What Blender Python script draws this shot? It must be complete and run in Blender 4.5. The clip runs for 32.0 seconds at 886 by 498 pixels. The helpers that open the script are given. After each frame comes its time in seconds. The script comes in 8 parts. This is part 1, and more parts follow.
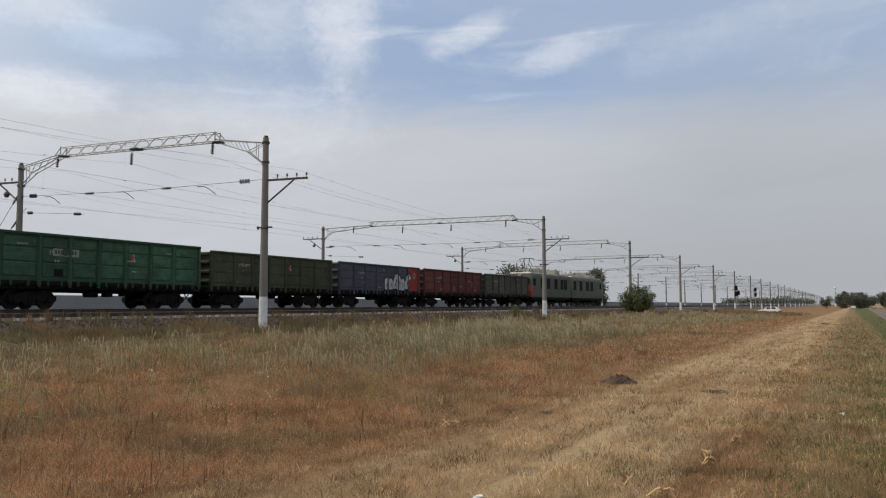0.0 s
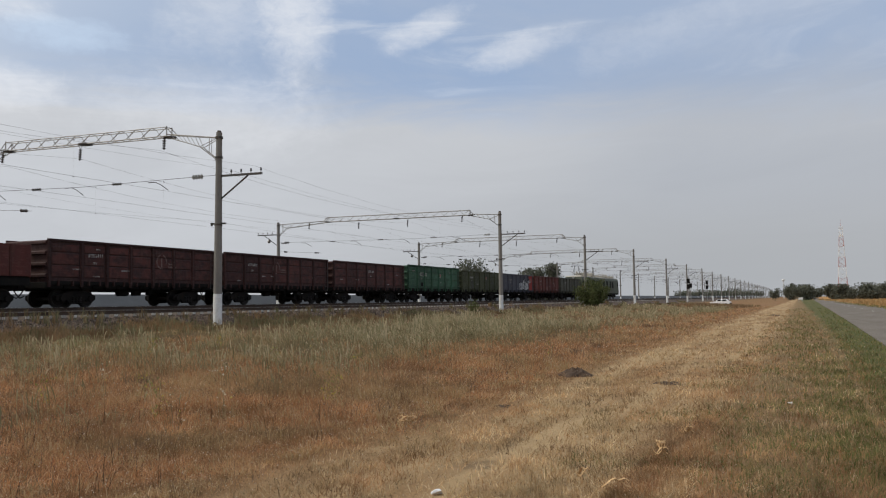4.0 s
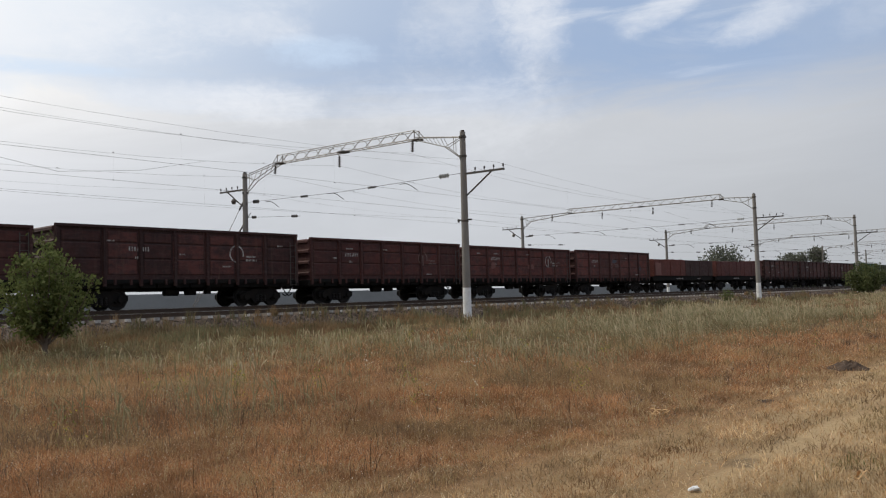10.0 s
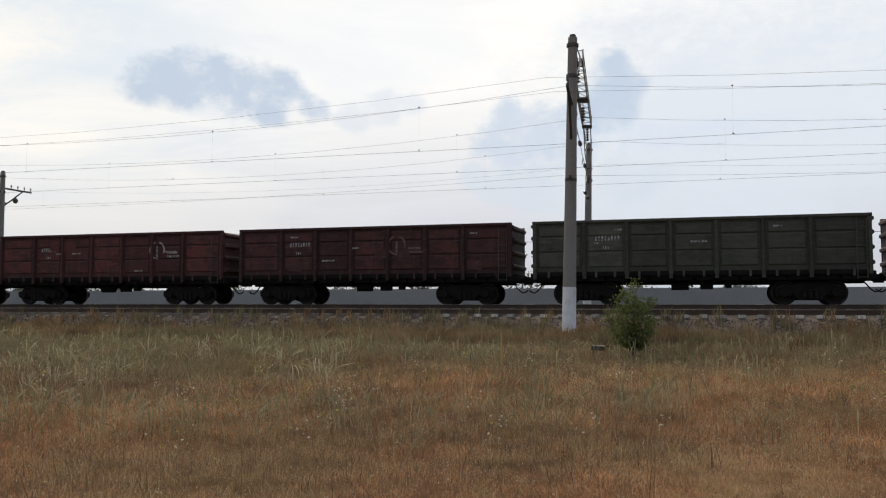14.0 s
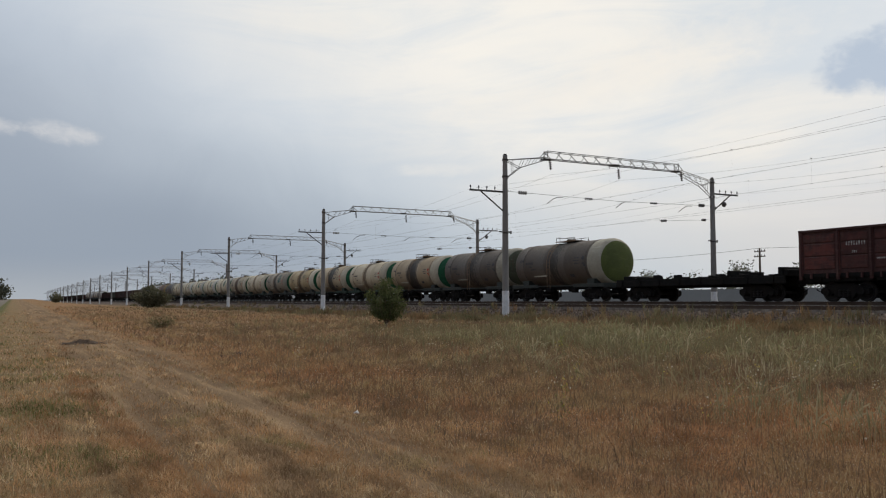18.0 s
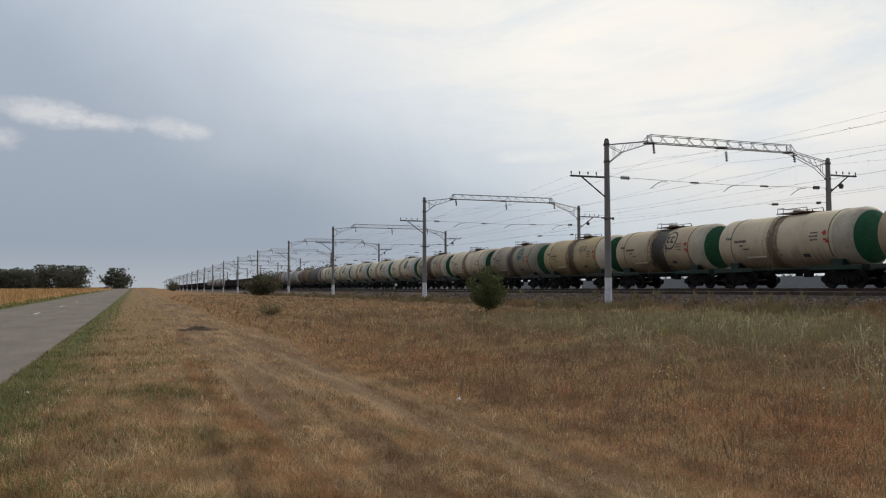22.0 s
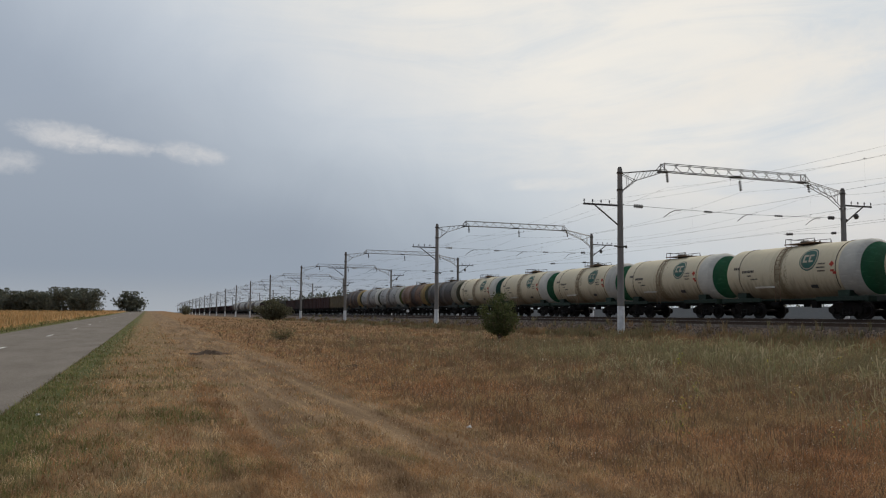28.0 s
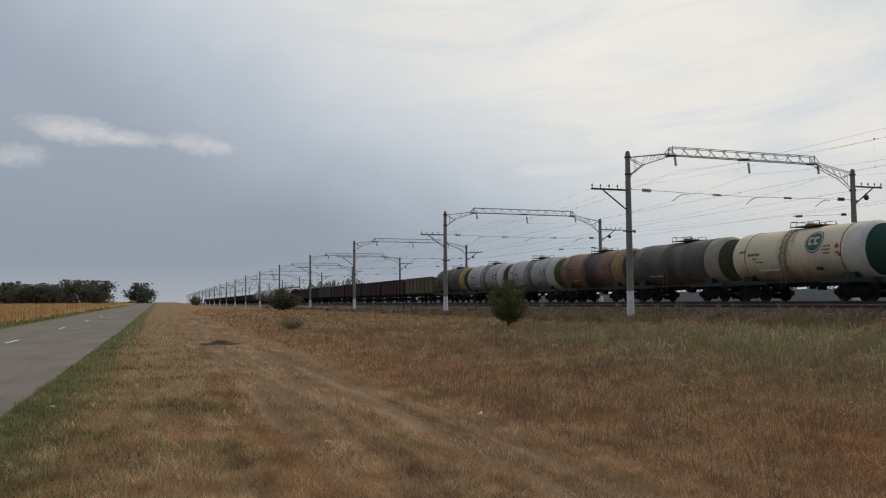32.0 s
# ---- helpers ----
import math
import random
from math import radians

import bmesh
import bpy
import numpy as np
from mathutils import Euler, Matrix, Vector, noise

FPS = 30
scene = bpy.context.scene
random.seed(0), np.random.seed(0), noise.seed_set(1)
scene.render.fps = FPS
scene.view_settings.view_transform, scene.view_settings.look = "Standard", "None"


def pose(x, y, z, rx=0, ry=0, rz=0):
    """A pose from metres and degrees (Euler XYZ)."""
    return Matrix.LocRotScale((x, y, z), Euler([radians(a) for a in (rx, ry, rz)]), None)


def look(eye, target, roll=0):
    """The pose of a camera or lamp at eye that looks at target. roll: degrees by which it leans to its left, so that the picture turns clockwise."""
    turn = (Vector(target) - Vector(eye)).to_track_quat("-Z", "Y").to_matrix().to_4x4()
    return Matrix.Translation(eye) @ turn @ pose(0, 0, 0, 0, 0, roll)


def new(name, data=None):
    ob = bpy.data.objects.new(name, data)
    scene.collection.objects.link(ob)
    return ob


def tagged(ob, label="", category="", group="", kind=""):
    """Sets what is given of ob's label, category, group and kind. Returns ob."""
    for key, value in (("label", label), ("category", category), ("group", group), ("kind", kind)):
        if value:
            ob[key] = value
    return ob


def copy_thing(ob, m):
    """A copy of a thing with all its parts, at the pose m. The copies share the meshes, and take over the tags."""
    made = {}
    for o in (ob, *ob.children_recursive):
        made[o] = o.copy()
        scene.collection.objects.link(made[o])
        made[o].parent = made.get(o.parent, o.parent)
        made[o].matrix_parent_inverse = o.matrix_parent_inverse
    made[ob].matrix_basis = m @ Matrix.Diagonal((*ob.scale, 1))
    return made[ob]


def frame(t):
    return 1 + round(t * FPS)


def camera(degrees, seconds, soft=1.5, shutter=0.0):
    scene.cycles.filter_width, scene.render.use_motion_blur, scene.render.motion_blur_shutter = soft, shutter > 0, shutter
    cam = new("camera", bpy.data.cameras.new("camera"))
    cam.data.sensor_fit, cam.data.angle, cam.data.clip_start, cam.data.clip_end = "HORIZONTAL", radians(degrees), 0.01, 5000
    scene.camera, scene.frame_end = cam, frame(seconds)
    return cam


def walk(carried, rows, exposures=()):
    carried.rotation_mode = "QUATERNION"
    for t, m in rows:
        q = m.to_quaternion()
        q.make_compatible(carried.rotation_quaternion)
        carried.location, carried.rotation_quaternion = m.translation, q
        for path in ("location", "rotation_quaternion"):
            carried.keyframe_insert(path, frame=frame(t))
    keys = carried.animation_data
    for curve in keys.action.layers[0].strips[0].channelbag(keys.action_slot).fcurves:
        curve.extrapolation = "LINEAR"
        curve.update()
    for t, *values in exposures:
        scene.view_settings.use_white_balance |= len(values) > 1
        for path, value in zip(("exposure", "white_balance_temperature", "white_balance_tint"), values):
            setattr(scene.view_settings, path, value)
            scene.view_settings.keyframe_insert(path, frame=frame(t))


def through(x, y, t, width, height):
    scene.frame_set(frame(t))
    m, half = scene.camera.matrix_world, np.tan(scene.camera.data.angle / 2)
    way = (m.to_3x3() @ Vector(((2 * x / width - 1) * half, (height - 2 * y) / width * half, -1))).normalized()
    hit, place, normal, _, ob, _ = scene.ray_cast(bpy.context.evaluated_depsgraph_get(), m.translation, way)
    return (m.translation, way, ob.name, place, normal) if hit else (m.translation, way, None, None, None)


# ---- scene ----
# One freight train passes on the middle of three tracks; x runs along the rails, y away from the
# camera, z up. The camera stands on the verge beside a road and turns from one end of the line to the other.
EYE = Vector((0.0, 0.0, 1.6))

# seconds, heading (degrees to the right of +y), pitch, roll
GAZE = [
    (0.0, 63.80, 3.93, -0.19),
    (0.5, 64.44, 3.97, -0.20),
    (1.0, 65.03, 4.01, -0.14),
    (1.5, 65.53, 4.06, -0.22),
    (2.0, 66.10, 3.97, -0.30),
    (2.5, 66.71, 3.86, -0.22),
    (4.5, 66.68, 3.53, -0.92),
    (5.0, 66.45, 3.61, -1.14),
    (5.5, 66.28, 3.62, -1.34),
    (6.0, 66.20, 3.61, -1.64),
    (6.5, 66.37, 3.54, -1.91),
    (7.0, 66.67, 3.47, -1.65),
    (7.5, 67.08, 3.46, -1.49),
    (8.0, 67.22, 3.33, -1.63),
    (8.5, 66.58, 3.25, -1.82),
    (9.0, 61.65, 3.26, -1.67),
    (9.5, 56.12, 3.23, -1.62),
    (10.0, 50.00, 3.38, -1.79),
    (10.5, 42.85, 3.56, -1.86),
    (11.0, 35.56, 3.60, -1.19),
    (11.5, 28.11, 3.58, -0.65),
    (12.0, 20.23, 3.44, -0.13),
    (12.5, 11.41, 3.49, -0.28),
    (13.0, 2.15, 3.55, -0.57),
    (13.5, -7.30, 3.67, -0.28),
    (14.0, -16.28, 3.68, -0.02),
    (14.5, -24.01, 3.67, 0.12),
    (15.0, -32.61, 3.52, 0.26),
    (15.5, -40.74, 3.37, 0.47),
    (17.5, -58.70, 3.46, 0.05),
    (18.0, -62.61, 3.54, -0.09),
    (18.5, -65.69, 3.59, -0.01),
    (19.0, -67.20, 3.61, -0.06),
    (19.5, -68.27, 3.42, -0.09),
    (20.0, -68.85, 3.14, -0.15),
    (20.5, -69.33, 2.95, -0.14),
    (21.0, -69.53, 2.77, -0.18),
    (21.5, -69.70, 2.70, -0.24),
    (22.0, -69.57, 2.70, -0.25),
    (22.5, -69.13, 2.83, -0.44),
    (23.0, -68.68, 3.21, -1.00),
    (23.5, -68.49, 3.69, -1.43),
    (24.0, -68.78, 4.07, -1.42),
    (24.5, -69.12, 4.36, -1.05),
    (25.0, -69.45, 4.53, -1.05),
    (25.5, -69.85, 4.61, -1.12),
    (26.0, -70.12, 4.58, -1.11),
    (26.5, -70.36, 4.55, -0.91),
    (28.5, -70.44, 4.54, 0.63),
    (29.0, -70.51, 4.53, 0.68),
    (29.5, -70.65, 4.45, 0.73),
    (30.0, -70.73, 4.35, 0.70),
    (30.5, -70.81, 4.19, 0.60),
    (31.0, -70.91, 4.03, -0.01),
    (31.5, -71.03, 3.85, -0.28),
    (32.0, -71.01, 3.66, -0.41),
]


def gaze(yaw, pitch, roll):
    y, p = radians(yaw), radians(pitch)
    return look(EYE, EYE + Vector((math.sin(y) * math.cos(p), math.cos(y) * math.cos(p), math.sin(p))), roll)


cam = camera(56.34, 32.0, soft=1.15)
walk(cam, [(t, gaze(a, b, c)) for t, a, b, c in GAZE],
     exposures=[(0.0, 0.03), (8.0, 0.03), (11.0, 0.16), (12.5, 0.16), (14.0, 0.02), (15.0, -0.13), (15.5, -0.16), (18.0, -0.2), (20.5, -0.14), (22.0, -0.12), (23.5, -0.2), (26.0, -0.28), (32.0, -0.3)])

# ---------------------------------------------------------------- light
SUN_AZ, SUN_EL = -22.0, 44.0
SUN_DIR = Vector((math.sin(radians(SUN_AZ)) * math.cos(radians(SUN_EL)),
                  math.cos(radians(SUN_AZ)) * math.cos(radians(SUN_EL)), math.sin(radians(SUN_EL))))
sun = new("sun", bpy.data.lights.new("sun", "SUN"))
sun.data.energy, sun.data.angle, sun.data.color = 1.7, radians(4.0), (1.0, 0.93, 0.82)
sun.matrix_world = look(SUN_DIR * 400, (0, 0, 0))


class Nodes:
    """A small shorthand for node trees."""

    def __init__(self, tree):
        self.t = tree
        tree.nodes.clear()

    def put(self, kind, **props):
        n = self.t.nodes.new(kind)
        for k, v in props.items():
            if k == "operation":
                n.operation = v
            elif k == "blend_type":
                n.blend_type = v
            elif k == "data_type":
                n.data_type = v
            elif k == "sky_type":
                n.sky_type = v
        return n

    def join(self, a, b):
        if isinstance(a, bpy.types.NodeSocket):
            self.t.links.new(a, b)
        elif isinstance(a, tuple):
            size = len(b.default_value)
            b.default_value = (*a, 1.0)[:size]
        else:
            b.default_value = a

    def math(self, op, a, b=0.0, c=None, clamp=False):
        n = self.put("ShaderNodeMath", operation=op)
        n.use_clamp = clamp
        self.join(a, n.inputs[0])
        self.join(b, n.inputs[1])
        if c is not None:
            self.join(c, n.inputs[2])
        return n.outputs[0]

    def vec(self, op, a, b=(0, 0, 0)):
        n = self.put("ShaderNodeVectorMath", operation=op)
        self.join(a, n.inputs[0])
        if op == "SCALE":
            self.join(b, n.inputs[3])
        else:
            self.join(b, n.inputs[1])
        return n.outputs["Value"] if op in ("DOT_PRODUCT", "LENGTH") else n.outputs[0]

    def noise(self, vector, scale, detail=4.0, rough=0.55, distort=0.0):
        n = self.put("ShaderNodeTexNoise")
        if vector is not None:
            self.join(vector, n.inputs["Vector"])
        n.inputs["Scale"].default_value = scale
        n.inputs["Detail"].default_value = detail
        n.inputs["Roughness"].default_value = rough
        n.inputs["Distortion"].default_value = distort
        return n.outputs["Fac"]

    def step(self, x, lo, hi, a=0.0, b=1.0):
        n = self.put("ShaderNodeMapRange")
        n.interpolation_type = "SMOOTHSTEP"
        self.join(x, n.inputs["Value"])
        for key, v in (("From Min", lo), ("From Max", hi), ("To Min", a), ("To Max", b)):
            self.join(v, n.inputs[key])
        return n.outputs[0]

    def mix(self, f, a, b, kind="MIX"):
        n = self.put("ShaderNodeMix", data_type="RGBA", blend_type=kind)
        self.join(f, n.inputs[0])
        for v, s in ((a, n.inputs[6]), (b, n.inputs[7])):
            self.join((*v, 1.0) if isinstance(v, tuple) and len(v) == 3 else v, s)
        return n.outputs[2]

    def xyz(self, v):
        n = self.put("ShaderNodeSeparateXYZ")
        self.join(v, n.inputs[0])
        return n.outputs

    def triple(self, x, y, z):
        n = self.put("ShaderNodeCombineXYZ")
        for v, s in zip((x, y, z), n.inputs):
            self.join(v, s)
        return n.outputs[0]


def build_sky():
    world = bpy.data.worlds.new("sky")
    scene.world = world
    world.use_nodes = True
    k = Nodes(world.node_tree)
    d = k.vec("NORMALIZE", k.put("ShaderNodeTexCoord").outputs["Generated"])
    sky = k.put("ShaderNodeTexSky", sky_type="NISHITA")
    sky.sun_disc = False
    sky.sun_elevation, sky.sun_rotation = radians(SUN_EL), radians(SUN_AZ)
    sky.air_density, sky.dust_density, sky.ozone_density = 1.0, 2.0, 1.0
    clear = k.vec("SCALE", sky.outputs[0], 0.075)
    x, y, z = k.xyz(d)
    az = k.math("DEGREES", k.math("ARCTAN2", x, y))
    el = k.math("DEGREES", k.math("ARCSINE", z))
    # a flat layer of thin cloud seen in perspective
    h = k.math("ADD", k.math("MAXIMUM", z, 0.0), 0.16)
    flat = k.triple(k.math("DIVIDE", x, h), k.math("DIVIDE", y, h), 0.0)
    wisp = k.noise(flat, 0.85, 7.0, 0.56, 0.5)
    broad = k.noise(flat, 0.33, 3.0, 0.5, 0.2)
    ruff = k.noise(d, 9.0, 5.0, 0.6, 0.6)
    fine = k.noise(d, 26.0, 4.0, 0.6, 0.3)
    curl = k.noise(k.vec("MULTIPLY", d, (1.0, 1.0, 1.8)), 62.0, 5.0, 0.62, 0.5)
    near = k.math("MAXIMUM", k.vec("DOT_PRODUCT", d, tuple(SUN_DIR)), 0.0)
    glow = k.math("POWER", near, 2.3)
    # high veil: thick towards the horizon and round the sun
    lane = k.triple(k.math("ADD", k.math("MULTIPLY", az, 0.045), k.math("MULTIPLY", el, 0.10)), k.math("SUBTRACT", k.math("MULTIPLY", el, 0.26), k.math("MULTIPLY", az, 0.03)), 0.0)
    wisps = k.noise(lane, 1.0, 8.0, 0.62, 1.1)
    veil = k.math("ADD", k.math("ADD", k.step(k.math("ADD", el, k.math("MULTIPLY", wisps, 6.0)), 18.6, 13.4), k.math("MULTIPLY", glow, 0.95)),
                  k.math("MULTIPLY", k.step(k.math("ADD", k.math("MULTIPLY", wisp, 0.7), k.math("MULTIPLY", broad, 0.3)), 0.40, 0.70), 0.75))
    veil = k.math("MINIMUM", veil, 1.0)
    tone = k.mix(k.step(glow, 0.10, 0.52), (0.555, 0.577, 0.615), k.mix(k.step(el, 4.0, 17.0), (0.70, 0.72, 0.77), (1.02, 1.0, 0.97)))
    tone = k.mix(k.math("MULTIPLY", k.step(el, 7.0, 0.0), 0.45), tone, (0.46, 0.475, 0.495))
    tone = k.vec("SCALE", tone, k.math("ADD", k.math("MULTIPLY", wisps, 0.22), 0.89))
    blue = k.mix(k.step(glow, 0.05, 0.6), (0.33, 0.44, 0.635), (0.70, 0.80, 0.92))
    blue = k.mix(0.10, blue, clear)
    col = k.mix(veil, blue, tone)
    col = k.mix(k.math("MULTIPLY", k.math("MULTIPLY", k.step(wisps, 0.5, 0.74), k.step(el, 9.0, 14.0)), 0.35), col, (0.80, 0.82, 0.85))

    def blob(a0, e0, wa, we, ragged=0.55, tilt=0.0, outer=1.9, inner=-0.7):
        da = k.math("SUBTRACT", az, a0)
        u = k.math("DIVIDE", da, wa)
        v = k.math("DIVIDE", k.math("SUBTRACT", k.math("SUBTRACT", el, e0), k.math("MULTIPLY", da, tilt)), we)
        r = k.math("ADD", k.math("MULTIPLY", u, u), k.math("MULTIPLY", v, v))
        r = k.math("ADD", r, k.math("MULTIPLY", k.math("SUBTRACT", ruff, 0.5), 5.0 * ragged))
        r = k.math("ADD", r, k.math("MULTIPLY", k.math("SUBTRACT", fine, 0.5), 3.0 * ragged))
        r = k.math("ADD", r, k.math("MULTIPLY", k.math("SUBTRACT", wisps, 0.5), -5.0 * ragged))
        r = k.math("ADD", r, k.math("MULTIPLY", k.math("SUBTRACT", curl, 0.5), 4.5 * ragged))
        return k.step(r, outer, inner)

    # slate-grey bank of cloud over the far end of the line, growing paler and warmer towards the sun
    edge = k.math("ADD", az, k.math("MULTIPLY", k.math("SUBTRACT", el, 10.0), 2.0))
    edge = k.math("ADD", edge, k.math("MULTIPLY", k.math("SUBTRACT", ruff, 0.5), 8.0))
    edge = k.math("ADD", edge, k.math("MULTIPLY", k.math("SUBTRACT", broad, 0.5), 22.0))
    slate = k.mix(k.step(el, 17.0, 3.0), (0.43, 0.495, 0.59), (0.345, 0.405, 0.49))
    slate = k.mix(k.step(el, 3.2, 0.0), slate, (0.45, 0.49, 0.54))
    pale = k.mix(k.step(el, 3.0, 18.0), (0.62, 0.69, 0.755), (0.685, 0.75, 0.83))
    warm = k.mix(k.step(el, 12.0, 2.0), k.mix(k.step(k.math("ADD", k.math("MULTIPLY", wisp, 0.6), k.math("MULTIPLY", wisps, 0.4)), 0.38, 0.62), (0.77, 0.83, 0.885), (1.04, 1.0, 0.925)), (0.84, 0.81, 0.775))
    bank = k.mix(k.step(edge, -93.0, -62.0), slate, pale)
    bank = k.mix(k.step(edge, -76.0, -44.0), bank, warm)
    bank = k.vec("SCALE", bank, k.math("ADD", k.math("MULTIPLY", broad, 0.16), 0.92))
    cover = k.math("MULTIPLY", k.step(az, -16.0, -44.0), k.step(az, -170.0, -140.0))
    col = k.mix(k.math("MULTIPLY", cover, 0.95), col, bank)
    for a0, e0, wa, we, s, tl in ((-53.5, 14.2, 9.5, 1.3, 0.6, 0.16), (-45.0, 16.6, 8.0, 1.7, 0.6, 0.1), (-40.0, 12.6, 7.0, 1.5, 0.4, 0.0), (-63.0, 9.0, 2.8, 0.45, 0.4, 0.0), (-72.0, 18.5, 6.0, 1.0, 0.35, 0.0)):
        col = k.mix(k.math("MULTIPLY", blob(a0, e0, wa, we, 0.35, tl), s), col, (1.04, 0.985, 0.90))
    # the other end is hazier and greyer towards the ground
    haze = k.math("MULTIPLY", k.step(az, 45.0, 85.0), k.step(el, 14.0, 2.0))
    col = k.mix(k.math("MULTIPLY", haze, 0.8), col, (0.385, 0.402, 0.425))
    # clouds that stand out one by one: heading, height, widths, strength, slant
    for a0, e0, wa, we, s, tl in ((56.8, 18.8, 2.1, 3.6, 0.75, 0.0), (51.5, 18.6, 3.6, 2.2, 0.5, 0.1), (51.0, 12.6, 7.5, 2.6, 0.45, 0.0), (65.6, 18.5, 2.6, 0.9, 0.6, 0.38), (72.8, 17.1, 3.2, 0.9, 0.6, 0.25),
                                  (38.0, 13.4, 3.4, 1.3, 0.75, -0.05), (22.0, 17.3, 10.0, 1.9, 0.9, 0.0), (32.5, 13.7, 5.0, 0.9, 0.6, 0.0),
                                  (81.5, 17.2, 5.0, 1.3, 0.45, 0.2), (36.5, 18.3, 4.0, 1.0, 0.6, 0.0), (88.0, 18.6, 6.0, 1.0, 0.4, 0.1)):
        col = k.mix(k.math("MULTIPLY", blob(a0, e0, wa, we, 0.42, tl, 2.3, -1.1), s * 0.9), col, (0.80, 0.82, 0.86))
    for a0, e0, wa, we, s, tl in ((-95.2, 11.0, 2.7, 0.75, 0.78, -0.08), (-92.0, 10.7, 2.2, 0.5, 0.7, -0.05), (-87.6, 10.5, 2.1, 0.65, 0.78, -0.12), (-98.6, 9.2, 1.7, 0.7, 0.6, 0.0)):
        col = k.mix(k.math("MULTIPLY", blob(a0, e0, wa, we, 0.45, tl, 1.9, -0.7), s * 0.95), col, (0.82, 0.81, 0.81))
    # a thin bluish veil under the sun, then small heaped clouds, each a cluster of rounded lobes
    col = k.mix(k.math("MULTIPLY", blob(4.0, 11.0, 15.0, 10.0, 0.2, 0.0, 1.5, 0.0), 0.8), col, (0.72, 0.78, 0.86))
    col = k.mix(k.math("MULTIPLY", k.step(az, 70.0, 84.0), k.math("MULTIPLY", k.step(el, 3.0, 9.0), 0.55)), col, k.mix(k.step(el, 11.0, 17.5), (0.40, 0.432, 0.488), (0.35, 0.44, 0.60)))
    lump = k.noise(d, 26.0, 3.0, 0.5, 0.2)

    def heap(lobes, grow=1.0):
        near_ = None
        for a0, e0, ra in lobes:
            u = k.math("DIVIDE", k.math("SUBTRACT", az, a0), ra * 1.25 * grow)
            v = k.math("DIVIDE", k.math("SUBTRACT", el, e0), ra * grow)
            r = k.math("ADD", k.math("MULTIPLY", u, u), k.math("MULTIPLY", v, v))
            near_ = r if near_ is None else k.math("SMOOTH_MIN", near_, r, 1.2)
        near_ = k.math("ADD", near_, k.math("MULTIPLY", k.math("SUBTRACT", lump, 0.5), 3.0))
        near_ = k.math("ADD", near_, k.math("MULTIPLY", k.math("SUBTRACT", curl, 0.5), 1.2))
        return k.step(near_, 1.5, -0.1)

    for lobes, s, tone_ in ((((-36.6, 14.2, 1.2), (-34.6, 14.8, 1.4), (-32.2, 15.2, 1.5), (-29.6, 14.9, 1.4), (-27.4, 14.2, 1.2), (-33.4, 13.6, 1.3), (-30.6, 13.5, 1.4), (-25.6, 13.2, 0.9), (-28.0, 12.8, 1.0)), 0.97, (0.555, 0.64, 0.76)),
                            (((-4.6, 16.0, 1.0), (-4.0, 14.6, 1.3), (-5.0, 13.2, 1.4), (-6.6, 12.6, 1.2)), 1.0, (0.57, 0.66, 0.78)),
                            (((-11.0, 12.2, 1.6), (-9.0, 11.8, 1.5), (-13.0, 11.0, 1.2), (-7.4, 10.4, 1.4), (-10.0, 9.6, 1.6)), 0.85, (0.62, 0.70, 0.81)),
                            (((-12.0, 8.2, 1.5), (-9.4, 7.8, 1.5), (-13.8, 8.8, 1.0), (-4.0, 8.2, 1.5), (-1.6, 8.6, 1.0)), 0.6, (0.66, 0.73, 0.82)),
                            (((-20.4, 13.4, 1.1), (-22.4, 12.6, 0.9), (-18.6, 13.6, 0.8)), 0.5, (0.68, 0.75, 0.84))):
        col = k.mix(k.math("MULTIPLY", heap(lobes, 1.15), s), col, tone_)
    for a0, e0, wa, we, s in ((21.5, 15.1, 9.0, 0.45, 0.65), (41.8, 16.9, 3.4, 1.0, 0.6), (2.0, 11.0, 9.0, 1.0, 0.3)):
        col = k.mix(k.math("MULTIPLY", blob(a0, e0, wa, we, 0.4), s), col, (0.57, 0.70, 0.87))
    bg = k.put("ShaderNodeBackground")
    k.join(col, bg.inputs[0])
    bg.inputs[1].default_value = 1.0
    out = k.put("ShaderNodeOutputWorld")
    k.t.links.new(bg.outputs[0], out.inputs[0])


build_sky()


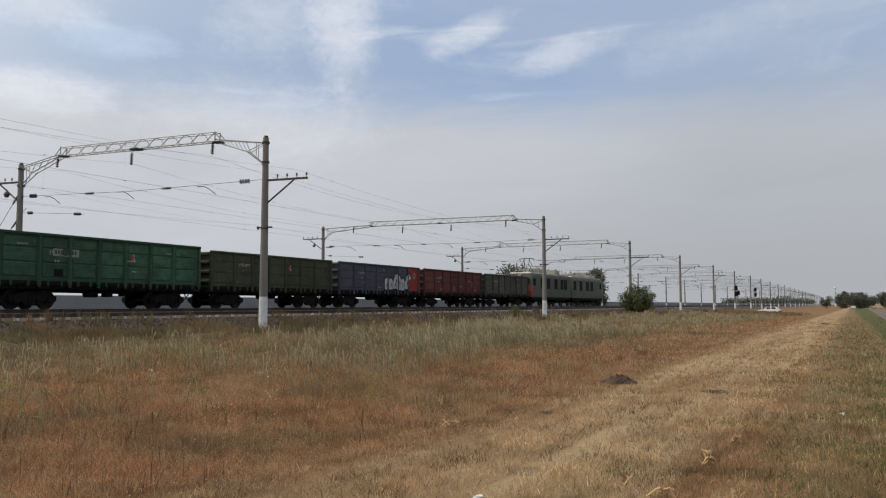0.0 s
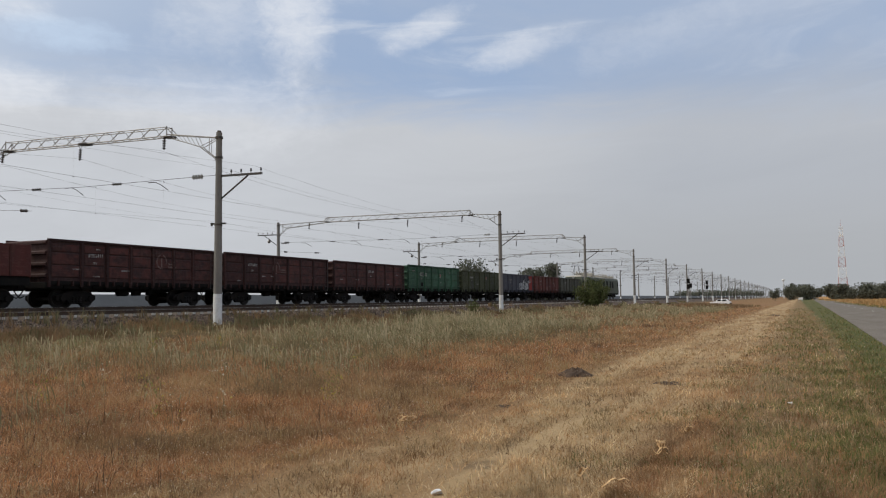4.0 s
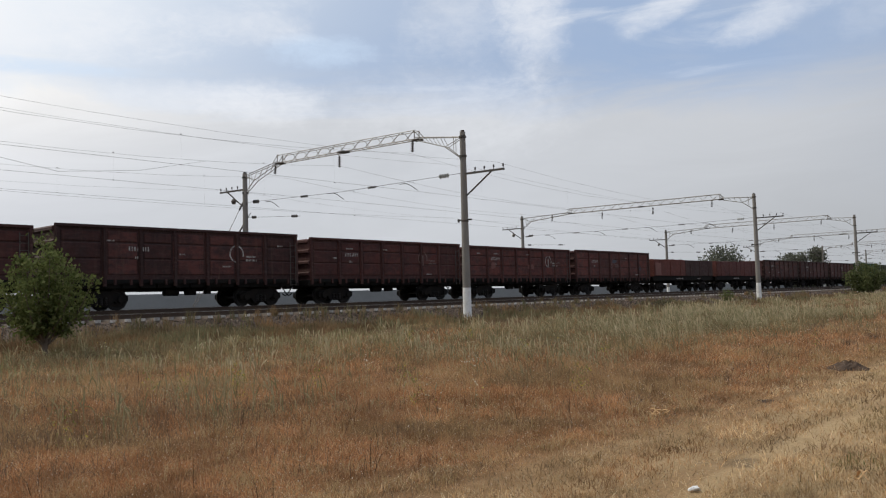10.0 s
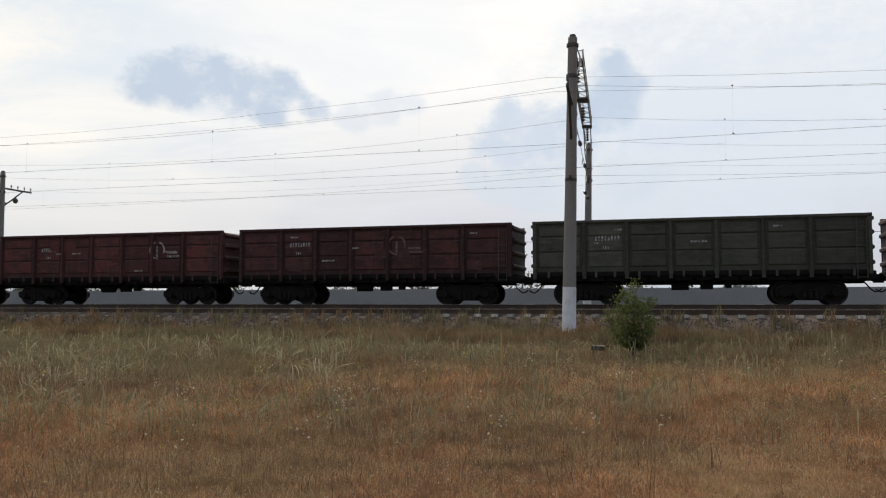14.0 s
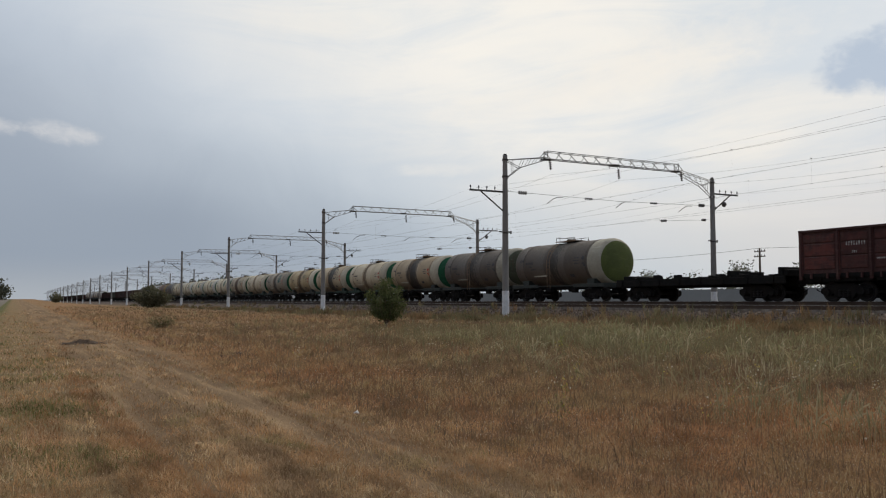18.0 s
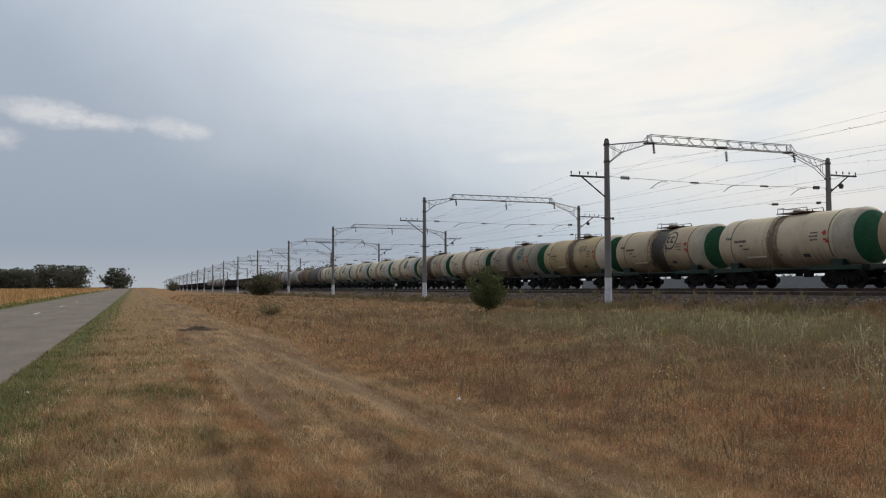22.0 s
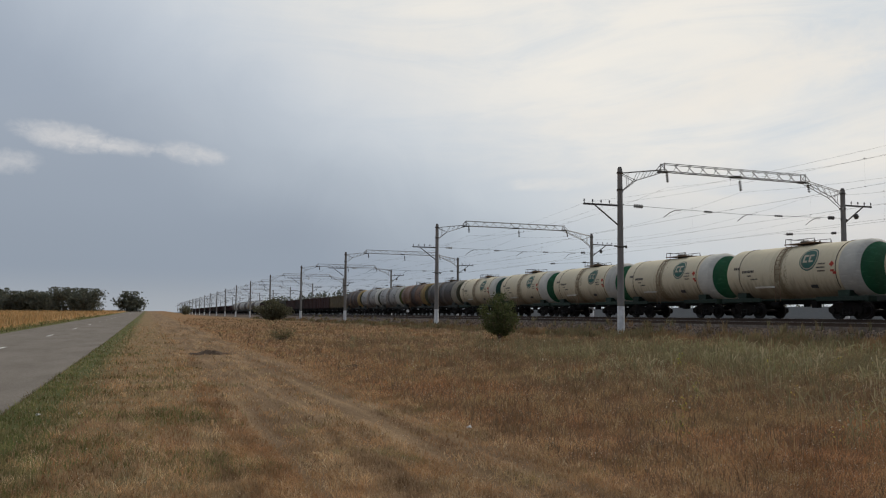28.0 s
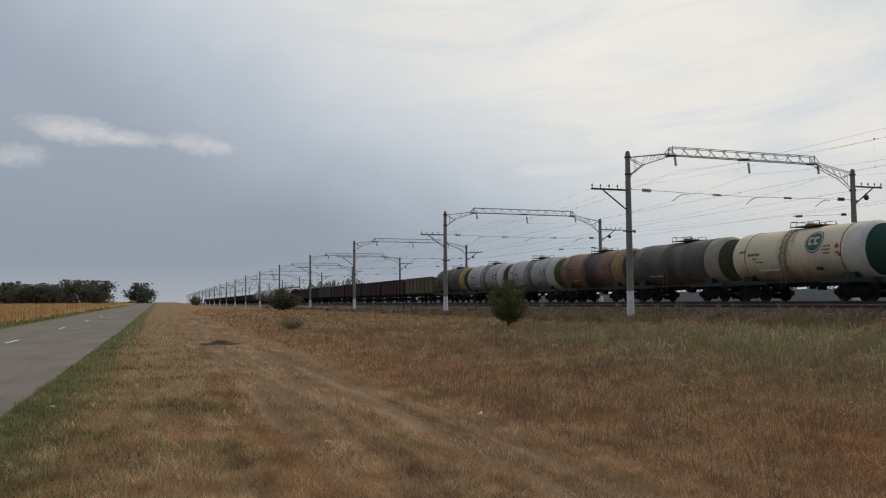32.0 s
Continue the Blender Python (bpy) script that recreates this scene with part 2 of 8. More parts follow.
# ---------------------------------------------------------------- materials
def material(name, base, rough=0.8, metal=0.0, second=None, scale=2.0, amount=0.6, grain=40.0, grain_amount=0.25,
             bump=0.0, stretch=(1, 1, 1), third=None, third_scale=0.4, spread=0.0, island=False, spec=0.3, shift=False):
    """A procedural surface: base colour, broad patches of a second and third colour, fine grain, relief."""
    m = bpy.data.materials.new(name)
    m.use_nodes = True
    k = Nodes(m.node_tree)
    p = k.put("ShaderNodeTexCoord").outputs["Object"]
    info = k.put("ShaderNodeObjectInfo")
    if shift:
        p = k.vec("ADD", p, k.vec("SCALE", k.triple(info.outputs["Random"], 0.31, 0.73), 37.0))
    p = k.vec("MULTIPLY", p, stretch)
    col = (*base, 1.0)
    if second:
        col = k.mix(k.math("MULTIPLY", k.step(k.noise(p, scale, 5.0, 0.6), 0.40, 0.66), amount), col, second)
    if third:
        col = k.mix(k.step(k.noise(p, third_scale, 4.0, 0.6, 0.4), 0.46, 0.66), col, third)
    g = k.noise(p, grain, 3.0, 0.6)
    if grain_amount:
        f = k.math("ADD", k.math("MULTIPLY", g, 2 * grain_amount), 1.0 - grain_amount)
        col = k.vec("SCALE", col, f)
    if spread:
        r = k.put("ShaderNodeNewGeometry").outputs["Random Per Island"] if island else info.outputs["Random"]
        col = k.vec("SCALE", col, k.math("ADD", k.math("MULTIPLY", r, 2 * spread), 1.0 - spread))
    b = k.put("ShaderNodeBsdfPrincipled")
    k.join(col, b.inputs["Base Color"])
    b.inputs["Roughness"].default_value = rough
    b.inputs["Metallic"].default_value = metal
    b.inputs["Specular IOR Level"].default_value = spec
    if bump:
        n = k.put("ShaderNodeBump")
        n.inputs["Strength"].default_value = 0.6
        n.inputs["Distance"].default_value = bump
        k.join(g, n.inputs["Height"])
        k.t.links.new(n.outputs[0], b.inputs["Normal"])
    o = k.put("ShaderNodeOutputMaterial")
    k.t.links.new(b.outputs[0], o.inputs[0])
    return m


def leafy(name, colours, rough=0.75, through=0.35, patches=()):
    """Blades or leaves: colours by chance per blade, drifts of other colours, a little light let through."""
    m = bpy.data.materials.new(name)
    m.use_nodes = True
    k = Nodes(m.node_tree)
    r = k.put("ShaderNodeNewGeometry").outputs["Random Per Island"]
    ramp = k.put("ShaderNodeValToRGB")
    ramp.color_ramp.interpolation = "CONSTANT"
    while len(ramp.color_ramp.elements) < len(colours):
        ramp.color_ramp.elements.new(0.5)
    for i, (e, c) in enumerate(zip(ramp.color_ramp.elements, colours)):
        e.position = i / len(colours)
        e.color = (*c, 1.0)
    k.join(r, ramp.inputs[0])
    col = ramp.outputs[0]
    if patches:
        p = k.put("ShaderNodeTexCoord").outputs["Object"]
        for i, (tint, scale, lo, hi, amount, *lane) in enumerate(patches):
            q = k.vec("ADD", p, (i * 31.0, i * 17.0, 0.0))
            if lane:
                q = k.vec("MULTIPLY", q, (lane[0], 1.0, 1.0))
            f = k.step(k.noise(q, scale, 4.0, 0.6, 0.3), lo, hi)
            col = k.mix(k.math("MULTIPLY", f, amount), col, tint)
        mottle = k.math("ADD", k.math("MULTIPLY", k.noise(p, 0.9, 3.0, 0.6), 0.7), k.math("MULTIPLY", k.noise(p, 3.2, 3.0, 0.6), 0.6))
        col = k.vec("SCALE", col, k.step(mottle, 0.46, 0.84, 0.55, 1.34))
    d = k.put("ShaderNodeBsdfDiffuse")
    t = k.put("ShaderNodeBsdfTranslucent")
    k.join(col, d.inputs[0])
    k.join(col, t.inputs[0])
    s = k.put("ShaderNodeMixShader")
    s.inputs[0].default_value = through
    k.t.links.new(d.outputs[0], s.inputs[1])
    k.t.links.new(t.outputs[0], s.inputs[2])
    o = k.put("ShaderNodeOutputMaterial")
    k.t.links.new(s.outputs[0], o.inputs[0])
    return m


def paint(name, base, worn=(0.10, 0.055, 0.04), dust=(0.16, 0.13, 0.11), wear=0.55, rough=0.7, rub=None):
    """Old wagon paint: faded patches, streaks of rust running down, coal dust."""
    m = bpy.data.materials.new(name)
    m.use_nodes = True
    k = Nodes(m.node_tree)
    info = k.put("ShaderNodeObjectInfo")
    p = k.put("ShaderNodeTexCoord").outputs["Object"]
    p = k.vec("ADD", p, k.vec("SCALE", k.triple(info.outputs["Random"], 0.0, 0.0), 61.0))
    wide = k.noise(p, 0.8, 4.0, 0.6)
    streak = k.noise(k.vec("MULTIPLY", p, (3.2, 3.2, 0.35)), 1.6, 5.0, 0.65)
    spot = k.noise(p, 5.0, 6.0, 0.7)
    col = k.mix(k.math("MULTIPLY", k.step(wide, 0.38, 0.68), 0.55), (*base, 1.0), tuple(c * 0.62 + 0.01 for c in base))
    col = k.mix(k.math("MULTIPLY", k.step(streak, 0.5, 0.72), wear), col, worn)
    col = k.mix(k.math("MULTIPLY", k.step(spot, 0.55, 0.75), 0.6 * wear), col, dust)
    scuff = k.noise(k.vec("MULTIPLY", p, (0.7, 1.0, 4.5)), 1.9, 6.0, 0.7)
    col = k.mix(k.math("MULTIPLY", k.step(scuff, 0.52, 0.68), 0.75 * wear), col, tuple(c * 1.7 + 0.035 for c in base))
    chip = k.noise(k.vec("MULTIPLY", p, (0.9, 1.0, 2.6)), 9.0, 6.0, 0.75)
    col = k.mix(k.math("MULTIPLY", k.step(chip, 0.60, 0.70), 0.8 * wear), col, tuple(c * 1.5 + 0.05 for c in base))
    soot = k.noise(k.vec("MULTIPLY", p, (1.0, 1.0, 0.8)), 0.55, 5.0, 0.65, 0.6)
    col = k.mix(k.math("MULTIPLY", k.step(soot, 0.48, 0.66), 0.7 * wear), col, tuple(c * 0.28 + 0.008 for c in base))
    if rub:
        # the pressed fields of a bay stand proud and are rubbed and repainted more than the rest
        depth = k.xyz(k.put("ShaderNodeTexCoord").outputs["Object"])[1]
        field = k.math("MULTIPLY", k.step(depth, -0.040, -0.052), k.step(depth, -0.078, -0.068))
        patch = k.math("MULTIPLY", k.step(k.noise(k.vec("MULTIPLY", p, (0.9, 1.0, 1.4)), 1.3, 6.0, 0.7), 0.38, 0.60), k.step(scuff, 0.30, 0.56, 0.35, 1.0))
        fade = k.step(info.outputs["Random"], 0.0, 0.7, 0.45, 1.0)
        col = k.mix(k.math("MULTIPLY", k.math("MULTIPLY", field, patch), fade), col, rub)
    col = k.vec("SCALE", col, k.math("ADD", k.math("MULTIPLY", info.outputs["Random"], 0.4), 0.74))
    b = k.put("ShaderNodeBsdfPrincipled")
    k.join(col, b.inputs["Base Color"])
    k.join(k.step(spot, 0.3, 0.7, rough - 0.12, rough + 0.15), b.inputs["Roughness"])
    b.inputs["Specular IOR Level"].default_value = 0.25
    n = k.put("ShaderNodeBump")
    n.inputs["Strength"].default_value = 0.35
    n.inputs["Distance"].default_value = 0.02
    k.join(wide, n.inputs["Height"])
    k.t.links.new(n.outputs[0], b.inputs["Normal"])
    o = k.put("ShaderNodeOutputMaterial")
    k.t.links.new(b.outputs[0], o.inputs[0])
    return m


def tank_paint(name, base, stain=(0.045, 0.032, 0.022), stain_at=0.0, stain_width=0.55, stain_amount=0.8, grime=0.4):
    """Tank shell paint with a spill running down from the hatch, a general grime, and a ragged browner lower half."""
    m = bpy.data.materials.new(name)
    m.use_nodes = True
    k = Nodes(m.node_tree)
    info = k.put("ShaderNodeObjectInfo")
    p = k.put("ShaderNodeTexCoord").outputs["Object"]
    q = k.vec("ADD", p, k.vec("SCALE", k.triple(info.outputs["Random"], 0.0, 0.0), 43.0))
    x = k.xyz(p)[0]
    run = k.noise(k.vec("MULTIPLY", q, (4.0, 1.0, 0.5)), 1.3, 5.0, 0.6)
    wide = k.noise(q, 0.7, 4.0, 0.6)
    fine = k.noise(q, 7.0, 5.0, 0.65)
    off = k.math("ABSOLUTE", k.math("SUBTRACT", x, stain_at))
    ragged = k.math("ADD", k.math("MULTIPLY", k.math("SUBTRACT", run, 0.5), 2.6), k.math("MULTIPLY", k.math("SUBTRACT", fine, 0.5), 1.5))
    spill = k.step(k.math("SUBTRACT", off, ragged), stain_width, stain_width * 0.55)
    col = k.mix(k.math("MULTIPLY", k.step(wide, 0.42, 0.7), grime), (*base, 1.0), tuple(c * 0.55 for c in base))
    col = k.mix(k.math("MULTIPLY", k.step(run, 0.54, 0.74), grime), col, (0.16, 0.105, 0.06))
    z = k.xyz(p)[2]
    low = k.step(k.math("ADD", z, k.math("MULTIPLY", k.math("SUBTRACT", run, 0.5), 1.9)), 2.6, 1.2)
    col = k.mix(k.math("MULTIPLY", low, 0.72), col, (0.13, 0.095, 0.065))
    col = k.mix(k.math("MULTIPLY", spill, stain_amount), col, stain)
    col = k.vec("SCALE", col, k.math("ADD", k.math("MULTIPLY", fine, 0.24), 0.88))
    b = k.put("ShaderNodeBsdfPrincipled")
    k.join(col, b.inputs["Base Color"])
    k.join(k.step(fine, 0.3, 0.7, 0.45, 0.72), b.inputs["Roughness"])
    b.inputs["Specular IOR Level"].default_value = 0.35
    o = k.put("ShaderNodeOutputMaterial")
    k.t.links.new(b.outputs[0], o.inputs[0])
    return m


CONCRETE = material("mast_concrete", (0.215, 0.20, 0.182), 0.9, second=(0.15, 0.14, 0.125), scale=1.2, grain=30, bump=0.004, shift=True, stretch=(1, 1, 0.4))
WHITEWASH = material("whitewash", (0.70, 0.70, 0.69), 0.85, second=(0.5, 0.48, 0.45), scale=3.0, amount=0.5, grain=25, shift=True)
STEEL_GREY = material("galvanised_steel", (0.36, 0.35, 0.33), 0.6, 0.3, second=(0.24, 0.2, 0.16), scale=5.0, grain=60, shift=True)
STEEL_DARK = material("dark_steel", (0.07, 0.066, 0.062), 0.6, 0.3, second=(0.1, 0.07, 0.05), scale=4.0, grain=60)
WIRE = material("wire_copper", (0.09, 0.075, 0.065), 0.55, 0.5, grain=20)
PORCELAIN = material("insulator_glass", (0.06, 0.05, 0.045), 0.3, second=(0.09, 0.07, 0.06), scale=9.0, spec=0.5)
PALE_PORCELAIN = material("pale_insulator", (0.34, 0.34, 0.31), 0.35, second=(0.22, 0.21, 0.19), scale=9.0, spec=0.5)
RAIL = material("rail_steel", (0.075, 0.05, 0.037), 0.75, 0.2, second=(0.08, 0.055, 0.04), scale=3.0, grain=30)
RAIL_HEAD = material("rail_head", (0.42, 0.41, 0.40), 0.3, 0.9, grain=30, grain_amount=0.1)
# paler than SLEEPER: the light on the end faces is put into the colour
LIT_SLEEPER_END = material("lit_sleeper_end", (0.52, 0.49, 0.45), 0.9, second=(0.30, 0.26, 0.22), scale=5.0, grain=40, spread=0.35, island=True)
SLEEPER = material("concrete_sleeper", (0.21, 0.175, 0.145), 0.9, second=(0.12, 0.095, 0.078), scale=4.0, grain=40, spread=0.2, bump=0.005)
BALLAST = material("ballast", (0.105, 0.072, 0.052), 0.95, second=(0.055, 0.039, 0.029), scale=1.3, grain=14, grain_amount=0.6, bump=0.06, third=(0.125, 0.092, 0.070), third_scale=0.35)
STONE = material("ballast_stone", (0.10, 0.073, 0.056), 0.95, grain=9, grain_amount=0.3, spread=0.85, island=True)
PALE_STONE = material("pale_ballast_stone", (0.24, 0.19, 0.15), 0.95, grain=9, grain_amount=0.3, spread=0.5, island=True)
GREY_BANK = material("grey_bank", (0.145, 0.146, 0.143), 0.92, second=(0.125, 0.125, 0.122), scale=0.3, amount=0.7, grain=5, grain_amount=0.12, bump=0.02)
ASPHALT = material("asphalt", (0.178, 0.156, 0.132), 0.97, second=(0.135, 0.117, 0.098), scale=1.1, amount=0.6, grain=45, grain_amount=0.5, bump=0.006, third=(0.195, 0.170, 0.145), third_scale=0.5, stretch=(0.25, 1.0, 1.0), spec=0.05)
ROAD_PAINT = material("road_paint", (0.66, 0.66, 0.63), 0.8, second=(0.35, 0.34, 0.32), scale=6.0, grain=30)
BOGIE = material("bogie_iron", (0.014, 0.0125, 0.0115), 0.9, 0.2, second=(0.026, 0.02, 0.016), scale=2.0, grain=20, grain_amount=0.3, spec=0.1)
TYRE = material("wheel_steel", (0.024, 0.021, 0.019), 0.6, 0.4, second=(0.014, 0.012, 0.011), scale=4.0, grain=20)
BLACK = material("grimy_black", (0.011, 0.0105, 0.010), 0.9, second=(0.02, 0.017, 0.014), scale=2.0, grain=18, spec=0.1)
MARK = material("faded_white_marking", (0.36, 0.34, 0.32), 0.85, second=(0.10, 0.07, 0.065), scale=9.0, amount=1.0, grain=30)
MARK_FAINT = material("worn_emblem_paint", (0.17, 0.115, 0.10), 0.85, second=(0.08, 0.045, 0.04), scale=6.0, amount=1.0, grain=30)
MARK_DARK = material("dark_marking", (0.05, 0.05, 0.055), 0.8, second=(0.10, 0.09, 0.08), scale=7.0, amount=0.6)
BOARD = material("dirty_number_board", (0.24, 0.26, 0.21), 0.85, second=(0.13, 0.15, 0.11), scale=5.0, amount=0.7, grain=30)
MARK_RED = material("red_marking", (0.45, 0.05, 0.03), 0.7, second=(0.25, 0.06, 0.04), scale=6.0)
MARK_TEAL = material("teal_marking", (0.035, 0.12, 0.10), 0.75, second=(0.10, 0.11, 0.085), scale=6.0)
ORE = material("loose_ore", (0.070, 0.030, 0.023), 0.95, second=(0.045, 0.024, 0.02), scale=1.5, grain=12, grain_amount=0.5, bump=0.05)
BARK = material("bark", (0.13, 0.10, 0.075), 0.95, second=(0.08, 0.06, 0.045), scale=4.0, grain=25, bump=0.01, stretch=(1, 1, 0.3))
GLASS_DARK = material("dark_window_glass", (0.010, 0.011, 0.013), 0.7, spec=0.03, grain_amount=0.0)


# ---------------------------------------------------------------- building blocks
class Form:
    """Collects vertices and faces of one mesh."""

    def __init__(self):
        self.v, self.f = [], []

    def add(self, verts, faces):
        n = len(self.v)
        self.v.extend(verts)
        self.f.extend([tuple(i + n for i in f) for f in faces])
        return self

    def box(self, x0, x1, y0, y1, z0, z1, c=0.0):
        """A box; c bevels all its edges."""
        if c <= 0:
            v = [(x, y, z) for x in (x0, x1) for y in (y0, y1) for z in (z0, z1)]
            return self.add(v, [(0, 1, 3, 2), (4, 6, 7, 5), (0, 4, 5, 1), (2, 3, 7, 6), (0, 2, 6, 4), (1, 5, 7, 3)])
        v, idx = [], {}
        lo, hi = (x0, y0, z0), (x1, y1, z1)
        for s in ((a, b, d) for a in (0, 1) for b in (0, 1) for d in (0, 1)):
            for ax in range(3):
                p = []
                for i in range(3):
                    e = (lo, hi)[s[i]][i]
                    p.append(e if i == ax else e + (c if s[i] == 0 else -c))
                idx[(s, ax)] = len(v)
                v.append(tuple(p))
        f = []
        for ax in range(3):
            o = [i for i in range(3) if i != ax]
            for side in (0, 1):
                ring = []
                for a, b in ((0, 0), (1, 0), (1, 1), (0, 1)):
                    s = [0, 0, 0]
                    s[ax], s[o[0]], s[o[1]] = side, a, b
                    ring.append(idx[(tuple(s), ax)])
                f.append(tuple(ring if (side == 1) == (ax != 1) else ring[::-1]))
            for a in (0, 1):
                for b in (0, 1):
                    q = []
                    for t in (0, 1):
                        s = [0, 0, 0]
                        s[ax], s[o[0]], s[o[1]] = t, a, b
                        q.append(tuple(s))
                    f.append((idx[(q[0], o[0])], idx[(q[0], o[1])], idx[(q[1], o[1])], idx[(q[1], o[0])]))
        for s in ((a, b, d) for a in (0, 1) for b in (0, 1) for d in (0, 1)):
            f.append((idx[(s, 0)], idx[(s, 1)], idx[(s, 2)]))
        return self.add(v, f)

    def cyl(self, p, q, r0, r1=None, n=10, caps=True):
        """A straight round bar from p to q."""
        r1 = r0 if r1 is None else r1
        p, q = Vector(p), Vector(q)
        w = (q - p).normalized()
        a = w.orthogonal().normalized()
        b = w.cross(a)
        v = []
        for c, r in ((p, r0), (q, r1)):
            for i in range(n):
                t = 2 * math.pi * i / n
                v.append(tuple(c + (a * math.cos(t) + b * math.sin(t)) * r))
        f = [(i, (i + 1) % n, n + (i + 1) % n, n + i) for i in range(n)]
        if caps:
            f += [tuple(range(n))[::-1], tuple(range(n, 2 * n))]
        return self.add(v, f)

    def tube(self, points, r, n=6):
        """A round bar bent along points; r may be a list."""
        pts = [Vector(p) for p in points]
        rs = r if isinstance(r, (list, tuple)) else [r] * len(pts)
        v, f = [], []
        ref = None
        for i, p in enumerate(pts):
            w = (pts[min(i + 1, len(pts) - 1)] - pts[max(i - 1, 0)]).normalized()
            if ref is None:
                ref = w.orthogonal().normalized()
            a = (ref - w * ref.dot(w)).normalized()
            ref = a
            b = w.cross(a)
            for j in range(n):
                t = 2 * math.pi * j / n
                v.append(tuple(p + (a * math.cos(t) + b * math.sin(t)) * rs[i]))
        for i in range(len(pts) - 1):
            f += [(i * n + j, i * n + (j + 1) % n, (i + 1) * n + (j + 1) % n, (i + 1) * n + j) for j in range(n)]
        f += [tuple(range(n))[::-1], tuple(range((len(pts) - 1) * n, len(pts) * n))]
        return self.add(v, f)

    def prism(self, outline, y0, y1):
        """An outline in x, z drawn out from y0 to y1."""
        n = len(outline)
        v = [(x, y0, z) for x, z in outline] + [(x, y1, z) for x, z in outline]
        f = [(i, (i + 1) % n, n + (i + 1) % n, n + i) for i in range(n)]
        return self.add(v, f + [tuple(range(n))[::-1], tuple(range(n, 2 * n))])

    def lathe(self, profile, axis_x=True, n=24, centre=(0, 0, 0)):
        """A profile of (along, radius) turned round the x axis, or round z."""
        v, f = [], []
        cx, cy, cz = centre
        for s, r in profile:
            for j in range(n):
                t = 2 * math.pi * j / n
                a, b = r * math.cos(t), r * math.sin(t)
                v.append((cx + s, cy + a, cz + b) if axis_x else (cx + a, cy + b, cz + s))
        for i in range(len(profile) - 1):
            f += [(i * n + j, i * n + (j + 1) % n, (i + 1) * n + (j + 1) % n, (i + 1) * n + j) for j in range(n)]
        f += [tuple(range(n))[::-1], tuple(range((len(profile) - 1) * n, len(profile) * n))]
        return self.add(v, f)

    def mesh(self, name, mat, smooth=False):
        me = bpy.data.meshes.new(name)
        me.from_pydata(self.v, [], self.f)
        bm = bmesh.new()
        bm.from_mesh(me)
        bmesh.ops.recalc_face_normals(bm, faces=bm.faces)
        bm.to_mesh(me)
        bm.free()
        me.materials.append(mat)
        if smooth:
            me.polygons.foreach_set("use_smooth", [True] * len(me.polygons))
            me.set_sharp_from_angle(angle=radians(38))
        return me


def part(name, form, mat, parent=None, label="", smooth=False, at=None):
    """One mesh object, under a thing or under a part."""
    me = form if isinstance(form, bpy.types.Mesh) else form.mesh(name, mat, smooth)
    ob = new(name, me)
    if parent is not None:
        ob.parent = parent
    if at is not None:
        ob.matrix_basis = at
    if label:
        tagged(ob, label)
    return ob


def thing(name, label, category, group="", m=None):
    ob = new(name)
    ob.empty_display_size = 0.3
    tagged(ob, label, category, group)
    if m is not None:
        ob.matrix_basis = m
    return ob


def soup(name, co, faces_per, mat, kind="stuff", label="", category=""):
    """One big mesh from an array of triangles' corners: co is (n, k, 3), each row a strip of k corners joined as a fan."""
    n, k, _ = co.shape
    me = bpy.data.meshes.new(name)
    me.vertices.add(n * k)
    me.vertices.foreach_set("co", co.astype(np.float32).ravel())
    tri = np.array(faces_per)
    loops = (np.arange(n)[:, None, None] * k + tri[None]).reshape(-1)
    me.loops.add(len(loops))
    me.loops.foreach_set("vertex_index", loops.astype(np.int32))
    count = n * len(tri)
    me.polygons.add(count)
    me.polygons.foreach_set("loop_start", np.arange(count, dtype=np.int32) * 3)
    me.update(calc_edges=True)
    me.materials.append(mat)
    ob = new(name, me)
    return tagged(ob, label, category, kind=kind)


# ---------------------------------------------------------------- the lie of the land
TRACKS = ((30.5, 1.34), (36.1, 1.50), (41.7, 1.50))   # centre line and height of the rail tops
MAST_Y = 27.1


def ground_height(x, y):
    """Flat beside the road, rising gently to the foot of the ballast."""
    if y < 6:
        h = 0.0
    elif y < 27.1:
        h = 0.43 * ((y - 6) / 21.1) ** 1.3
    elif y < 46.5:
        h = 0.43
    else:
        h = 0.67
    return h


def grade(x, y):
    """The road side climbs gently towards one end of the line and falls away towards the other."""
    fade = min(1.0, max(0.0, (21.0 - y) / 9.0))
    if x < -50.0:
        return 0.0045 * (min(-x, 700.0) - 50.0) * fade
    if x > 50.0:
        return -0.0022 * (min(x, 900.0) - 50.0) * fade
    return 0.0


def road_bend(x):
    """How far the road has swung away sideways, on the side where the line falls."""
    return -0.012 * max(0.0, x)


def soft_height(x, y):
    n = noise.noise(Vector((x * 0.35, y * 0.35, 0.0))) * 0.06 + noise.noise(Vector((x * 0.09, y * 0.12, 4.0))) * 0.07
    if y < -1.6:
        n *= 0.0
    elif y < 0.5:
        n *= (y + 1.6) / 2.1
    if y > 24:
        n *= max(0.0, 1 - (y - 24) / 4)
    # wheel ruts along the dirt track
    rut = sum(math.exp(-((y - c) / 0.28) ** 2) for c in (1.65, 3.1)) * 0.05
    rut += math.exp(-((y - 4.6) / 0.5) ** 2) * -0.06
    dip = 0.35 * math.exp(-((x - 166) / 34) ** 2 - ((y - 14) / 6.5) ** 2) if x > 60 else 0.0
    return ground_height(x, y) + grade(x, y) - dip + n - rut * (0.6 + 0.4 * noise.noise(Vector((x * 0.5, y, 9.0))))


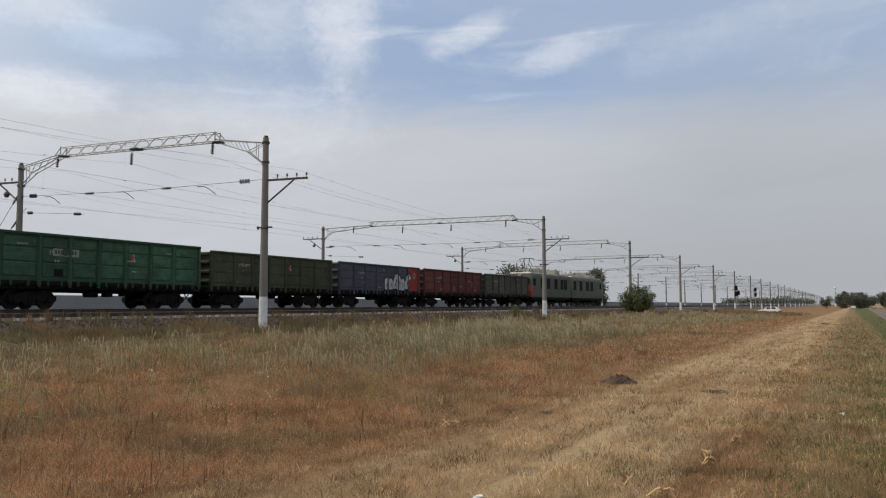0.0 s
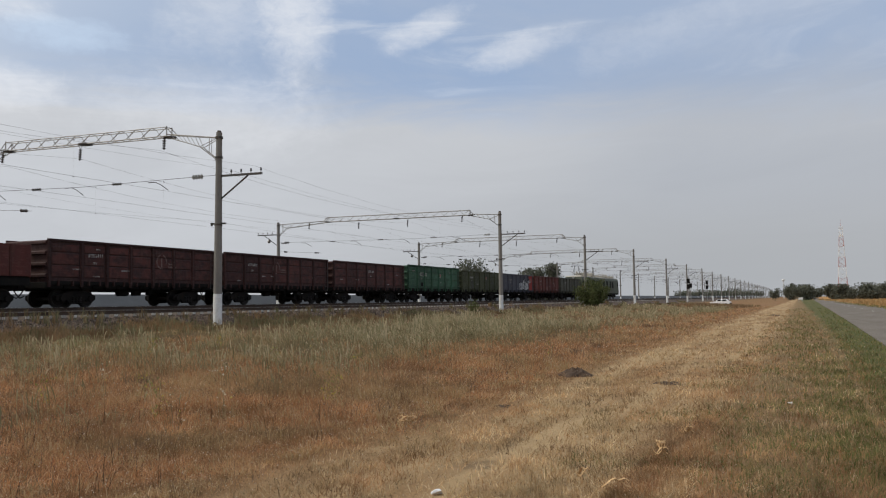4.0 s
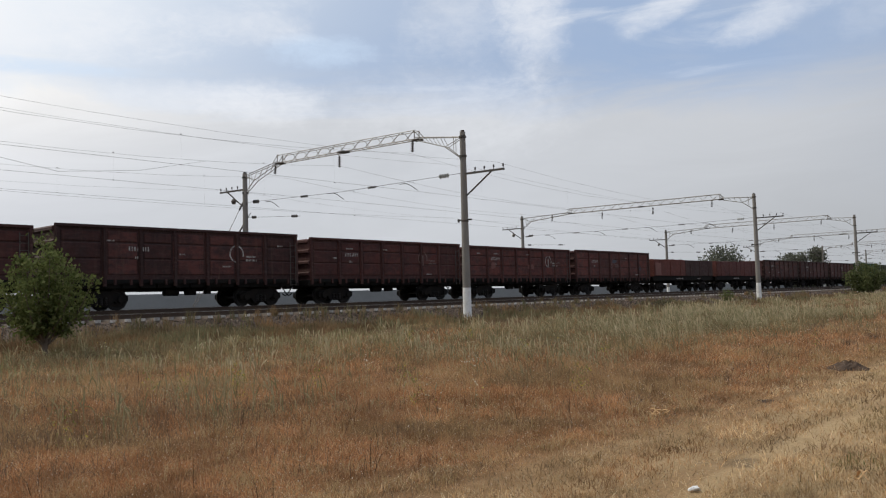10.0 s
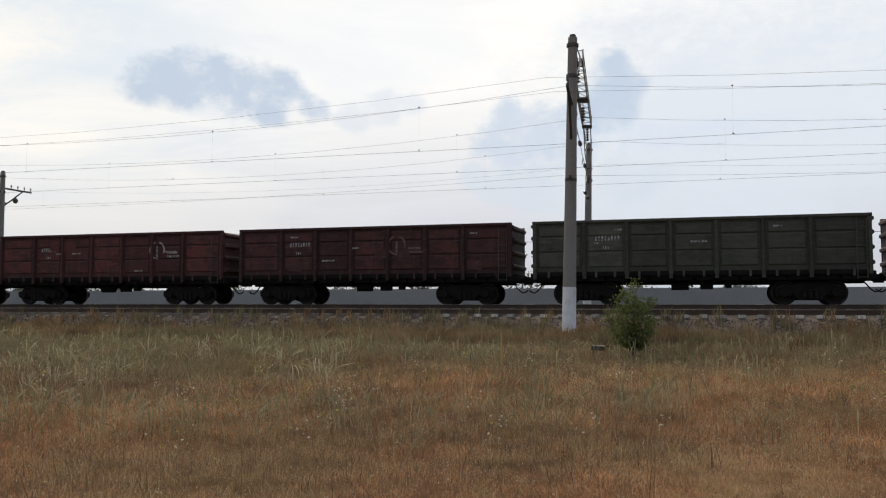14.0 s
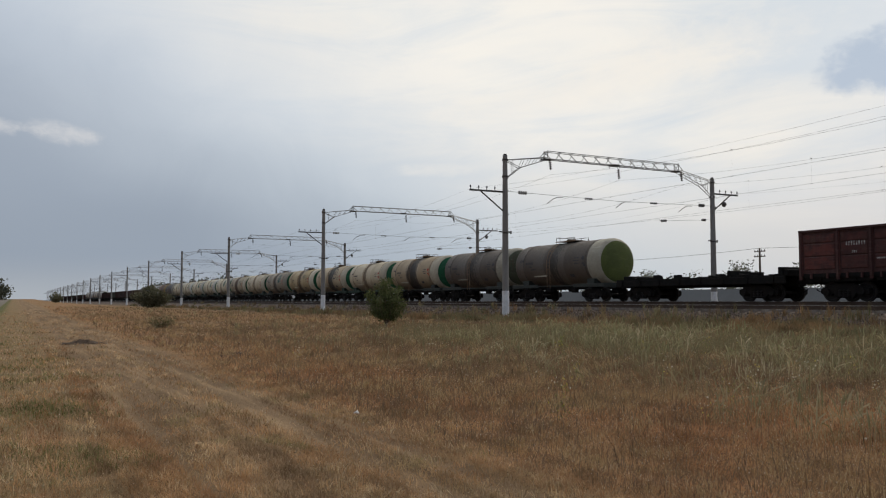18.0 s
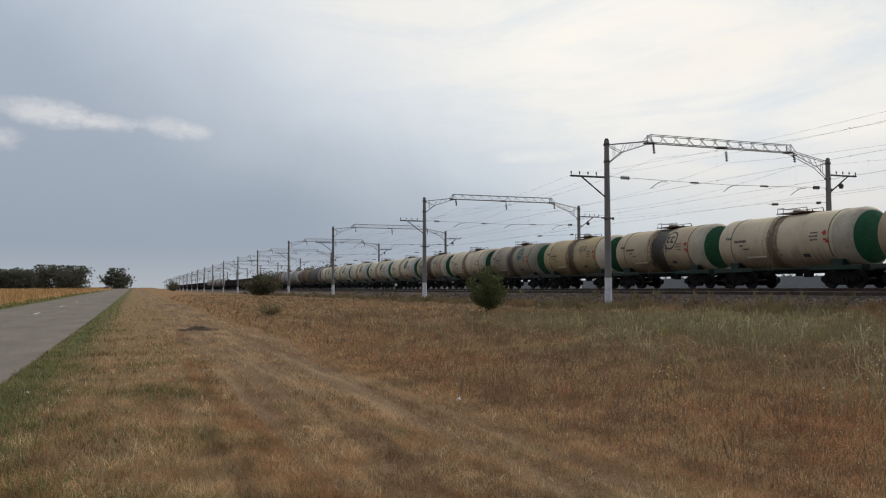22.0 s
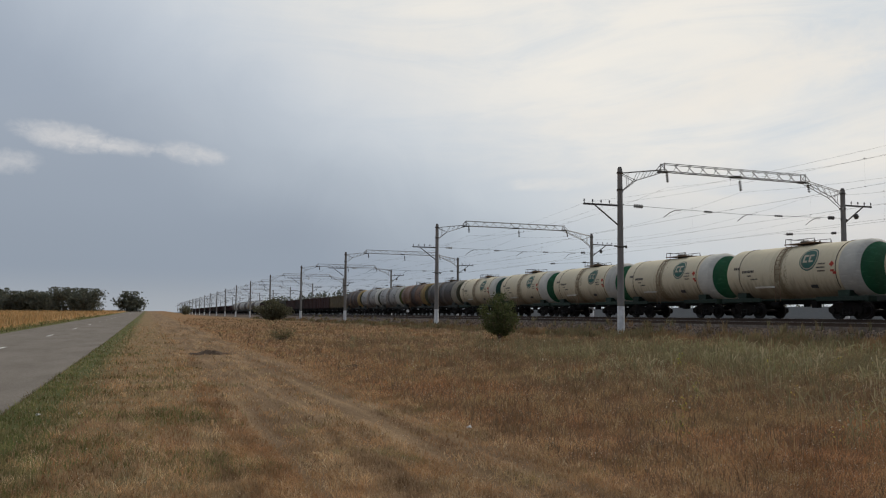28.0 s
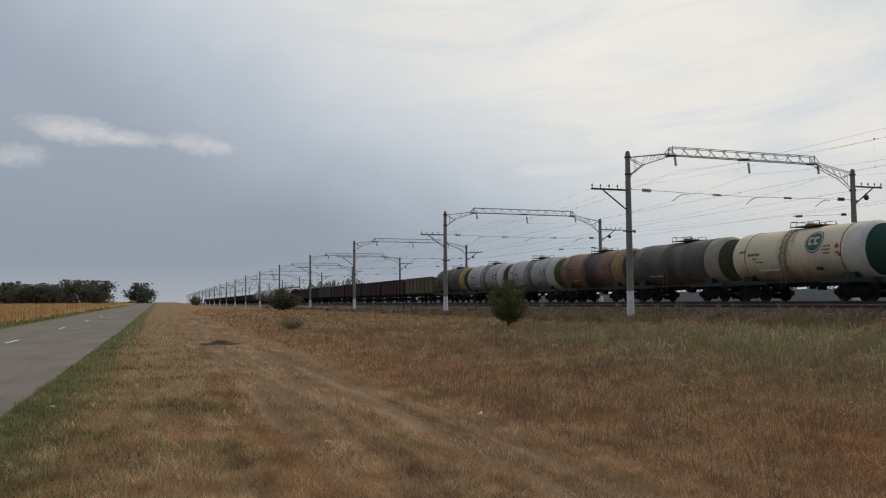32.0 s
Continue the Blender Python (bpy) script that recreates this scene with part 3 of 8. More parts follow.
def grid_mesh(name, xs, ys, height, mat):
    co = [(x, y, height(x, y)) for y in ys for x in xs]
    w = len(xs)
    f = [(j * w + i, j * w + i + 1, (j + 1) * w + i + 1, (j + 1) * w + i) for j in range(len(ys) - 1) for i in range(w - 1)]
    me = bpy.data.meshes.new(name)
    me.from_pydata(co, [], f)
    me.materials.append(mat)
    me.polygons.foreach_set("use_smooth", [True] * len(me.polygons))
    return me


def ground_material():
    """Dry steppe: green verge, straw-coloured track, rusty tall grass, dusty far ground; by distance from the road."""
    m = bpy.data.materials.new("dry_ground")
    m.use_nodes = True
    k = Nodes(m.node_tree)
    p = k.put("ShaderNodeTexCoord").outputs["Object"]
    x, y, z = k.xyz(p)
    a = k.noise(p, 0.22, 5.0, 0.6)
    b = k.noise(p, 1.1, 6.0, 0.65)
    c = k.noise(k.vec("MULTIPLY", p, (0.12, 1.0, 1.0)), 1.2, 5.0, 0.6)
    d = k.noise(p, 18.0, 4.0, 0.7)
    wob = k.math("ADD", y, k.math("MULTIPLY", k.math("SUBTRACT", b, 0.5), 1.6))
    wob = k.math("ADD", wob, k.math("MULTIPLY", k.math("SUBTRACT", a, 0.5), 1.2))
    rust = k.mix(k.step(b, 0.36, 0.66), (0.22, 0.115, 0.055), (0.26, 0.16, 0.08))
    rust = k.mix(k.math("MULTIPLY", k.step(a, 0.5, 0.68), 0.6), rust, (0.20, 0.17, 0.085))
    straw = k.mix(k.step(c, 0.38, 0.62), (0.29, 0.185, 0.095), (0.42, 0.30, 0.165))
    straw = k.mix(k.math("MULTIPLY", k.step(b, 0.55, 0.72), 0.65), straw, (0.13, 0.09, 0.055))
    mown = k.mix(k.step(b, 0.42, 0.66), (0.235, 0.15, 0.08), (0.155, 0.125, 0.06))
    green = k.mix(k.step(b, 0.42, 0.66), (0.085, 0.095, 0.035), (0.15, 0.12, 0.055))
    col = k.mix(k.step(wob, -1.6, -0.6), green, mown)
    e = k.noise(k.vec("MULTIPLY", p, (0.05, 1.0, 1.0)), 2.6, 5.0, 0.65)
    dull = k.mix(k.step(c, 0.40, 0.64), (0.155, 0.10, 0.057), (0.245, 0.162, 0.092))
    dull = k.mix(k.math("MULTIPLY", k.step(e, 0.48, 0.66), 0.7), dull, (0.32, 0.215, 0.118))
    track = k.mix(k.step(x, -6.0, 5.0), dull, straw)
    col = k.mix(k.step(wob, 0.2, 1.9), col, track)
    col = k.mix(k.step(wob, 3.8, 4.7), col, rust)
    col = k.mix(k.step(wob, 20.5, 25.0), col, k.mix(k.step(b, 0.42, 0.62), (0.115, 0.082, 0.052), (0.17, 0.125, 0.075)))
    col = k.mix(k.step(y, 46.0, 60.0), col, (0.15, 0.14, 0.09))
    field = k.mix(k.step(b, 0.4, 0.65), (0.40, 0.22, 0.08), (0.30, 0.17, 0.07))
    col = k.mix(k.step(wob, -10.9, -11.6), col, field)
    col = k.vec("SCALE", col, k.math("ADD", k.math("MULTIPLY", d, 0.9), 0.55))
    bs = k.put("ShaderNodeBsdfPrincipled")
    k.join(col, bs.inputs["Base Color"])
    bs.inputs["Roughness"].default_value = 0.97
    bs.inputs["Specular IOR Level"].default_value = 0.1
    n = k.put("ShaderNodeBump")
    n.inputs["Strength"].default_value = 0.9
    n.inputs["Distance"].default_value = 0.07
    k.join(k.noise(p, 7.0, 6.0, 0.7), n.inputs["Height"])
    k.t.links.new(n.outputs[0], bs.inputs["Normal"])
    o = k.put("ShaderNodeOutputMaterial")
    k.t.links.new(bs.outputs[0], o.inputs[0])
    return m


def spaced(near, far, fine, growth):
    """Coordinates from 0 outwards, fine near the camera and ever coarser."""
    out, step = [0.0], fine
    while out[-1] < far:
        if out[-1] > near:
            step *= growth
        out.append(min(out[-1] + step, far))
    return out


XS = sorted({-x for x in spaced(40, 4500, 0.5, 1.12)} | set(spaced(40, 4500, 0.5, 1.12)))
YS = sorted({-y for y in spaced(14, 4500, 0.7, 1.3)} | {i * 0.22 for i in range(0, 30)} | {6.6 + i * 0.5 for i in range(1, 45)}
            | {29.0, 30.0, 32.0, 34.0, 36.0, 38.0, 40.0, 42.0, 43.4, 46.5, 50.0, 56.0, 64.0, 80.0, 110.0, 160.0, 260.0, 500.0, 1000.0, 2200.0, 4500.0})
ground = new("ground", grid_mesh("ground", XS, YS, soft_height, ground_material()))
tagged(ground, "dry grassy ground with a straw-coloured dirt track", "ground", kind="structure")

# road on a level with the verge, its dashes, and the far margin
slab = Form()
knots = [-4000, -700, -50, 0, 50, 900, 4000]
for a, b in zip(knots, knots[1:]):
    za, zb = grade(a, -5.0) + 0.035, grade(b, -5.0) + 0.035
    u, v = road_bend(a), road_bend(b)
    slab.add([(a, u - 9.3, za - 0.25), (b, v - 9.3, zb - 0.25), (b, v - 9.3, zb), (a, u - 9.3, za), (a, u - 2.08, za - 0.25), (b, v - 2.08, zb - 0.25), (b, v - 2.08, zb), (a, u - 2.08, za)],
             [(0, 1, 2, 3), (4, 7, 6, 5), (3, 2, 6, 7), (0, 4, 5, 1)])
road = part("road", slab, ASPHALT)
tagged(road, "worn grey asphalt country road", "road", kind="structure")
dash_mesh = Form().box(-1.6, 1.6, -0.06, 0.06, 0.0, 0.006).mesh("lane_dash", ROAD_PAINT)
for i in range(-17, 18):
    x = i * 19.6 - 0.5
    part("lane_dash", dash_mesh, ROAD_PAINT, road, at=pose(x, -5.9 + road_bend(x), 0.037 + grade(x, -5.9), 0, 0, -0.7 if x > 0 else 0) @ Matrix.Rotation(math.atan((grade(x - 1, -5.9) - grade(x + 1, -5.9)) / 2), 4, "Y"))


# ---------------------------------------------------------------- tracks
def build_track(number, y, top, near):
    track = tagged(new("railway_track"), "rusty steel rails on concrete sleepers in gravel", "railway track", "parallel tracks", "structure")
    for s in (-0.76, 0.76):
        for half in (-1, 1):
            rail = Form()
            x0, x1 = sorted((0, half * 2600))
            rail.box(x0, x1, y + s - 0.07, y + s + 0.07, top - 0.18, top - 0.15)
            rail.box(x0, x1, y + s - 0.012, y + s + 0.012, top - 0.15, top - 0.04)
            rail.box(x0, x1, y + s - 0.036, y + s + 0.036, top - 0.04, top - 0.004)
            r = part("rail", rail, RAIL, track)
            part("rail_head", Form().box(x0, x1, y + s - 0.03, y + s + 0.03, top - 0.003, top), RAIL_HEAD, r, "bright worn running surface")
    sleeper = Form()
    sleeper.prism([(-0.14, -0.2), (0.14, -0.2), (0.11, 0.0), (-0.11, 0.0)], -1.35, 1.35)
    me = sleeper.mesh("sleeper", SLEEPER)
    count = 300 if near else 0
    pitch = 0.6
    for i in range(count):
        x = (i - 150) * pitch
        ob = part("sleeper", me, SLEEPER, track, at=pose(x, y, top - 0.165, 0, 0, random.uniform(-0.6, 0.6)))
    if near:
        # thin caps with the light painted in, left out where the ends look unlit
        ends = Form()
        r = random.Random(12)
        for i in range(-14, 330):
            x, d = i * pitch + r.uniform(-0.02, 0.02), r.uniform(0.0, 0.03)
            ends.box(x - 0.115, x + 0.115, y - 1.375 - d, y - 1.352, top - 0.27, top - 0.16 + r.uniform(-0.015, 0.008))
        tagged(part("sleeper_ends", ends, LIT_SLEEPER_END, track, "sleeper ends coloured in a pale, lit tone"), kind="stuff")
    rest = Form()
    for i in range(-620, 620):
        if near and -150 <= i < 150:
            continue
        x = i * pitch
        rest.box(x - 0.12, x + 0.12, y - 1.35, y + 1.35, top - 0.3, top - 0.165)
    ob = part("far_sleepers", rest, SLEEPER, track)
    tagged(ob, kind="stuff")


def ballast_height(x, y):
    """A trapezium of stones under the three tracks, rough on top."""
    if y < 27.0:
        h = 0.36
    elif y < 29.0:
        h = 0.40 + (y - 27.0) / 2.0 * 0.60
    elif y < 29.5:
        h = 1.00 + (y - 29.0) / 0.5 * 0.09
    elif y < 33.0:
        h = 1.095
    elif y < 34.0:
        h = 1.12 + (y - 33.0) * 0.16
    elif y < 43.5:
        h = 1.28
    else:
        h = 1.28 - (y - 43.5) / 2.0 * 0.7
    return h + 0.05 * noise.noise(Vector((x * 2.1, y * 2.1, 1.0))) + 0.03 * noise.noise(Vector((x * 0.4, y * 0.7, 2.0)))


bx = sorted({-x for x in spaced(45, 2600, 0.3, 1.15)} | set(spaced(45, 2600, 0.3, 1.15)))
by = [26.6, 26.8] + [27.0 + i * 0.2 for i in range(0, 11)] + [29.4, 30.5, 31.6, 33.0, 34.0, 36.0, 38.0, 40.0, 42.0, 43.5, 44.5, 45.6]
ballast = new("ballast_bed", grid_mesh("ballast_bed", bx, by, ballast_height, BALLAST))
tagged(ballast, "brown-grey gravel bed under the rails", "ballast", kind="structure")
for i, (y, top) in enumerate(TRACKS):
    build_track(i, y, top, i == 0)

# loose stones on the shoulder nearest the camera
rng = np.random.default_rng(5)


def scatter_stones(name, n, lo, hi, reach, small, big, mat, label, patchwise):
    x = rng.normal(0, reach, n)
    y = rng.uniform(lo, hi, n)
    if patchwise:
        keep = np.array([noise.noise(Vector((a * 0.22, b * 1.1, 3.0))) for a, b in zip(x, y)]) + rng.normal(0, 0.12, n) > 0.14 - np.clip(x / 60.0, -0.35, 0.16)
        x, y = x[keep], y[keep]
        n = len(x)
    size = rng.uniform(small, big, n) * (1 + np.abs(x) / 60)
    base = np.array([ballast_height(a, b) for a, b in zip(x, y)])
    octa = np.array([(1, 0, 0), (-1, 0, 0), (0, 1, 0), (0, -1, 0), (0, 0, 1), (0, 0, -0.6)], float)
    jit = rng.uniform(0.6, 1.25, (n, 6, 1))
    ang = rng.uniform(0, 6.28, n)
    c, s = np.cos(ang), np.sin(ang)
    v = octa[None] * jit * size[:, None, None] * np.array([1.2, 1.0, 0.8])
    vx = v[..., 0] * c[:, None] - v[..., 1] * s[:, None]
    vy = v[..., 0] * s[:, None] + v[..., 1] * c[:, None]
    co = np.stack([vx + x[:, None], vy + y[:, None], v[..., 2] + base[:, None]], -1)
    soup(name, co, [(0, 2, 4), (2, 1, 4), (1, 3, 4), (3, 0, 4), (2, 0, 5), (1, 2, 5), (3, 1, 5), (0, 3, 5)], mat, label=label, category="gravel")


scatter_stones("gravel", 52000, 26.8, 29.1, 42, 0.016, 0.042, STONE, "loose brown ballast stones on the shoulder", False)
scatter_stones("pale_gravel", 14000, 26.6, 29.05, 40, 0.014, 0.036, PALE_STONE, "patches of paler grey stones on the shoulder", True)

# smooth grey bank behind the tracks
bank = Form()
bank.add([(-2600, 57.0, 0.5), (2600, 57.0, 0.5), (2600, 58.6, 2.58), (-2600, 58.6, 2.58), (2600, 76.0, 2.55), (-2600, 76.0, 2.55), (2600, 80.0, 0.5), (-2600, 80.0, 0.5)],
         [(0, 1, 2, 3), (3, 2, 4, 5), (5, 4, 6, 7)])
bank = part("embankment", bank, GREY_BANK)
tagged(bank, "long plain grey bank behind the tracks", "embankment", kind="structure")


# ---------------------------------------------------------------- overhead line
def truss(form, p, q, depth, width, panels, r=0.03):
    """A lattice girder along y from p to q (y, z): four chords, slanting bars that lean one way on either face."""
    (y0, z0), (y1, z1) = p, q

    def at(t, up, sx):
        return (sx, y0 + (y1 - y0) * t, z0 + (z1 - z0) * t + up)

    for sx in (-width / 2, width / 2):
        for up in (0, depth):
            form.cyl(at(0, up, sx), at(1, up, sx), r * (1.15 if up == 0 else 0.9), n=5)
    for i in range(panels):
        a, b = i / panels, (i + 1) / panels
        c = a + (b - a) * 0.62
        form.cyl(at(c, 0, -width / 2), at(a, depth, -width / 2), r * 0.95, n=4, caps=False)
        form.cyl(at(c, 0, width / 2), at(b, depth, width / 2), r * 0.75, n=4, caps=False)
        form.cyl(at(a, 0, -width / 2), at(b, 0, width / 2), r * 0.5, n=4, caps=False)
    for i in range(panels + 1):
        a = i / panels
        form.cyl(at(a, 0, -width / 2), at(a, 0, width / 2), r * 0.6, n=4, caps=False)
        form.cyl(at(a, depth, -width / 2), at(a, depth, width / 2), r * 0.6, n=4, caps=False)


def haunch(form, y0, s, top, y1, low, width=0.34, r=0.026):
    """The tapering end of a girder: from the mast head (y0, top) to the girder's underside (y1, low), propped by a knee."""
    knee = y0 + s * 0.95
    for sx in (-width / 2, width / 2):
        form.cyl((sx * 0.7, y0, top), (sx, y1, low + 0.10), r, n=5)
        form.cyl((sx, knee, top - 0.42), (sx, y1, low - 0.05), r, n=5)
        form.cyl((sx * 0.5, y0, top - 1.12), (sx, knee, top - 0.42), r * 1.1, n=5)
        form.cyl((sx * 0.5, y0, top - 0.05), (sx, knee, top - 0.42), r * 0.8, n=4)
        form.cyl((sx * 0.6, y0 + s * 0.42, top), (sx * 0.6, y0 + s * 0.42, top - 0.75), r * 0.6, n=4)
        for i in range(4):
            t0, t1 = i / 4, (i + 0.6) / 4
            form.cyl((sx, knee + (y1 - knee) * t0, (top - 0.42) + (low - 0.05 - top + 0.42) * t0), (sx, knee + (y1 - knee) * t1, top + (low + 0.10 - top) * (0.28 + 0.72 * t1)), r * 0.6, n=4, caps=False)
    form.box(-0.17, 0.17, y0 - 0.03, y0 + 0.03, top - 1.2, top - 1.05)


def string_of_discs(form, p, q, n, r=0.15):
    """An insulator string from p to q."""
    p, q = Vector(p), Vector(q)
    form.cyl(p, q, 0.03, n=5)
    for i in range(n):
        a = p.lerp(q, (i + 0.25) / n)
        b = p.lerp(q, (i + 0.8) / n)
        form.cyl(a, b, r, r * 0.45, n=8)


def mast(parent, y, top, out, arm_z=8.1):
    """A tapered concrete mast with a whitewashed foot and a bracket arm for the feeder wires."""
    foot = Form().cyl((0, y, 0.1), (0, y, 2.09), 0.232, 0.219, 16, caps=True)
    m = part("mast", Form().cyl((0, y, 2.09), (0, y, top), 0.215, 0.150, 16), CONCRETE, parent, "tapered round concrete mast", smooth=True)
    part("whitewashed_foot", foot, WHITEWASH, m, "whitewashed mast foot", smooth=True)
    part("mast_cap", Form().cyl((0, y, top), (0, y, top + 0.09), 0.11, 0.1, 12), STEEL_DARK, m)
    for z in (top - 0.32, top - 1.35, 5.55):
        part("clamp_band", Form().cyl((0, y, z), (0, y, z + 0.10), 0.20, 0.20, 14), STEEL_DARK, m, smooth=True)
    arm = Form()
    tip = y + out * 2.55
    arm.box(-0.05, 0.05, min(y, tip), max(y, tip), arm_z - 0.05, arm_z + 0.05)
    arm.cyl((0, y + out * 0.18, arm_z - 1.15), (0, y + out * 1.75, arm_z - 0.05), 0.045, n=6)
    a = part("bracket_arm", arm, STEEL_DARK, parent)
    for i in range(4):
        yy = y + out * (0.75 + 0.58 * i)
        pin = Form().cyl((0, yy, arm_z + 0.05), (0, yy, arm_z + 0.17), 0.02, n=5)
        pin.cyl((0, yy, arm_z + 0.15), (0, yy, arm_z + 0.29), 0.055, 0.035, 8)
        part("pin_insulator", pin, PORCELAIN, a)
    hook = Form().box(-0.04, 0.04, y - 0.45, y + 0.45, 5.62, 5.70)
    hook.cyl((0, y + 0.4, 5.55), (0, y + 0.4, 5.72), 0.06, n=6)
    part("side_bracket", hook, STEEL_DARK, parent)


def build_portal(strings, far_y, top_far, drop=0.0):
    """Two masts, a raised lattice girder between them, an insulator string and a steady arm for each track."""
    portal = thing("catenary_portal", "lattice steel girder on two concrete masts over the tracks", "catenary portal", "portals along the line")
    mast(portal, MAST_Y, 10.35, -1)
    mast(portal, far_y, top_far, 1, 9.0)
    part("ball_insulator", Form().cyl((0, far_y + 1.15, 8.12), (0, far_y + 1.15, 8.30), 0.10, 0.19, 10).cyl((0, far_y + 1.15, 8.30), (0, far_y + 1.15, 8.46), 0.19, 0.10, 10).cyl((0, far_y + 1.15, 8.46), (0, far_y + 1.15, 8.62), 0.03, n=5), PORCELAIN, portal)
    mid = Form()
    y0m, y1m = 30.2, far_y - (3.4 if far_y < 50 else 6.0)
    truss(mid, (y0m, 10.36 - drop), (y1m, 10.33 - drop), 0.48, 0.42, round((y1m - y0m) / 1.02), 0.027)
    for y, s in ((y0m, -1), (y1m, 1)):
        for sx in (-0.21, 0.21):
            mid.cyl((sx, y, 10.3 - drop), (sx, y, 10.88 - drop), 0.032, n=5)
            mid.cyl((sx, y + s * 0.42, 10.38 - drop), (sx, y, 10.80 - drop), 0.024, n=5)
    part("girder", mid, STEEL_GREY, portal, "galvanised lattice girder")
    for y0, y1, s, z0 in ((27.2, y0m, 1, 10.08), (far_y - 0.15, y1m, -1, top_far - 0.17)):
        end = Form()
        haunch(end, y0, s, z0, y1, 10.36 - drop)
        part("girder_end", end, STEEL_GREY, portal)
        part("girder_shoe", Form().box(-0.24, 0.24, y1 - 0.3, y1 + 0.2, 10.28 - drop, 10.37 - drop, 0.02), STEEL_DARK, portal)
    ym = (y0m + y1m) / 2
    part("girder_joint", Form().box(-0.26, 0.26, ym - 0.3, ym + 0.3, 10.30 - drop, 10.40 - drop, 0.02), STEEL_DARK, portal)
    for y in strings:
        f = Form()
        hung = strings[0] < y < strings[-1]
        z = 10.12 - drop if hung else 10.34 - drop
        string_of_discs(f, (0, y, z), (0.02, y + (0.10 if y == strings[-1] else 0.05), z - 0.64), 5, 0.115)
        part("insulator_string", f, PORCELAIN, portal)
        if hung:
            part("hanger", Form().cyl((0, y, z), (0, y - 0.2, 10.36 - drop), 0.012, n=4).cyl((0, y, z), (0, y + 0.2, 10.36 - drop), 0.012, n=4), STEEL_DARK, portal)
        f = Form().tube([(0, y + 1.0, 8.0), (0, y + 0.55, 8.0), (0, y + 0.2, 7.85), (0, y - 0.25, 7.55)], 0.022, 5)
        part("registration_arm", f, STEEL_DARK, portal)
        f = Form()
        string_of_discs(f, (0, y + 3.1 - 0.32, 8.03), (0, y + 3.1 + 0.32, 8.03), 4, 0.08)
        part("rope_insulator", f, PORCELAIN, portal)
    f = Form()
    string_of_discs(f, (0, 28.1, 8.13), (0, 28.75, 8.12), 4, 0.13)
    part("rope_insulator", f, PALE_PORCELAIN, portal, "pale ribbed insulator")
    f = Form()
    string_of_discs(f, (0, far_y - 1.3, 8.10), (0, far_y - 0.75, 8.11), 3, 0.13)
    part("rope_insulator", f, PORCELAIN, portal)
    rope = Form().tube([(0, MAST_Y, 8.16), (0, 36.1, 8.0), (0, far_y, 8.12)], 0.014, 4)
    part("cross_span_rope", rope, WIRE, portal)
    part("tie_rope", Form().tube([(0, far_y - 5.2, 6.85), (0, far_y, 7.15)], 0.012, 4), WIRE, portal)
    for d, l in ((0.7, 0.4), (4.4, 0.55)):
        f = Form()
        string_of_discs(f, (0, far_y - d, 7.15 - 0.058 * d), (0, far_y - d - l, 7.15 - 0.058 * (d + l)), 3, 0.1)
        part("rope_insulator", f, PORCELAIN, portal)
    return portal


LEFT_X = [-43.8, -78.0, -118.6, -156.0, -198.0, -238.0] + [-278.0 - 40.0 * i for i in range(15)]
RIGHT_X = [77.0, 113.2, 150.2, 190.0, 227.0, 265.0, 298.0] + [333.0 + 38.0 * i for i in range(16)]
PORTAL_X = LEFT_X + [-3.9, 33.7] + RIGHT_X
three = build_portal((30.5, 36.1, 41.7), 44.7, 10.05)
three.matrix_basis = pose(35.58, 0, -0.16, 0.35, 0, 3.2)
copy_thing(three, pose(-1.5, 0, 0, 0, 1.3, 4.55))
for x in LEFT_X:
    copy_thing(three, pose(x, 0, random.uniform(-0.05, 0.05), 0, random.uniform(-0.2, 0.2), random.uniform(-0.6, 0.6)) @ Matrix.Scale(1.025, 4, (0, 0, 1)))
four = build_portal((31.0, 36.9, 42.4, 48.2), 52.0, 10.25, 0.2)
four.matrix_basis = pose(RIGHT_X[0] + 2.6, 0, 0, 0, 0, 4.5)
for x in RIGHT_X[1:]:
    copy_thing(four, pose(x + 1.2, 0, random.uniform(-0.05, 0.05), 0, random.uniform(-0.2, 0.2), 2.5 + random.uniform(-0.4, 0.4)))


def span_points(a, b, za, zb, sag, y0, y1, n=9):
    pts = []
    for i in range(n + 1):
        t = i / n
        pts.append((a + (b - a) * t, y0 + (y1 - y0) * t, za + (zb - za) * t - sag * 4 * t * (1 - t)))
    return pts


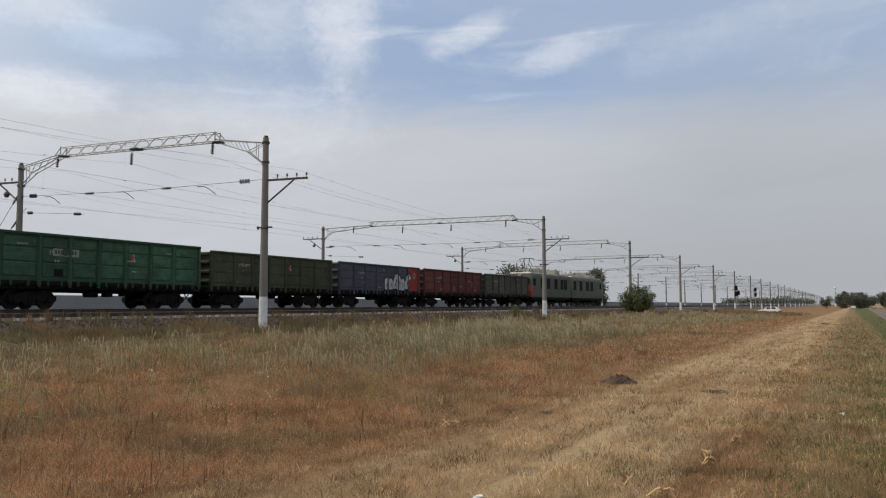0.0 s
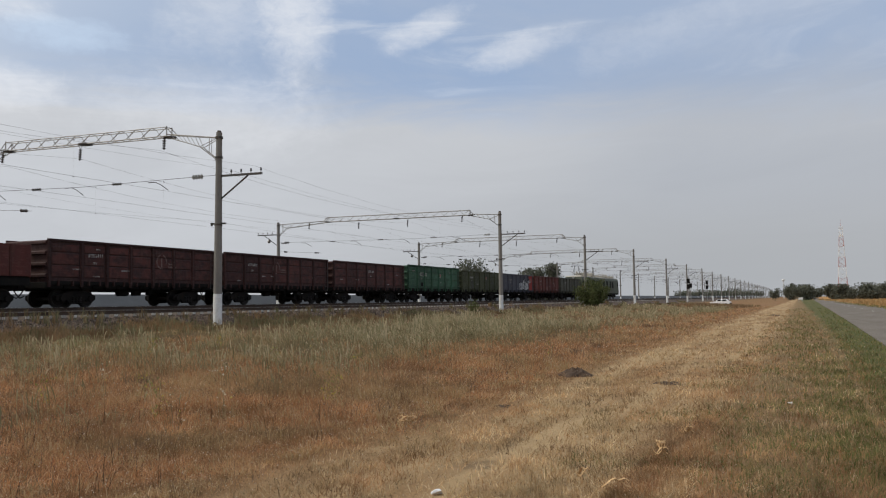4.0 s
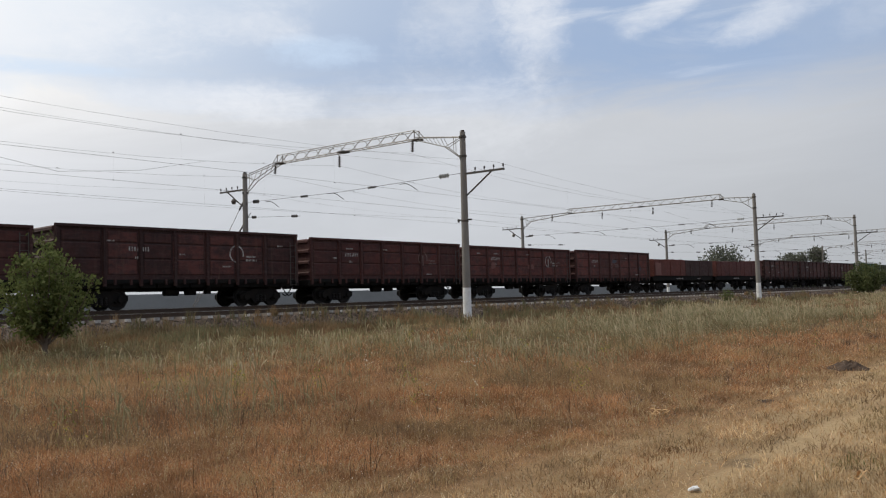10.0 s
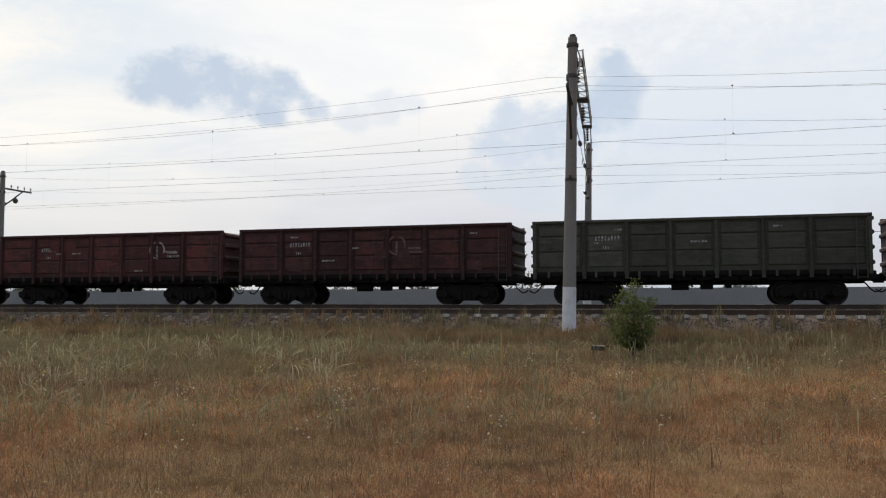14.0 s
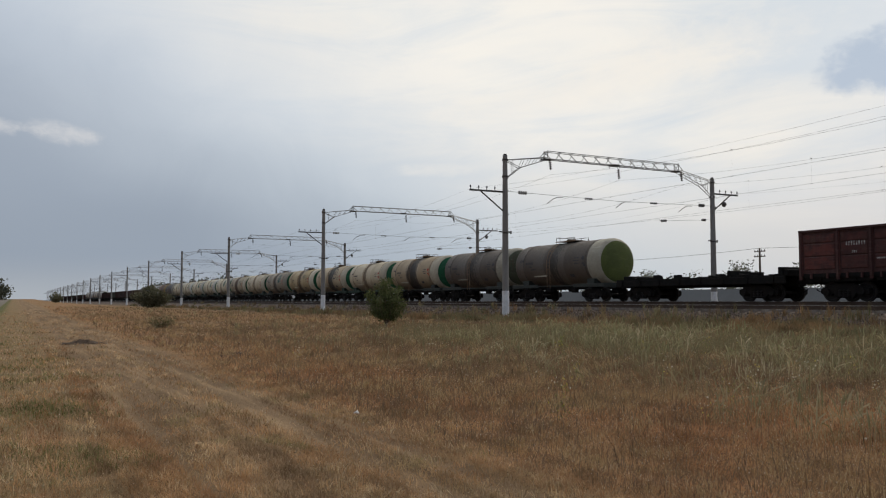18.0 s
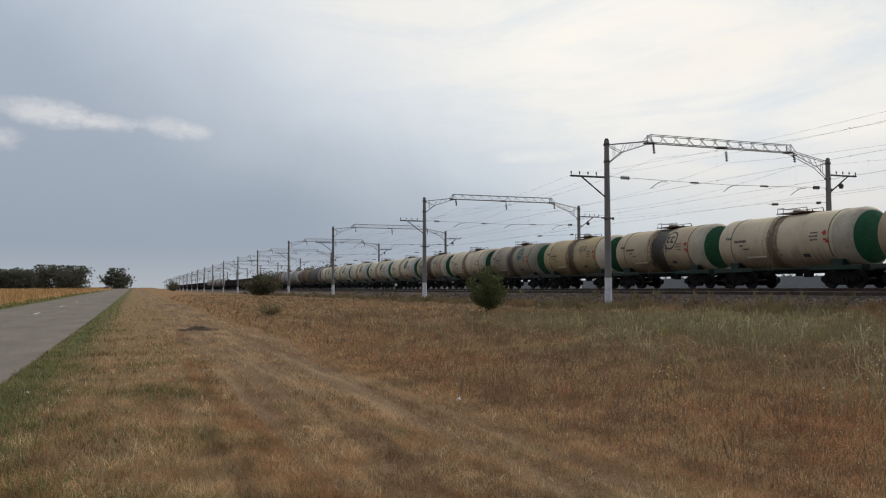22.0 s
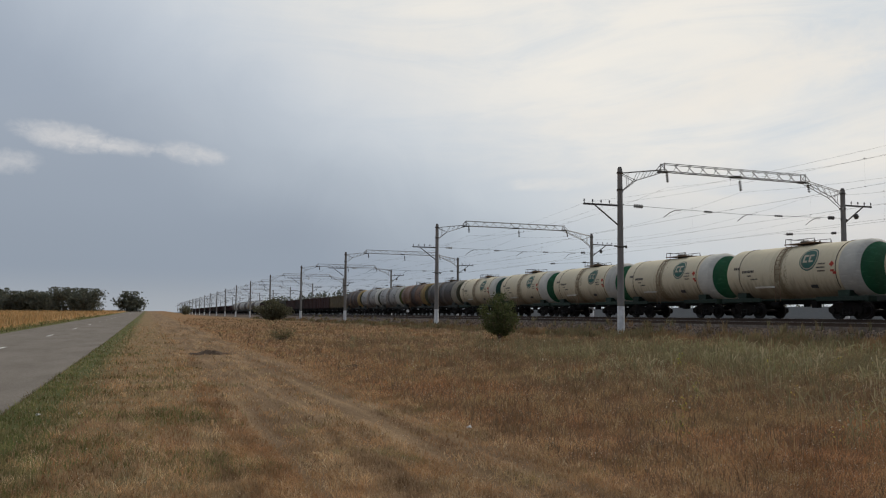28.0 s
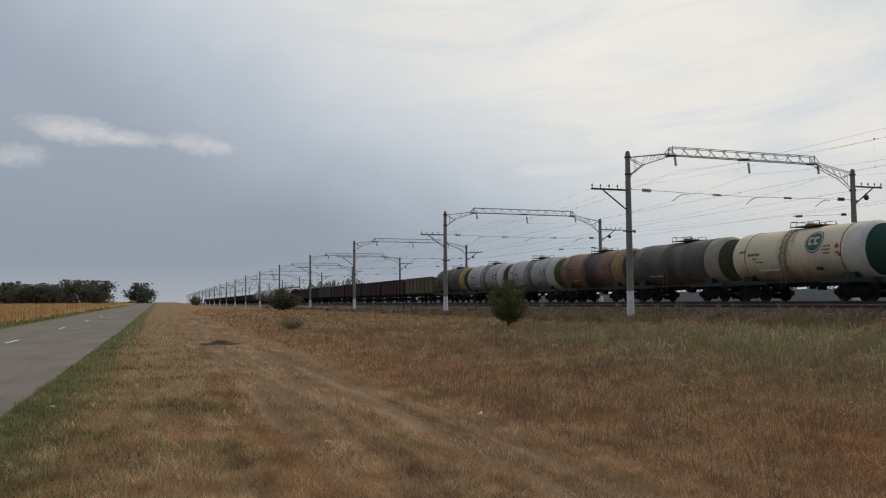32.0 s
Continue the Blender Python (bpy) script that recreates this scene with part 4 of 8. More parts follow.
def build_wires():
    order = sorted(PORTAL_X)
    for y, top in TRACKS:
        line = thing("overhead_wire", "dark sagging catenary and contact wire over a track", "overhead wire", "overhead wires")
        carrier, contact, droppers, clips = Form(), Form(), Form(), Form()
        carried = []
        contact.tube([(x, y + (0.25 if i % 2 else -0.25), 7.52) for i, x in enumerate(order)], 0.0068, 4)
        for i in range(len(order) - 1):
            a, b = order[i], order[i + 1]
            carried += span_points(a, b, 9.66, 9.66, 0.95, y, y)[1 if i else 0:]
            for t in (0.15, 0.38, 0.62, 0.85):
                x = a + (b - a) * t
                z = 9.72 - 0.95 * 4 * t * (1 - t)
                droppers.cyl((x, y, z), (x, y, 7.52), 0.0013, n=3, caps=False)
                clips.box(x - 0.03, x + 0.03, y - 0.015, y + 0.015, 7.51, 7.55)
                clips.box(x - 0.03, x + 0.03, y - 0.015, y + 0.015, z - 0.02, z + 0.02)
        carrier.tube(carried, 0.0052, 4)
        part("carrier_wire", carrier, WIRE, line)
        part("contact_wire", contact, WIRE, line)
        tagged(part("dropper_wires", droppers, WIRE, line), kind="stuff")
        tagged(part("clip", clips, STEEL_DARK, line), kind="stuff")
    for y0, z0, sag in ((24.6, 8.4, 0.7), (26.35, 8.4, 0.6), (MAST_Y - 0.3, 5.72, 0.4), (46.6, 9.3, 0.7)):
        pts = []
        for i in range(len(order) - 1):
            pts += span_points(order[i], order[i + 1], z0, z0, sag, y0, y0, 7)[1 if i else 0:]
        f = Form().tube(pts, 0.0038, 4)
        feeder = thing("feeder_wire", "thin dark feeder wire sagging between masts", "wire", "feeder wires")
        part("wire", f, WIRE, feeder)

    crossing = thing("crossover_wire", "thin slack wire crossing between the overhead lines", "wire")
    part("wire", Form().tube([(7.7, 36.1, 9.26), (12.2, 36.1, 8.38), (16.9, 36.2, 7.70), (21.5, 37.4, 8.35), (25.9, 38.2, 9.4)], 0.008, 4), WIRE, crossing)
    for top in (9.3, 7.6):
        stay = thing("mast_stay", "steel stay rope from a mast to the ground", "stay", "mast stays")
        part("rope", Form().cyl((33.6, 44.7, top), (28.6, 44.7, 0.6), 0.018, n=5), WIRE, stay)
        part("strain_insulator", Form().cyl((33.0, 44.7, top - 0.12 * (top - 0.6)), (32.7, 44.7, top - 0.18 * (top - 0.6)), 0.06, n=8), PORCELAIN, stay)


build_wires()


# ---------------------------------------------------------------- grass
def spread(n, lo, hi, y_lo, y_hi, power=1.5, a0=-122.0, a1=112.0):
    """Places round the camera, thinning with distance, kept between two lines along the rails."""
    out = []
    have = 0
    e = 1.0 - power
    while have < n:
        m = max(4 * n, 20000)
        u = rng.uniform(0, 1, m)
        r = (lo ** e + u * (hi ** e - lo ** e)) ** (1 / e)
        a = np.radians(rng.uniform(a0, a1, m))
        p = np.stack([r * np.sin(a), r * np.cos(a)], -1)
        p = p[(p[:, 1] > y_lo) & (p[:, 1] < y_hi)]
        out.append(p)
        have += len(p)
    return np.concatenate(out)[:n]


def patchy(p, scale, seed):
    """Slow variation from place to place, about 0 to 1."""
    return np.array([noise.noise(Vector((x * scale, y * scale, seed))) for x, y in p]) * 0.5 + 0.5


def surface(x, y):
    """The top of the soil or of the ballast, whichever lies higher."""
    return max(soft_height(x, y), ballast_height(x, y)) if 26.7 < y < 45.0 else soft_height(x, y)


def blades(name, p, height, width, mat, label, lean=0.45, droop=0.5, category="grass", taper=0.7, grow=0.00034):
    """Bent tapering blades standing at p."""
    n = len(p)
    z = np.array([surface(x, y) for x, y in p]) - 0.015
    r = np.hypot(p[:, 0], p[:, 1])
    a = rng.uniform(0, 2 * np.pi, n)
    tilt = rng.normal(0, lean, n) * height
    side = np.stack([np.cos(a), np.sin(a)], -1) * (width * 0.5 + r * grow)[:, None]
    b = rng.uniform(0, 2 * np.pi, n)
    way = np.stack([np.cos(b), np.sin(b)], -1) * tilt[:, None]
    base = np.concatenate([p, z[:, None]], 1)
    mid = base.copy()
    mid[:, :2] += way * 0.35
    mid[:, 2] += height * 0.58
    tip = base.copy()
    tip[:, :2] += way
    tip[:, 2] += height * (1 - droop * 0.3 * rng.uniform(0, 1, n))
    s3 = np.concatenate([side, np.zeros((n, 1))], 1)
    co = np.stack([base - s3, base + s3, mid - s3 * taper, mid + s3 * taper, tip], 1)
    return soup(name, co, [(0, 1, 3), (0, 3, 2), (2, 3, 4)], mat, label=label, category=category)


def plumes(name, p, height, mat, label):
    """Tall stalks that rise, arch over one way and end in a drooping feathery ear."""
    n = len(p)
    z = np.array([soft_height(x, y) for x, y in p]) - 0.02
    r = np.hypot(p[:, 0], p[:, 1])
    b = rng.uniform(0, 2 * np.pi, n) * 0.75 + 0.4
    way = np.stack([np.cos(b), np.sin(b)], -1)
    reach = height * rng.uniform(0.05, 0.95, n) ** 1.3
    side = np.stack([-way[:, 1], way[:, 0]], -1)
    rows = []
    for s, w in ((0.0, 0.5), (0.35, 0.45), (0.56, 0.7), (0.74, 1.7), (0.92, 1.6), (1.0, 0.3)):
        up = height * (s - 0.42 * np.clip(s - 0.55, 0, 1) ** 1.2 * (reach / height) * 2.2)
        out = reach * s ** 2.4
        c = np.concatenate([p + way * out[:, None], (z + up)[:, None]], 1)
        d = np.concatenate([side * ((0.0026 + r * 0.00022) * w)[:, None], np.full((n, 1), 0.0)], 1)
        d[:, 2] = 0.002 * w
        rows += [c - d, c + d]
    co = np.stack(rows, 1)
    tri = []
    for i in range(5):
        a = 2 * i
        tri += [(a, a + 1, a + 3), (a, a + 3, a + 2)]
    return soup(name, co, tri, mat, label=label, category="grass")


def flecks(name, p, low, high, size, mat, label, category="grass"):
    """Small bits of leaf, husk or seed head, turned anyhow, hanging between two heights over the soil."""
    n = len(p)
    z = np.array([surface(x, y) for x, y in p]) + rng.uniform(low, high, n)
    r = np.hypot(p[:, 0], p[:, 1])
    u = rng.normal(0, 1, (n, 3))
    u /= np.linalg.norm(u, axis=1)[:, None]
    w = np.cross(u, rng.normal(0, 1, (n, 3)))
    w /= np.linalg.norm(w, axis=1)[:, None]
    s_ = ((size + r * 0.00036) * rng.uniform(0.4, 1.6, n))[:, None]
    c = np.concatenate([p, z[:, None]], 1)
    co = np.stack([c - u * s_, c - w * s_ * 0.55, c + u * s_, c + w * s_ * 0.55], 1)
    return soup(name, co, [(0, 1, 2), (0, 2, 3)], mat, label=label, category=category)


PALE_T, RUSSET_T = (0.50, 0.36, 0.20), (0.33, 0.17, 0.085)
STRAW_T, OLIVE_T, BROWN_T, RUST_T, GREEN_T = (0.47, 0.35, 0.195), (0.31, 0.245, 0.135), (0.19, 0.12, 0.072), (0.45, 0.23, 0.10), (0.17, 0.185, 0.075)
RUST_GRASS = leafy("rusty_dry_grass", [(0.46, 0.238, 0.115), (0.43, 0.208, 0.098), (0.48, 0.272, 0.138), (0.42, 0.203, 0.092), (0.46, 0.252, 0.125), (0.38, 0.205, 0.104), (0.47, 0.238, 0.112), (0.36, 0.18, 0.09), (0.20, 0.105, 0.06), (0.60, 0.42, 0.26), (0.26, 0.14, 0.075), (0.54, 0.34, 0.20)],
                   patches=((STRAW_T, 0.17, 0.48, 0.60, 0.38), (OLIVE_T, 0.27, 0.50, 0.62, 0.5), (BROWN_T, 0.42, 0.51, 0.64, 0.5)), through=0.45)
STRAW_GRASS = leafy("straw_grass", [(0.62, 0.44, 0.25), (0.56, 0.38, 0.205), (0.68, 0.52, 0.315), (0.50, 0.33, 0.17), (0.45, 0.29, 0.15), (0.76, 0.61, 0.40), (0.26, 0.17, 0.095)],
                    patches=((RUST_T, 0.3, 0.46, 0.62, 0.5), (OLIVE_T, 0.5, 0.52, 0.62, 0.6), (BROWN_T, 0.8, 0.55, 0.64, 0.65), (RUSSET_T, 1.6, 0.52, 0.60, 0.5, 0.08), (BROWN_T, 1.2, 0.57, 0.64, 0.6, 0.12)))
MOWN_GRASS = leafy("mown_grass", [(0.56, 0.38, 0.215), (0.49, 0.305, 0.16), (0.42, 0.29, 0.155), (0.62, 0.46, 0.28), (0.40, 0.28, 0.145), (0.50, 0.31, 0.165), (0.68, 0.54, 0.35), (0.20, 0.14, 0.08)],
                   patches=((RUST_T, 0.6, 0.46, 0.58, 0.5), (GREEN_T, 0.8, 0.54, 0.63, 0.6), (BROWN_T, 1.8, 0.53, 0.64, 0.5), (RUSSET_T, 1.5, 0.50, 0.58, 0.6, 0.07), (PALE_T, 1.9, 0.55, 0.62, 0.5, 0.06), (BROWN_T, 1.3, 0.56, 0.63, 0.7, 0.1)))
VERGE_GRASS = leafy("green_verge_grass", [(0.17, 0.18, 0.068), (0.22, 0.215, 0.085), (0.14, 0.15, 0.056), (0.30, 0.235, 0.115)], patches=((BROWN_T, 0.5, 0.5, 0.66, 0.5),))
SAGE_GRASS = leafy("grey_green_stalks", [(0.27, 0.235, 0.135), (0.32, 0.265, 0.155), (0.21, 0.19, 0.105), (0.36, 0.30, 0.18), (0.19, 0.175, 0.09)])
SAGE_LEAF = leafy("grey_green_sage", [(0.20, 0.185, 0.105), (0.25, 0.21, 0.12), (0.155, 0.15, 0.08), (0.28, 0.22, 0.125), (0.23, 0.165, 0.09), (0.32, 0.27, 0.16)])
OLIVE_SAGE = leafy("olive_feather_grass", [(0.31, 0.285, 0.155), (0.36, 0.32, 0.18), (0.26, 0.245, 0.125), (0.40, 0.34, 0.20), (0.23, 0.21, 0.105)])
PALE_SAGE = leafy("pale_grey_green_stalks", [(0.39, 0.345, 0.21), (0.46, 0.39, 0.245), (0.31, 0.28, 0.165), (0.52, 0.43, 0.28), (0.27, 0.245, 0.135)])
HERB_LEAF = leafy("yellow_green_leaf", [(0.20, 0.22, 0.07), (0.27, 0.27, 0.09), (0.16, 0.18, 0.06), (0.48, 0.40, 0.08)], through=0.4)
WEED = leafy("trackside_weed", [(0.19, 0.18, 0.10), (0.26, 0.205, 0.115), (0.15, 0.15, 0.078), (0.24, 0.16, 0.09)], patches=((RUSSET_T, 0.25, 0.50, 0.60, 0.5), (BROWN_T, 0.4, 0.52, 0.60, 0.6)))
TUSSOCK = leafy("pale_tussock", [(0.46, 0.33, 0.18), (0.38, 0.25, 0.125), (0.52, 0.39, 0.23), (0.34, 0.25, 0.13)], through=0.45)
DARK_STEM = leafy("dead_brown_stems", [(0.11, 0.068, 0.042), (0.15, 0.095, 0.058), (0.085, 0.055, 0.036)])
BROWN_WEED = leafy("withered_brown_weed", [(0.18, 0.122, 0.082), (0.22, 0.15, 0.098), (0.15, 0.102, 0.07), (0.19, 0.145, 0.092)])
DULL_GRASS = leafy("dull_dry_grass", [(0.25, 0.165, 0.095), (0.22, 0.145, 0.083), (0.30, 0.205, 0.12), (0.17, 0.115, 0.07), (0.23, 0.17, 0.098), (0.36, 0.26, 0.16)],
                   patches=((RUST_T, 0.2, 0.53, 0.62, 0.6), (OLIVE_T, 0.3, 0.50, 0.60, 0.7), (BROWN_T, 0.45, 0.50, 0.58, 0.7)), through=0.4)
FLECK = leafy("pale_seed_heads", [(0.58, 0.40, 0.26), (0.52, 0.33, 0.20), (0.63, 0.50, 0.36), (0.45, 0.27, 0.15), (0.66, 0.58, 0.48)], through=0.3)
SPECK = leafy("seed_fluff", [(0.72, 0.62, 0.50), (0.66, 0.52, 0.38), (0.76, 0.70, 0.60)], through=0.3)
DARK_FLECK = leafy("dark_seed_heads", [(0.10, 0.062, 0.04), (0.14, 0.085, 0.052), (0.075, 0.05, 0.036), (0.12, 0.09, 0.05)], through=0.2)
GREEN_FLECK = leafy("small_green_leaves", [(0.12, 0.15, 0.055), (0.16, 0.19, 0.075), (0.20, 0.20, 0.09), (0.10, 0.12, 0.045)], through=0.35)
CROP = leafy("ripe_maize", [(0.46, 0.30, 0.14), (0.41, 0.25, 0.11), (0.50, 0.35, 0.18), (0.33, 0.21, 0.10), (0.27, 0.20, 0.09)])

p = spread(460000, 5.2, 170.0, 4.1, 28.3)
p = p[rng.uniform(0, 1, len(p)) < np.clip((28.6 - p[:, 1]) / 3.5, 0.05, 1.0) + 0.35 * patchy(p, 0.35, 21.0) - 0.17]
h = (0.10 + 0.18 * rng.uniform(0, 1, len(p)) ** 1.6) * (0.45 + 1.0 * patchy(p, 0.4, 3.0)) * (0.7 + 0.6 * patchy(p, 1.3, 5.0))
h *= np.clip((p[:, 1] - 3.6) / 2.0, 0.35, 1.0) * np.clip((29.0 - p[:, 1]) / 5.0, 0.4, 1.0) * (0.6 + 0.8 * patchy(p, 0.16, 31.0))
h *= np.clip(np.hypot(p[:, 0], p[:, 1]) / 15.0, 0.42, 1.0)
far_side = p[:, 1] + 5.0 * (patchy(p, 0.12, 51.0) - 0.5) + rng.normal(0, 1.2, len(p)) > 17.5 + 2.5 * np.clip(p[:, 0] / 10.0, 0, 1) - np.clip(-p[:, 0] - 3.0, 0.0, 11.0) - 9.0 * np.clip((p[:, 0] - 34.0) / 20.0, 0, 1)
blades("tall_dry_grass", p[~far_side], h[~far_side], 0.0012, RUST_GRASS, "tall rust-brown dry steppe grass", 1.35, 0.9)
blades("dull_dry_grass", p[far_side], h[far_side], 0.0012, DULL_GRASS, "dull grey-brown dry grass before the ballast", 1.35, 0.9)
# darker withered weeds, thickest towards the far end of the line
p = spread(70000, 5.6, 120.0, 4.4, 25.0, 1.45)
p = p[patchy(p, 0.25, 11.0) + 0.35 * rng.uniform(0, 1, len(p)) - np.clip((p[:, 0] + 6.0) / 40.0, -0.12, 0.30) > 0.58]
blades("withered_weeds", p, rng.uniform(0.08, 0.36, len(p)) * np.clip(np.hypot(p[:, 0], p[:, 1]) / 14.0, 0.5, 1.0), 0.0016, BROWN_WEED, "withered dark brown weeds in the steppe grass", 1.0)
p = spread(150000, 5.2, 120.0, 0.9, 4.9)
keep = np.array([1.2 * noise.noise(Vector((x * 0.09, y * 2.3, 6.0))) + 0.5 * noise.noise(Vector((x * 0.9, y * 1.4, 2.0))) for x, y in p]) + rng.normal(0, 0.3, len(p)) > np.where(p[:, 0] < 0, -0.16, -0.28)
p = p[keep]
light = p[:, 0] > rng.normal(0, 4.0, len(p))
blades("trodden_straw", p[light], rng.uniform(0.03, 0.12, light.sum()), 0.0022, STRAW_GRASS, "short trodden straw on the dirt track", 1.2)
light = ~light
blades("trodden_grass", p[light], rng.uniform(0.03, 0.12, light.sum()), 0.0022, MOWN_GRASS, "short brown trodden grass on the dirt track", 1.2)
p = spread(64000, 5.0, 110.0, -1.4, 1.5)
blades("mown_grass", p, rng.uniform(0.04, 0.13, len(p)), 0.0024, MOWN_GRASS, "short patchy half-dry roadside grass", 0.9)
p = spread(92000, 5.0, 130.0, -2.1, 1.3)
p = p[rng.normal(-0.98, 0.28, len(p)) + 0.75 * np.clip(p[:, 0] / 12.0, 0, 1) + 1.0 * np.clip((p[:, 0] - 18.0) / 25.0, 0, 1) - 0.34 * np.clip((p[:, 0] + 34.0) / 14.0, 0, 1) * (p[:, 0] < 0) + 0.9 * (patchy(p, 0.5, 14.0) - 0.5) > p[:, 1]]
p[:, 1] += np.where(p[:, 1] < -0.8, -0.012 * np.clip(p[:, 0], 0, None), 0.0)
blades("green_verge", p, rng.uniform(0.05, 0.14, len(p)), 0.003, VERGE_GRASS, "low green grass along the road edge", 0.7)
# tussocks: fans of longer pale blades
p = spread(2400, 6.0, 90.0, 4.6, 24.0, 1.35)
q = np.repeat(p, 30, 0) + rng.normal(0, 0.08, (len(p) * 30, 2))
h = np.repeat(rng.uniform(0.12, 0.34, len(p)) * np.clip(np.hypot(p[:, 0], p[:, 1]) / 15.0, 0.45, 1.0), 30) * rng.uniform(0.5, 1.1, len(q))
blades("grass_tussocks", q, h, 0.0016, TUSSOCK, "pale dry tussocks in the steppe grass", 0.95, 0.8)
# seed heads and broken bits that fleck the grass
p = spread(120000, 5.6, 60.0, 4.2, 21.0, 1.25)
p = p[patchy(p, 0.45, 61.0) + 0.5 * rng.uniform(0, 1, len(p)) > 0.66]
flecks("pale_seed_heads", p, 0.05, 0.26, 0.0016, FLECK, "pale seed heads that fleck the rusty grass")
p = spread(5200, 5.6, 40.0, 4.2, 17.0, 1.2)
flecks("bright_seed_specks", p, 0.10, 0.30, 0.0030, SPECK, "bright specks of seed fluff on the grass tips")
p = spread(60000, 5.6, 60.0, 4.2, 25.0, 1.25)
p = p[patchy(p, 0.3, 64.0) + 0.5 * rng.uniform(0, 1, len(p)) > 0.72]
flecks("dark_seed_heads", p, 0.04, 0.30, 0.0022, DARK_FLECK, "dark seed heads and dead leaves in the grass")
p = spread(26000, 5.0, 50.0, -2.0, 4.6, 1.3)
flecks("straw_bits", p, 0.02, 0.08, 0.0016, FLECK, "pale bits of straw on the trodden ground")
p = spread(30000, 5.0, 50.0, -2.0, 4.6, 1.3)
p = p[patchy(p, 0.9, 67.0) + 0.4 * rng.uniform(0, 1, len(p)) > 0.66]
flecks("dead_leaf_bits", p, 0.02, 0.09, 0.002, DARK_FLECK, "dead brown leaf bits on the trodden ground")
p = spread(90000, 5.0, 70.0, -2.0, 2.2, 1.35)
p = p[(patchy(p, 0.55, 71.0) + 0.25 * rng.uniform(0, 1, len(p)) - 0.10 * np.clip(p[:, 1], 0, 3) + np.where(p[:, 0] > 0, 0.0, -0.09)) > 0.65]
blades("green_patches", p, rng.uniform(0.04, 0.12, len(p)), 0.003, VERGE_GRASS, "green patches in the half-dry roadside grass", 0.9)
p = p[::3] + rng.normal(0, 0.05, (len(p[::3]), 2))
flecks("green_leaf_bits", p, 0.03, 0.10, 0.004, GREEN_FLECK, "small green leaves of low roadside weeds")
# feather grass in drifts, arching over
p = spread(3600, 9.0, 120.0, 8.0, 24.5, 1.1)
p = p[patchy(p, 0.17, 8.0) * 0.6 + patchy(p, 0.8, 2.0) * 0.4 + 0.3 * rng.uniform(0, 1, len(p)) > 0.75]
q = np.repeat(p, 4, 0) + rng.normal(0, 0.13, (len(p) * 4, 2))
h = np.repeat(rng.uniform(0.32, 0.72, len(p)), 4) * rng.uniform(0.7, 1.1, len(q))
plumes("feather_grass", q, h, SAGE_GRASS, "tall grey-green feather grass arching over")
q = np.repeat(p, 8, 0) + rng.normal(0, 0.16, (len(p) * 8, 2))
blades("feather_grass_tufts", q, rng.uniform(0.12, 0.38, len(q)), 0.0016, SAGE_GRASS, "grey-green tufts of feather grass", 0.5, 0.7)
# close clumps of feather grass that stand out of the rest
for x0, x1, y0, y1, n, tall, mat in ((-30.0, -8.0, 13.0, 22.0, 110, 0.66, OLIVE_SAGE), (24.0, 46.0, 11.0, 18.5, 120, 0.85, PALE_SAGE), (-9.0, 20.0, 15.0, 21.0, 60, 0.55, OLIVE_SAGE),
                                     (8.0, 26.0, 10.0, 18.0, 22, 0.6, PALE_SAGE), (12.0, 50.0, 9.0, 21.0, 90, 0.75, PALE_SAGE), (-24.0, -6.0, 11.0, 20.0, 34, 0.62, PALE_SAGE), (40.0, 125.0, 8.5, 24.0, 190, 0.75, PALE_SAGE), (-26.0, 2.0, 19.0, 25.5, 40, 0.6, SAGE_LEAF)):
    p = np.stack([rng.uniform(x0, x1, n), rng.uniform(y0, y1, n)], -1)
    k_ = 18
    q = np.repeat(p, k_, 0) + rng.normal(0, 1.0, (n * k_, 2)) * np.repeat(rng.uniform(0.12, 0.34, n), k_)[:, None]
    plumes("feather_grass", q, np.repeat(rng.uniform(0.5, 1.1, n), k_) * tall * rng.uniform(0.6, 1.1, len(q)), mat, "close clump of grey-green feather grass")
    q = np.repeat(p, 30, 0) + rng.normal(0, 1.0, (n * 30, 2)) * np.repeat(rng.uniform(0.15, 0.45, n), 30)[:, None]
    blades("feather_grass_tufts", q, tall * rng.uniform(0.2, 0.65, len(q)), 0.0014, mat, "grey-green tufts of feather grass", 0.9, 0.8)
p = np.stack([rng.normal(165.0, 9.0, 8000), rng.normal(14.4, 2.2, 8000)], -1)
p = p[(p[:, 0] < 183.5) & (p[:, 1] > 6.0)]
blades("rank_grass", p, rng.uniform(0.4, 0.85, len(p)), 0.004, DULL_GRASS, "rank dull grass before the parked car", 0.5, 0.6)
# withered dark patches
p = spread(150, 8.0, 60.0, 5.5, 24.0, 0.9)
q = np.repeat(p, 90, 0) + rng.normal(0, 1.0, (len(p) * 90, 2)) * np.repeat(rng.uniform(0.12, 0.5, len(p)), 90)[:, None] * np.array([1.6, 0.8])
blades("withered_patches", q[q[:, 1] > 5.0], rng.uniform(0.08, 0.26, (q[:, 1] > 5.0).sum()), 0.002, BROWN_WEED, "dark withered patches in the steppe grass", 0.9)
# single yellow-green herbs
p = np.concatenate([spread(26, 7.5, 30.0, 6.0, 18.0, 0.9, -60.0, 60.0), spread(10, 9.0, 40.0, 6.0, 16.0, 0.9, -80.0, 80.0)])
q = np.repeat(p, 70, 0) + rng.normal(0, 0.07, (len(p) * 70, 2))
flecks("yellow_green_herbs", q, 0.05, 0.5, 0.010, HERB_LEAF, "single yellow-green herbs in flower", "herb")
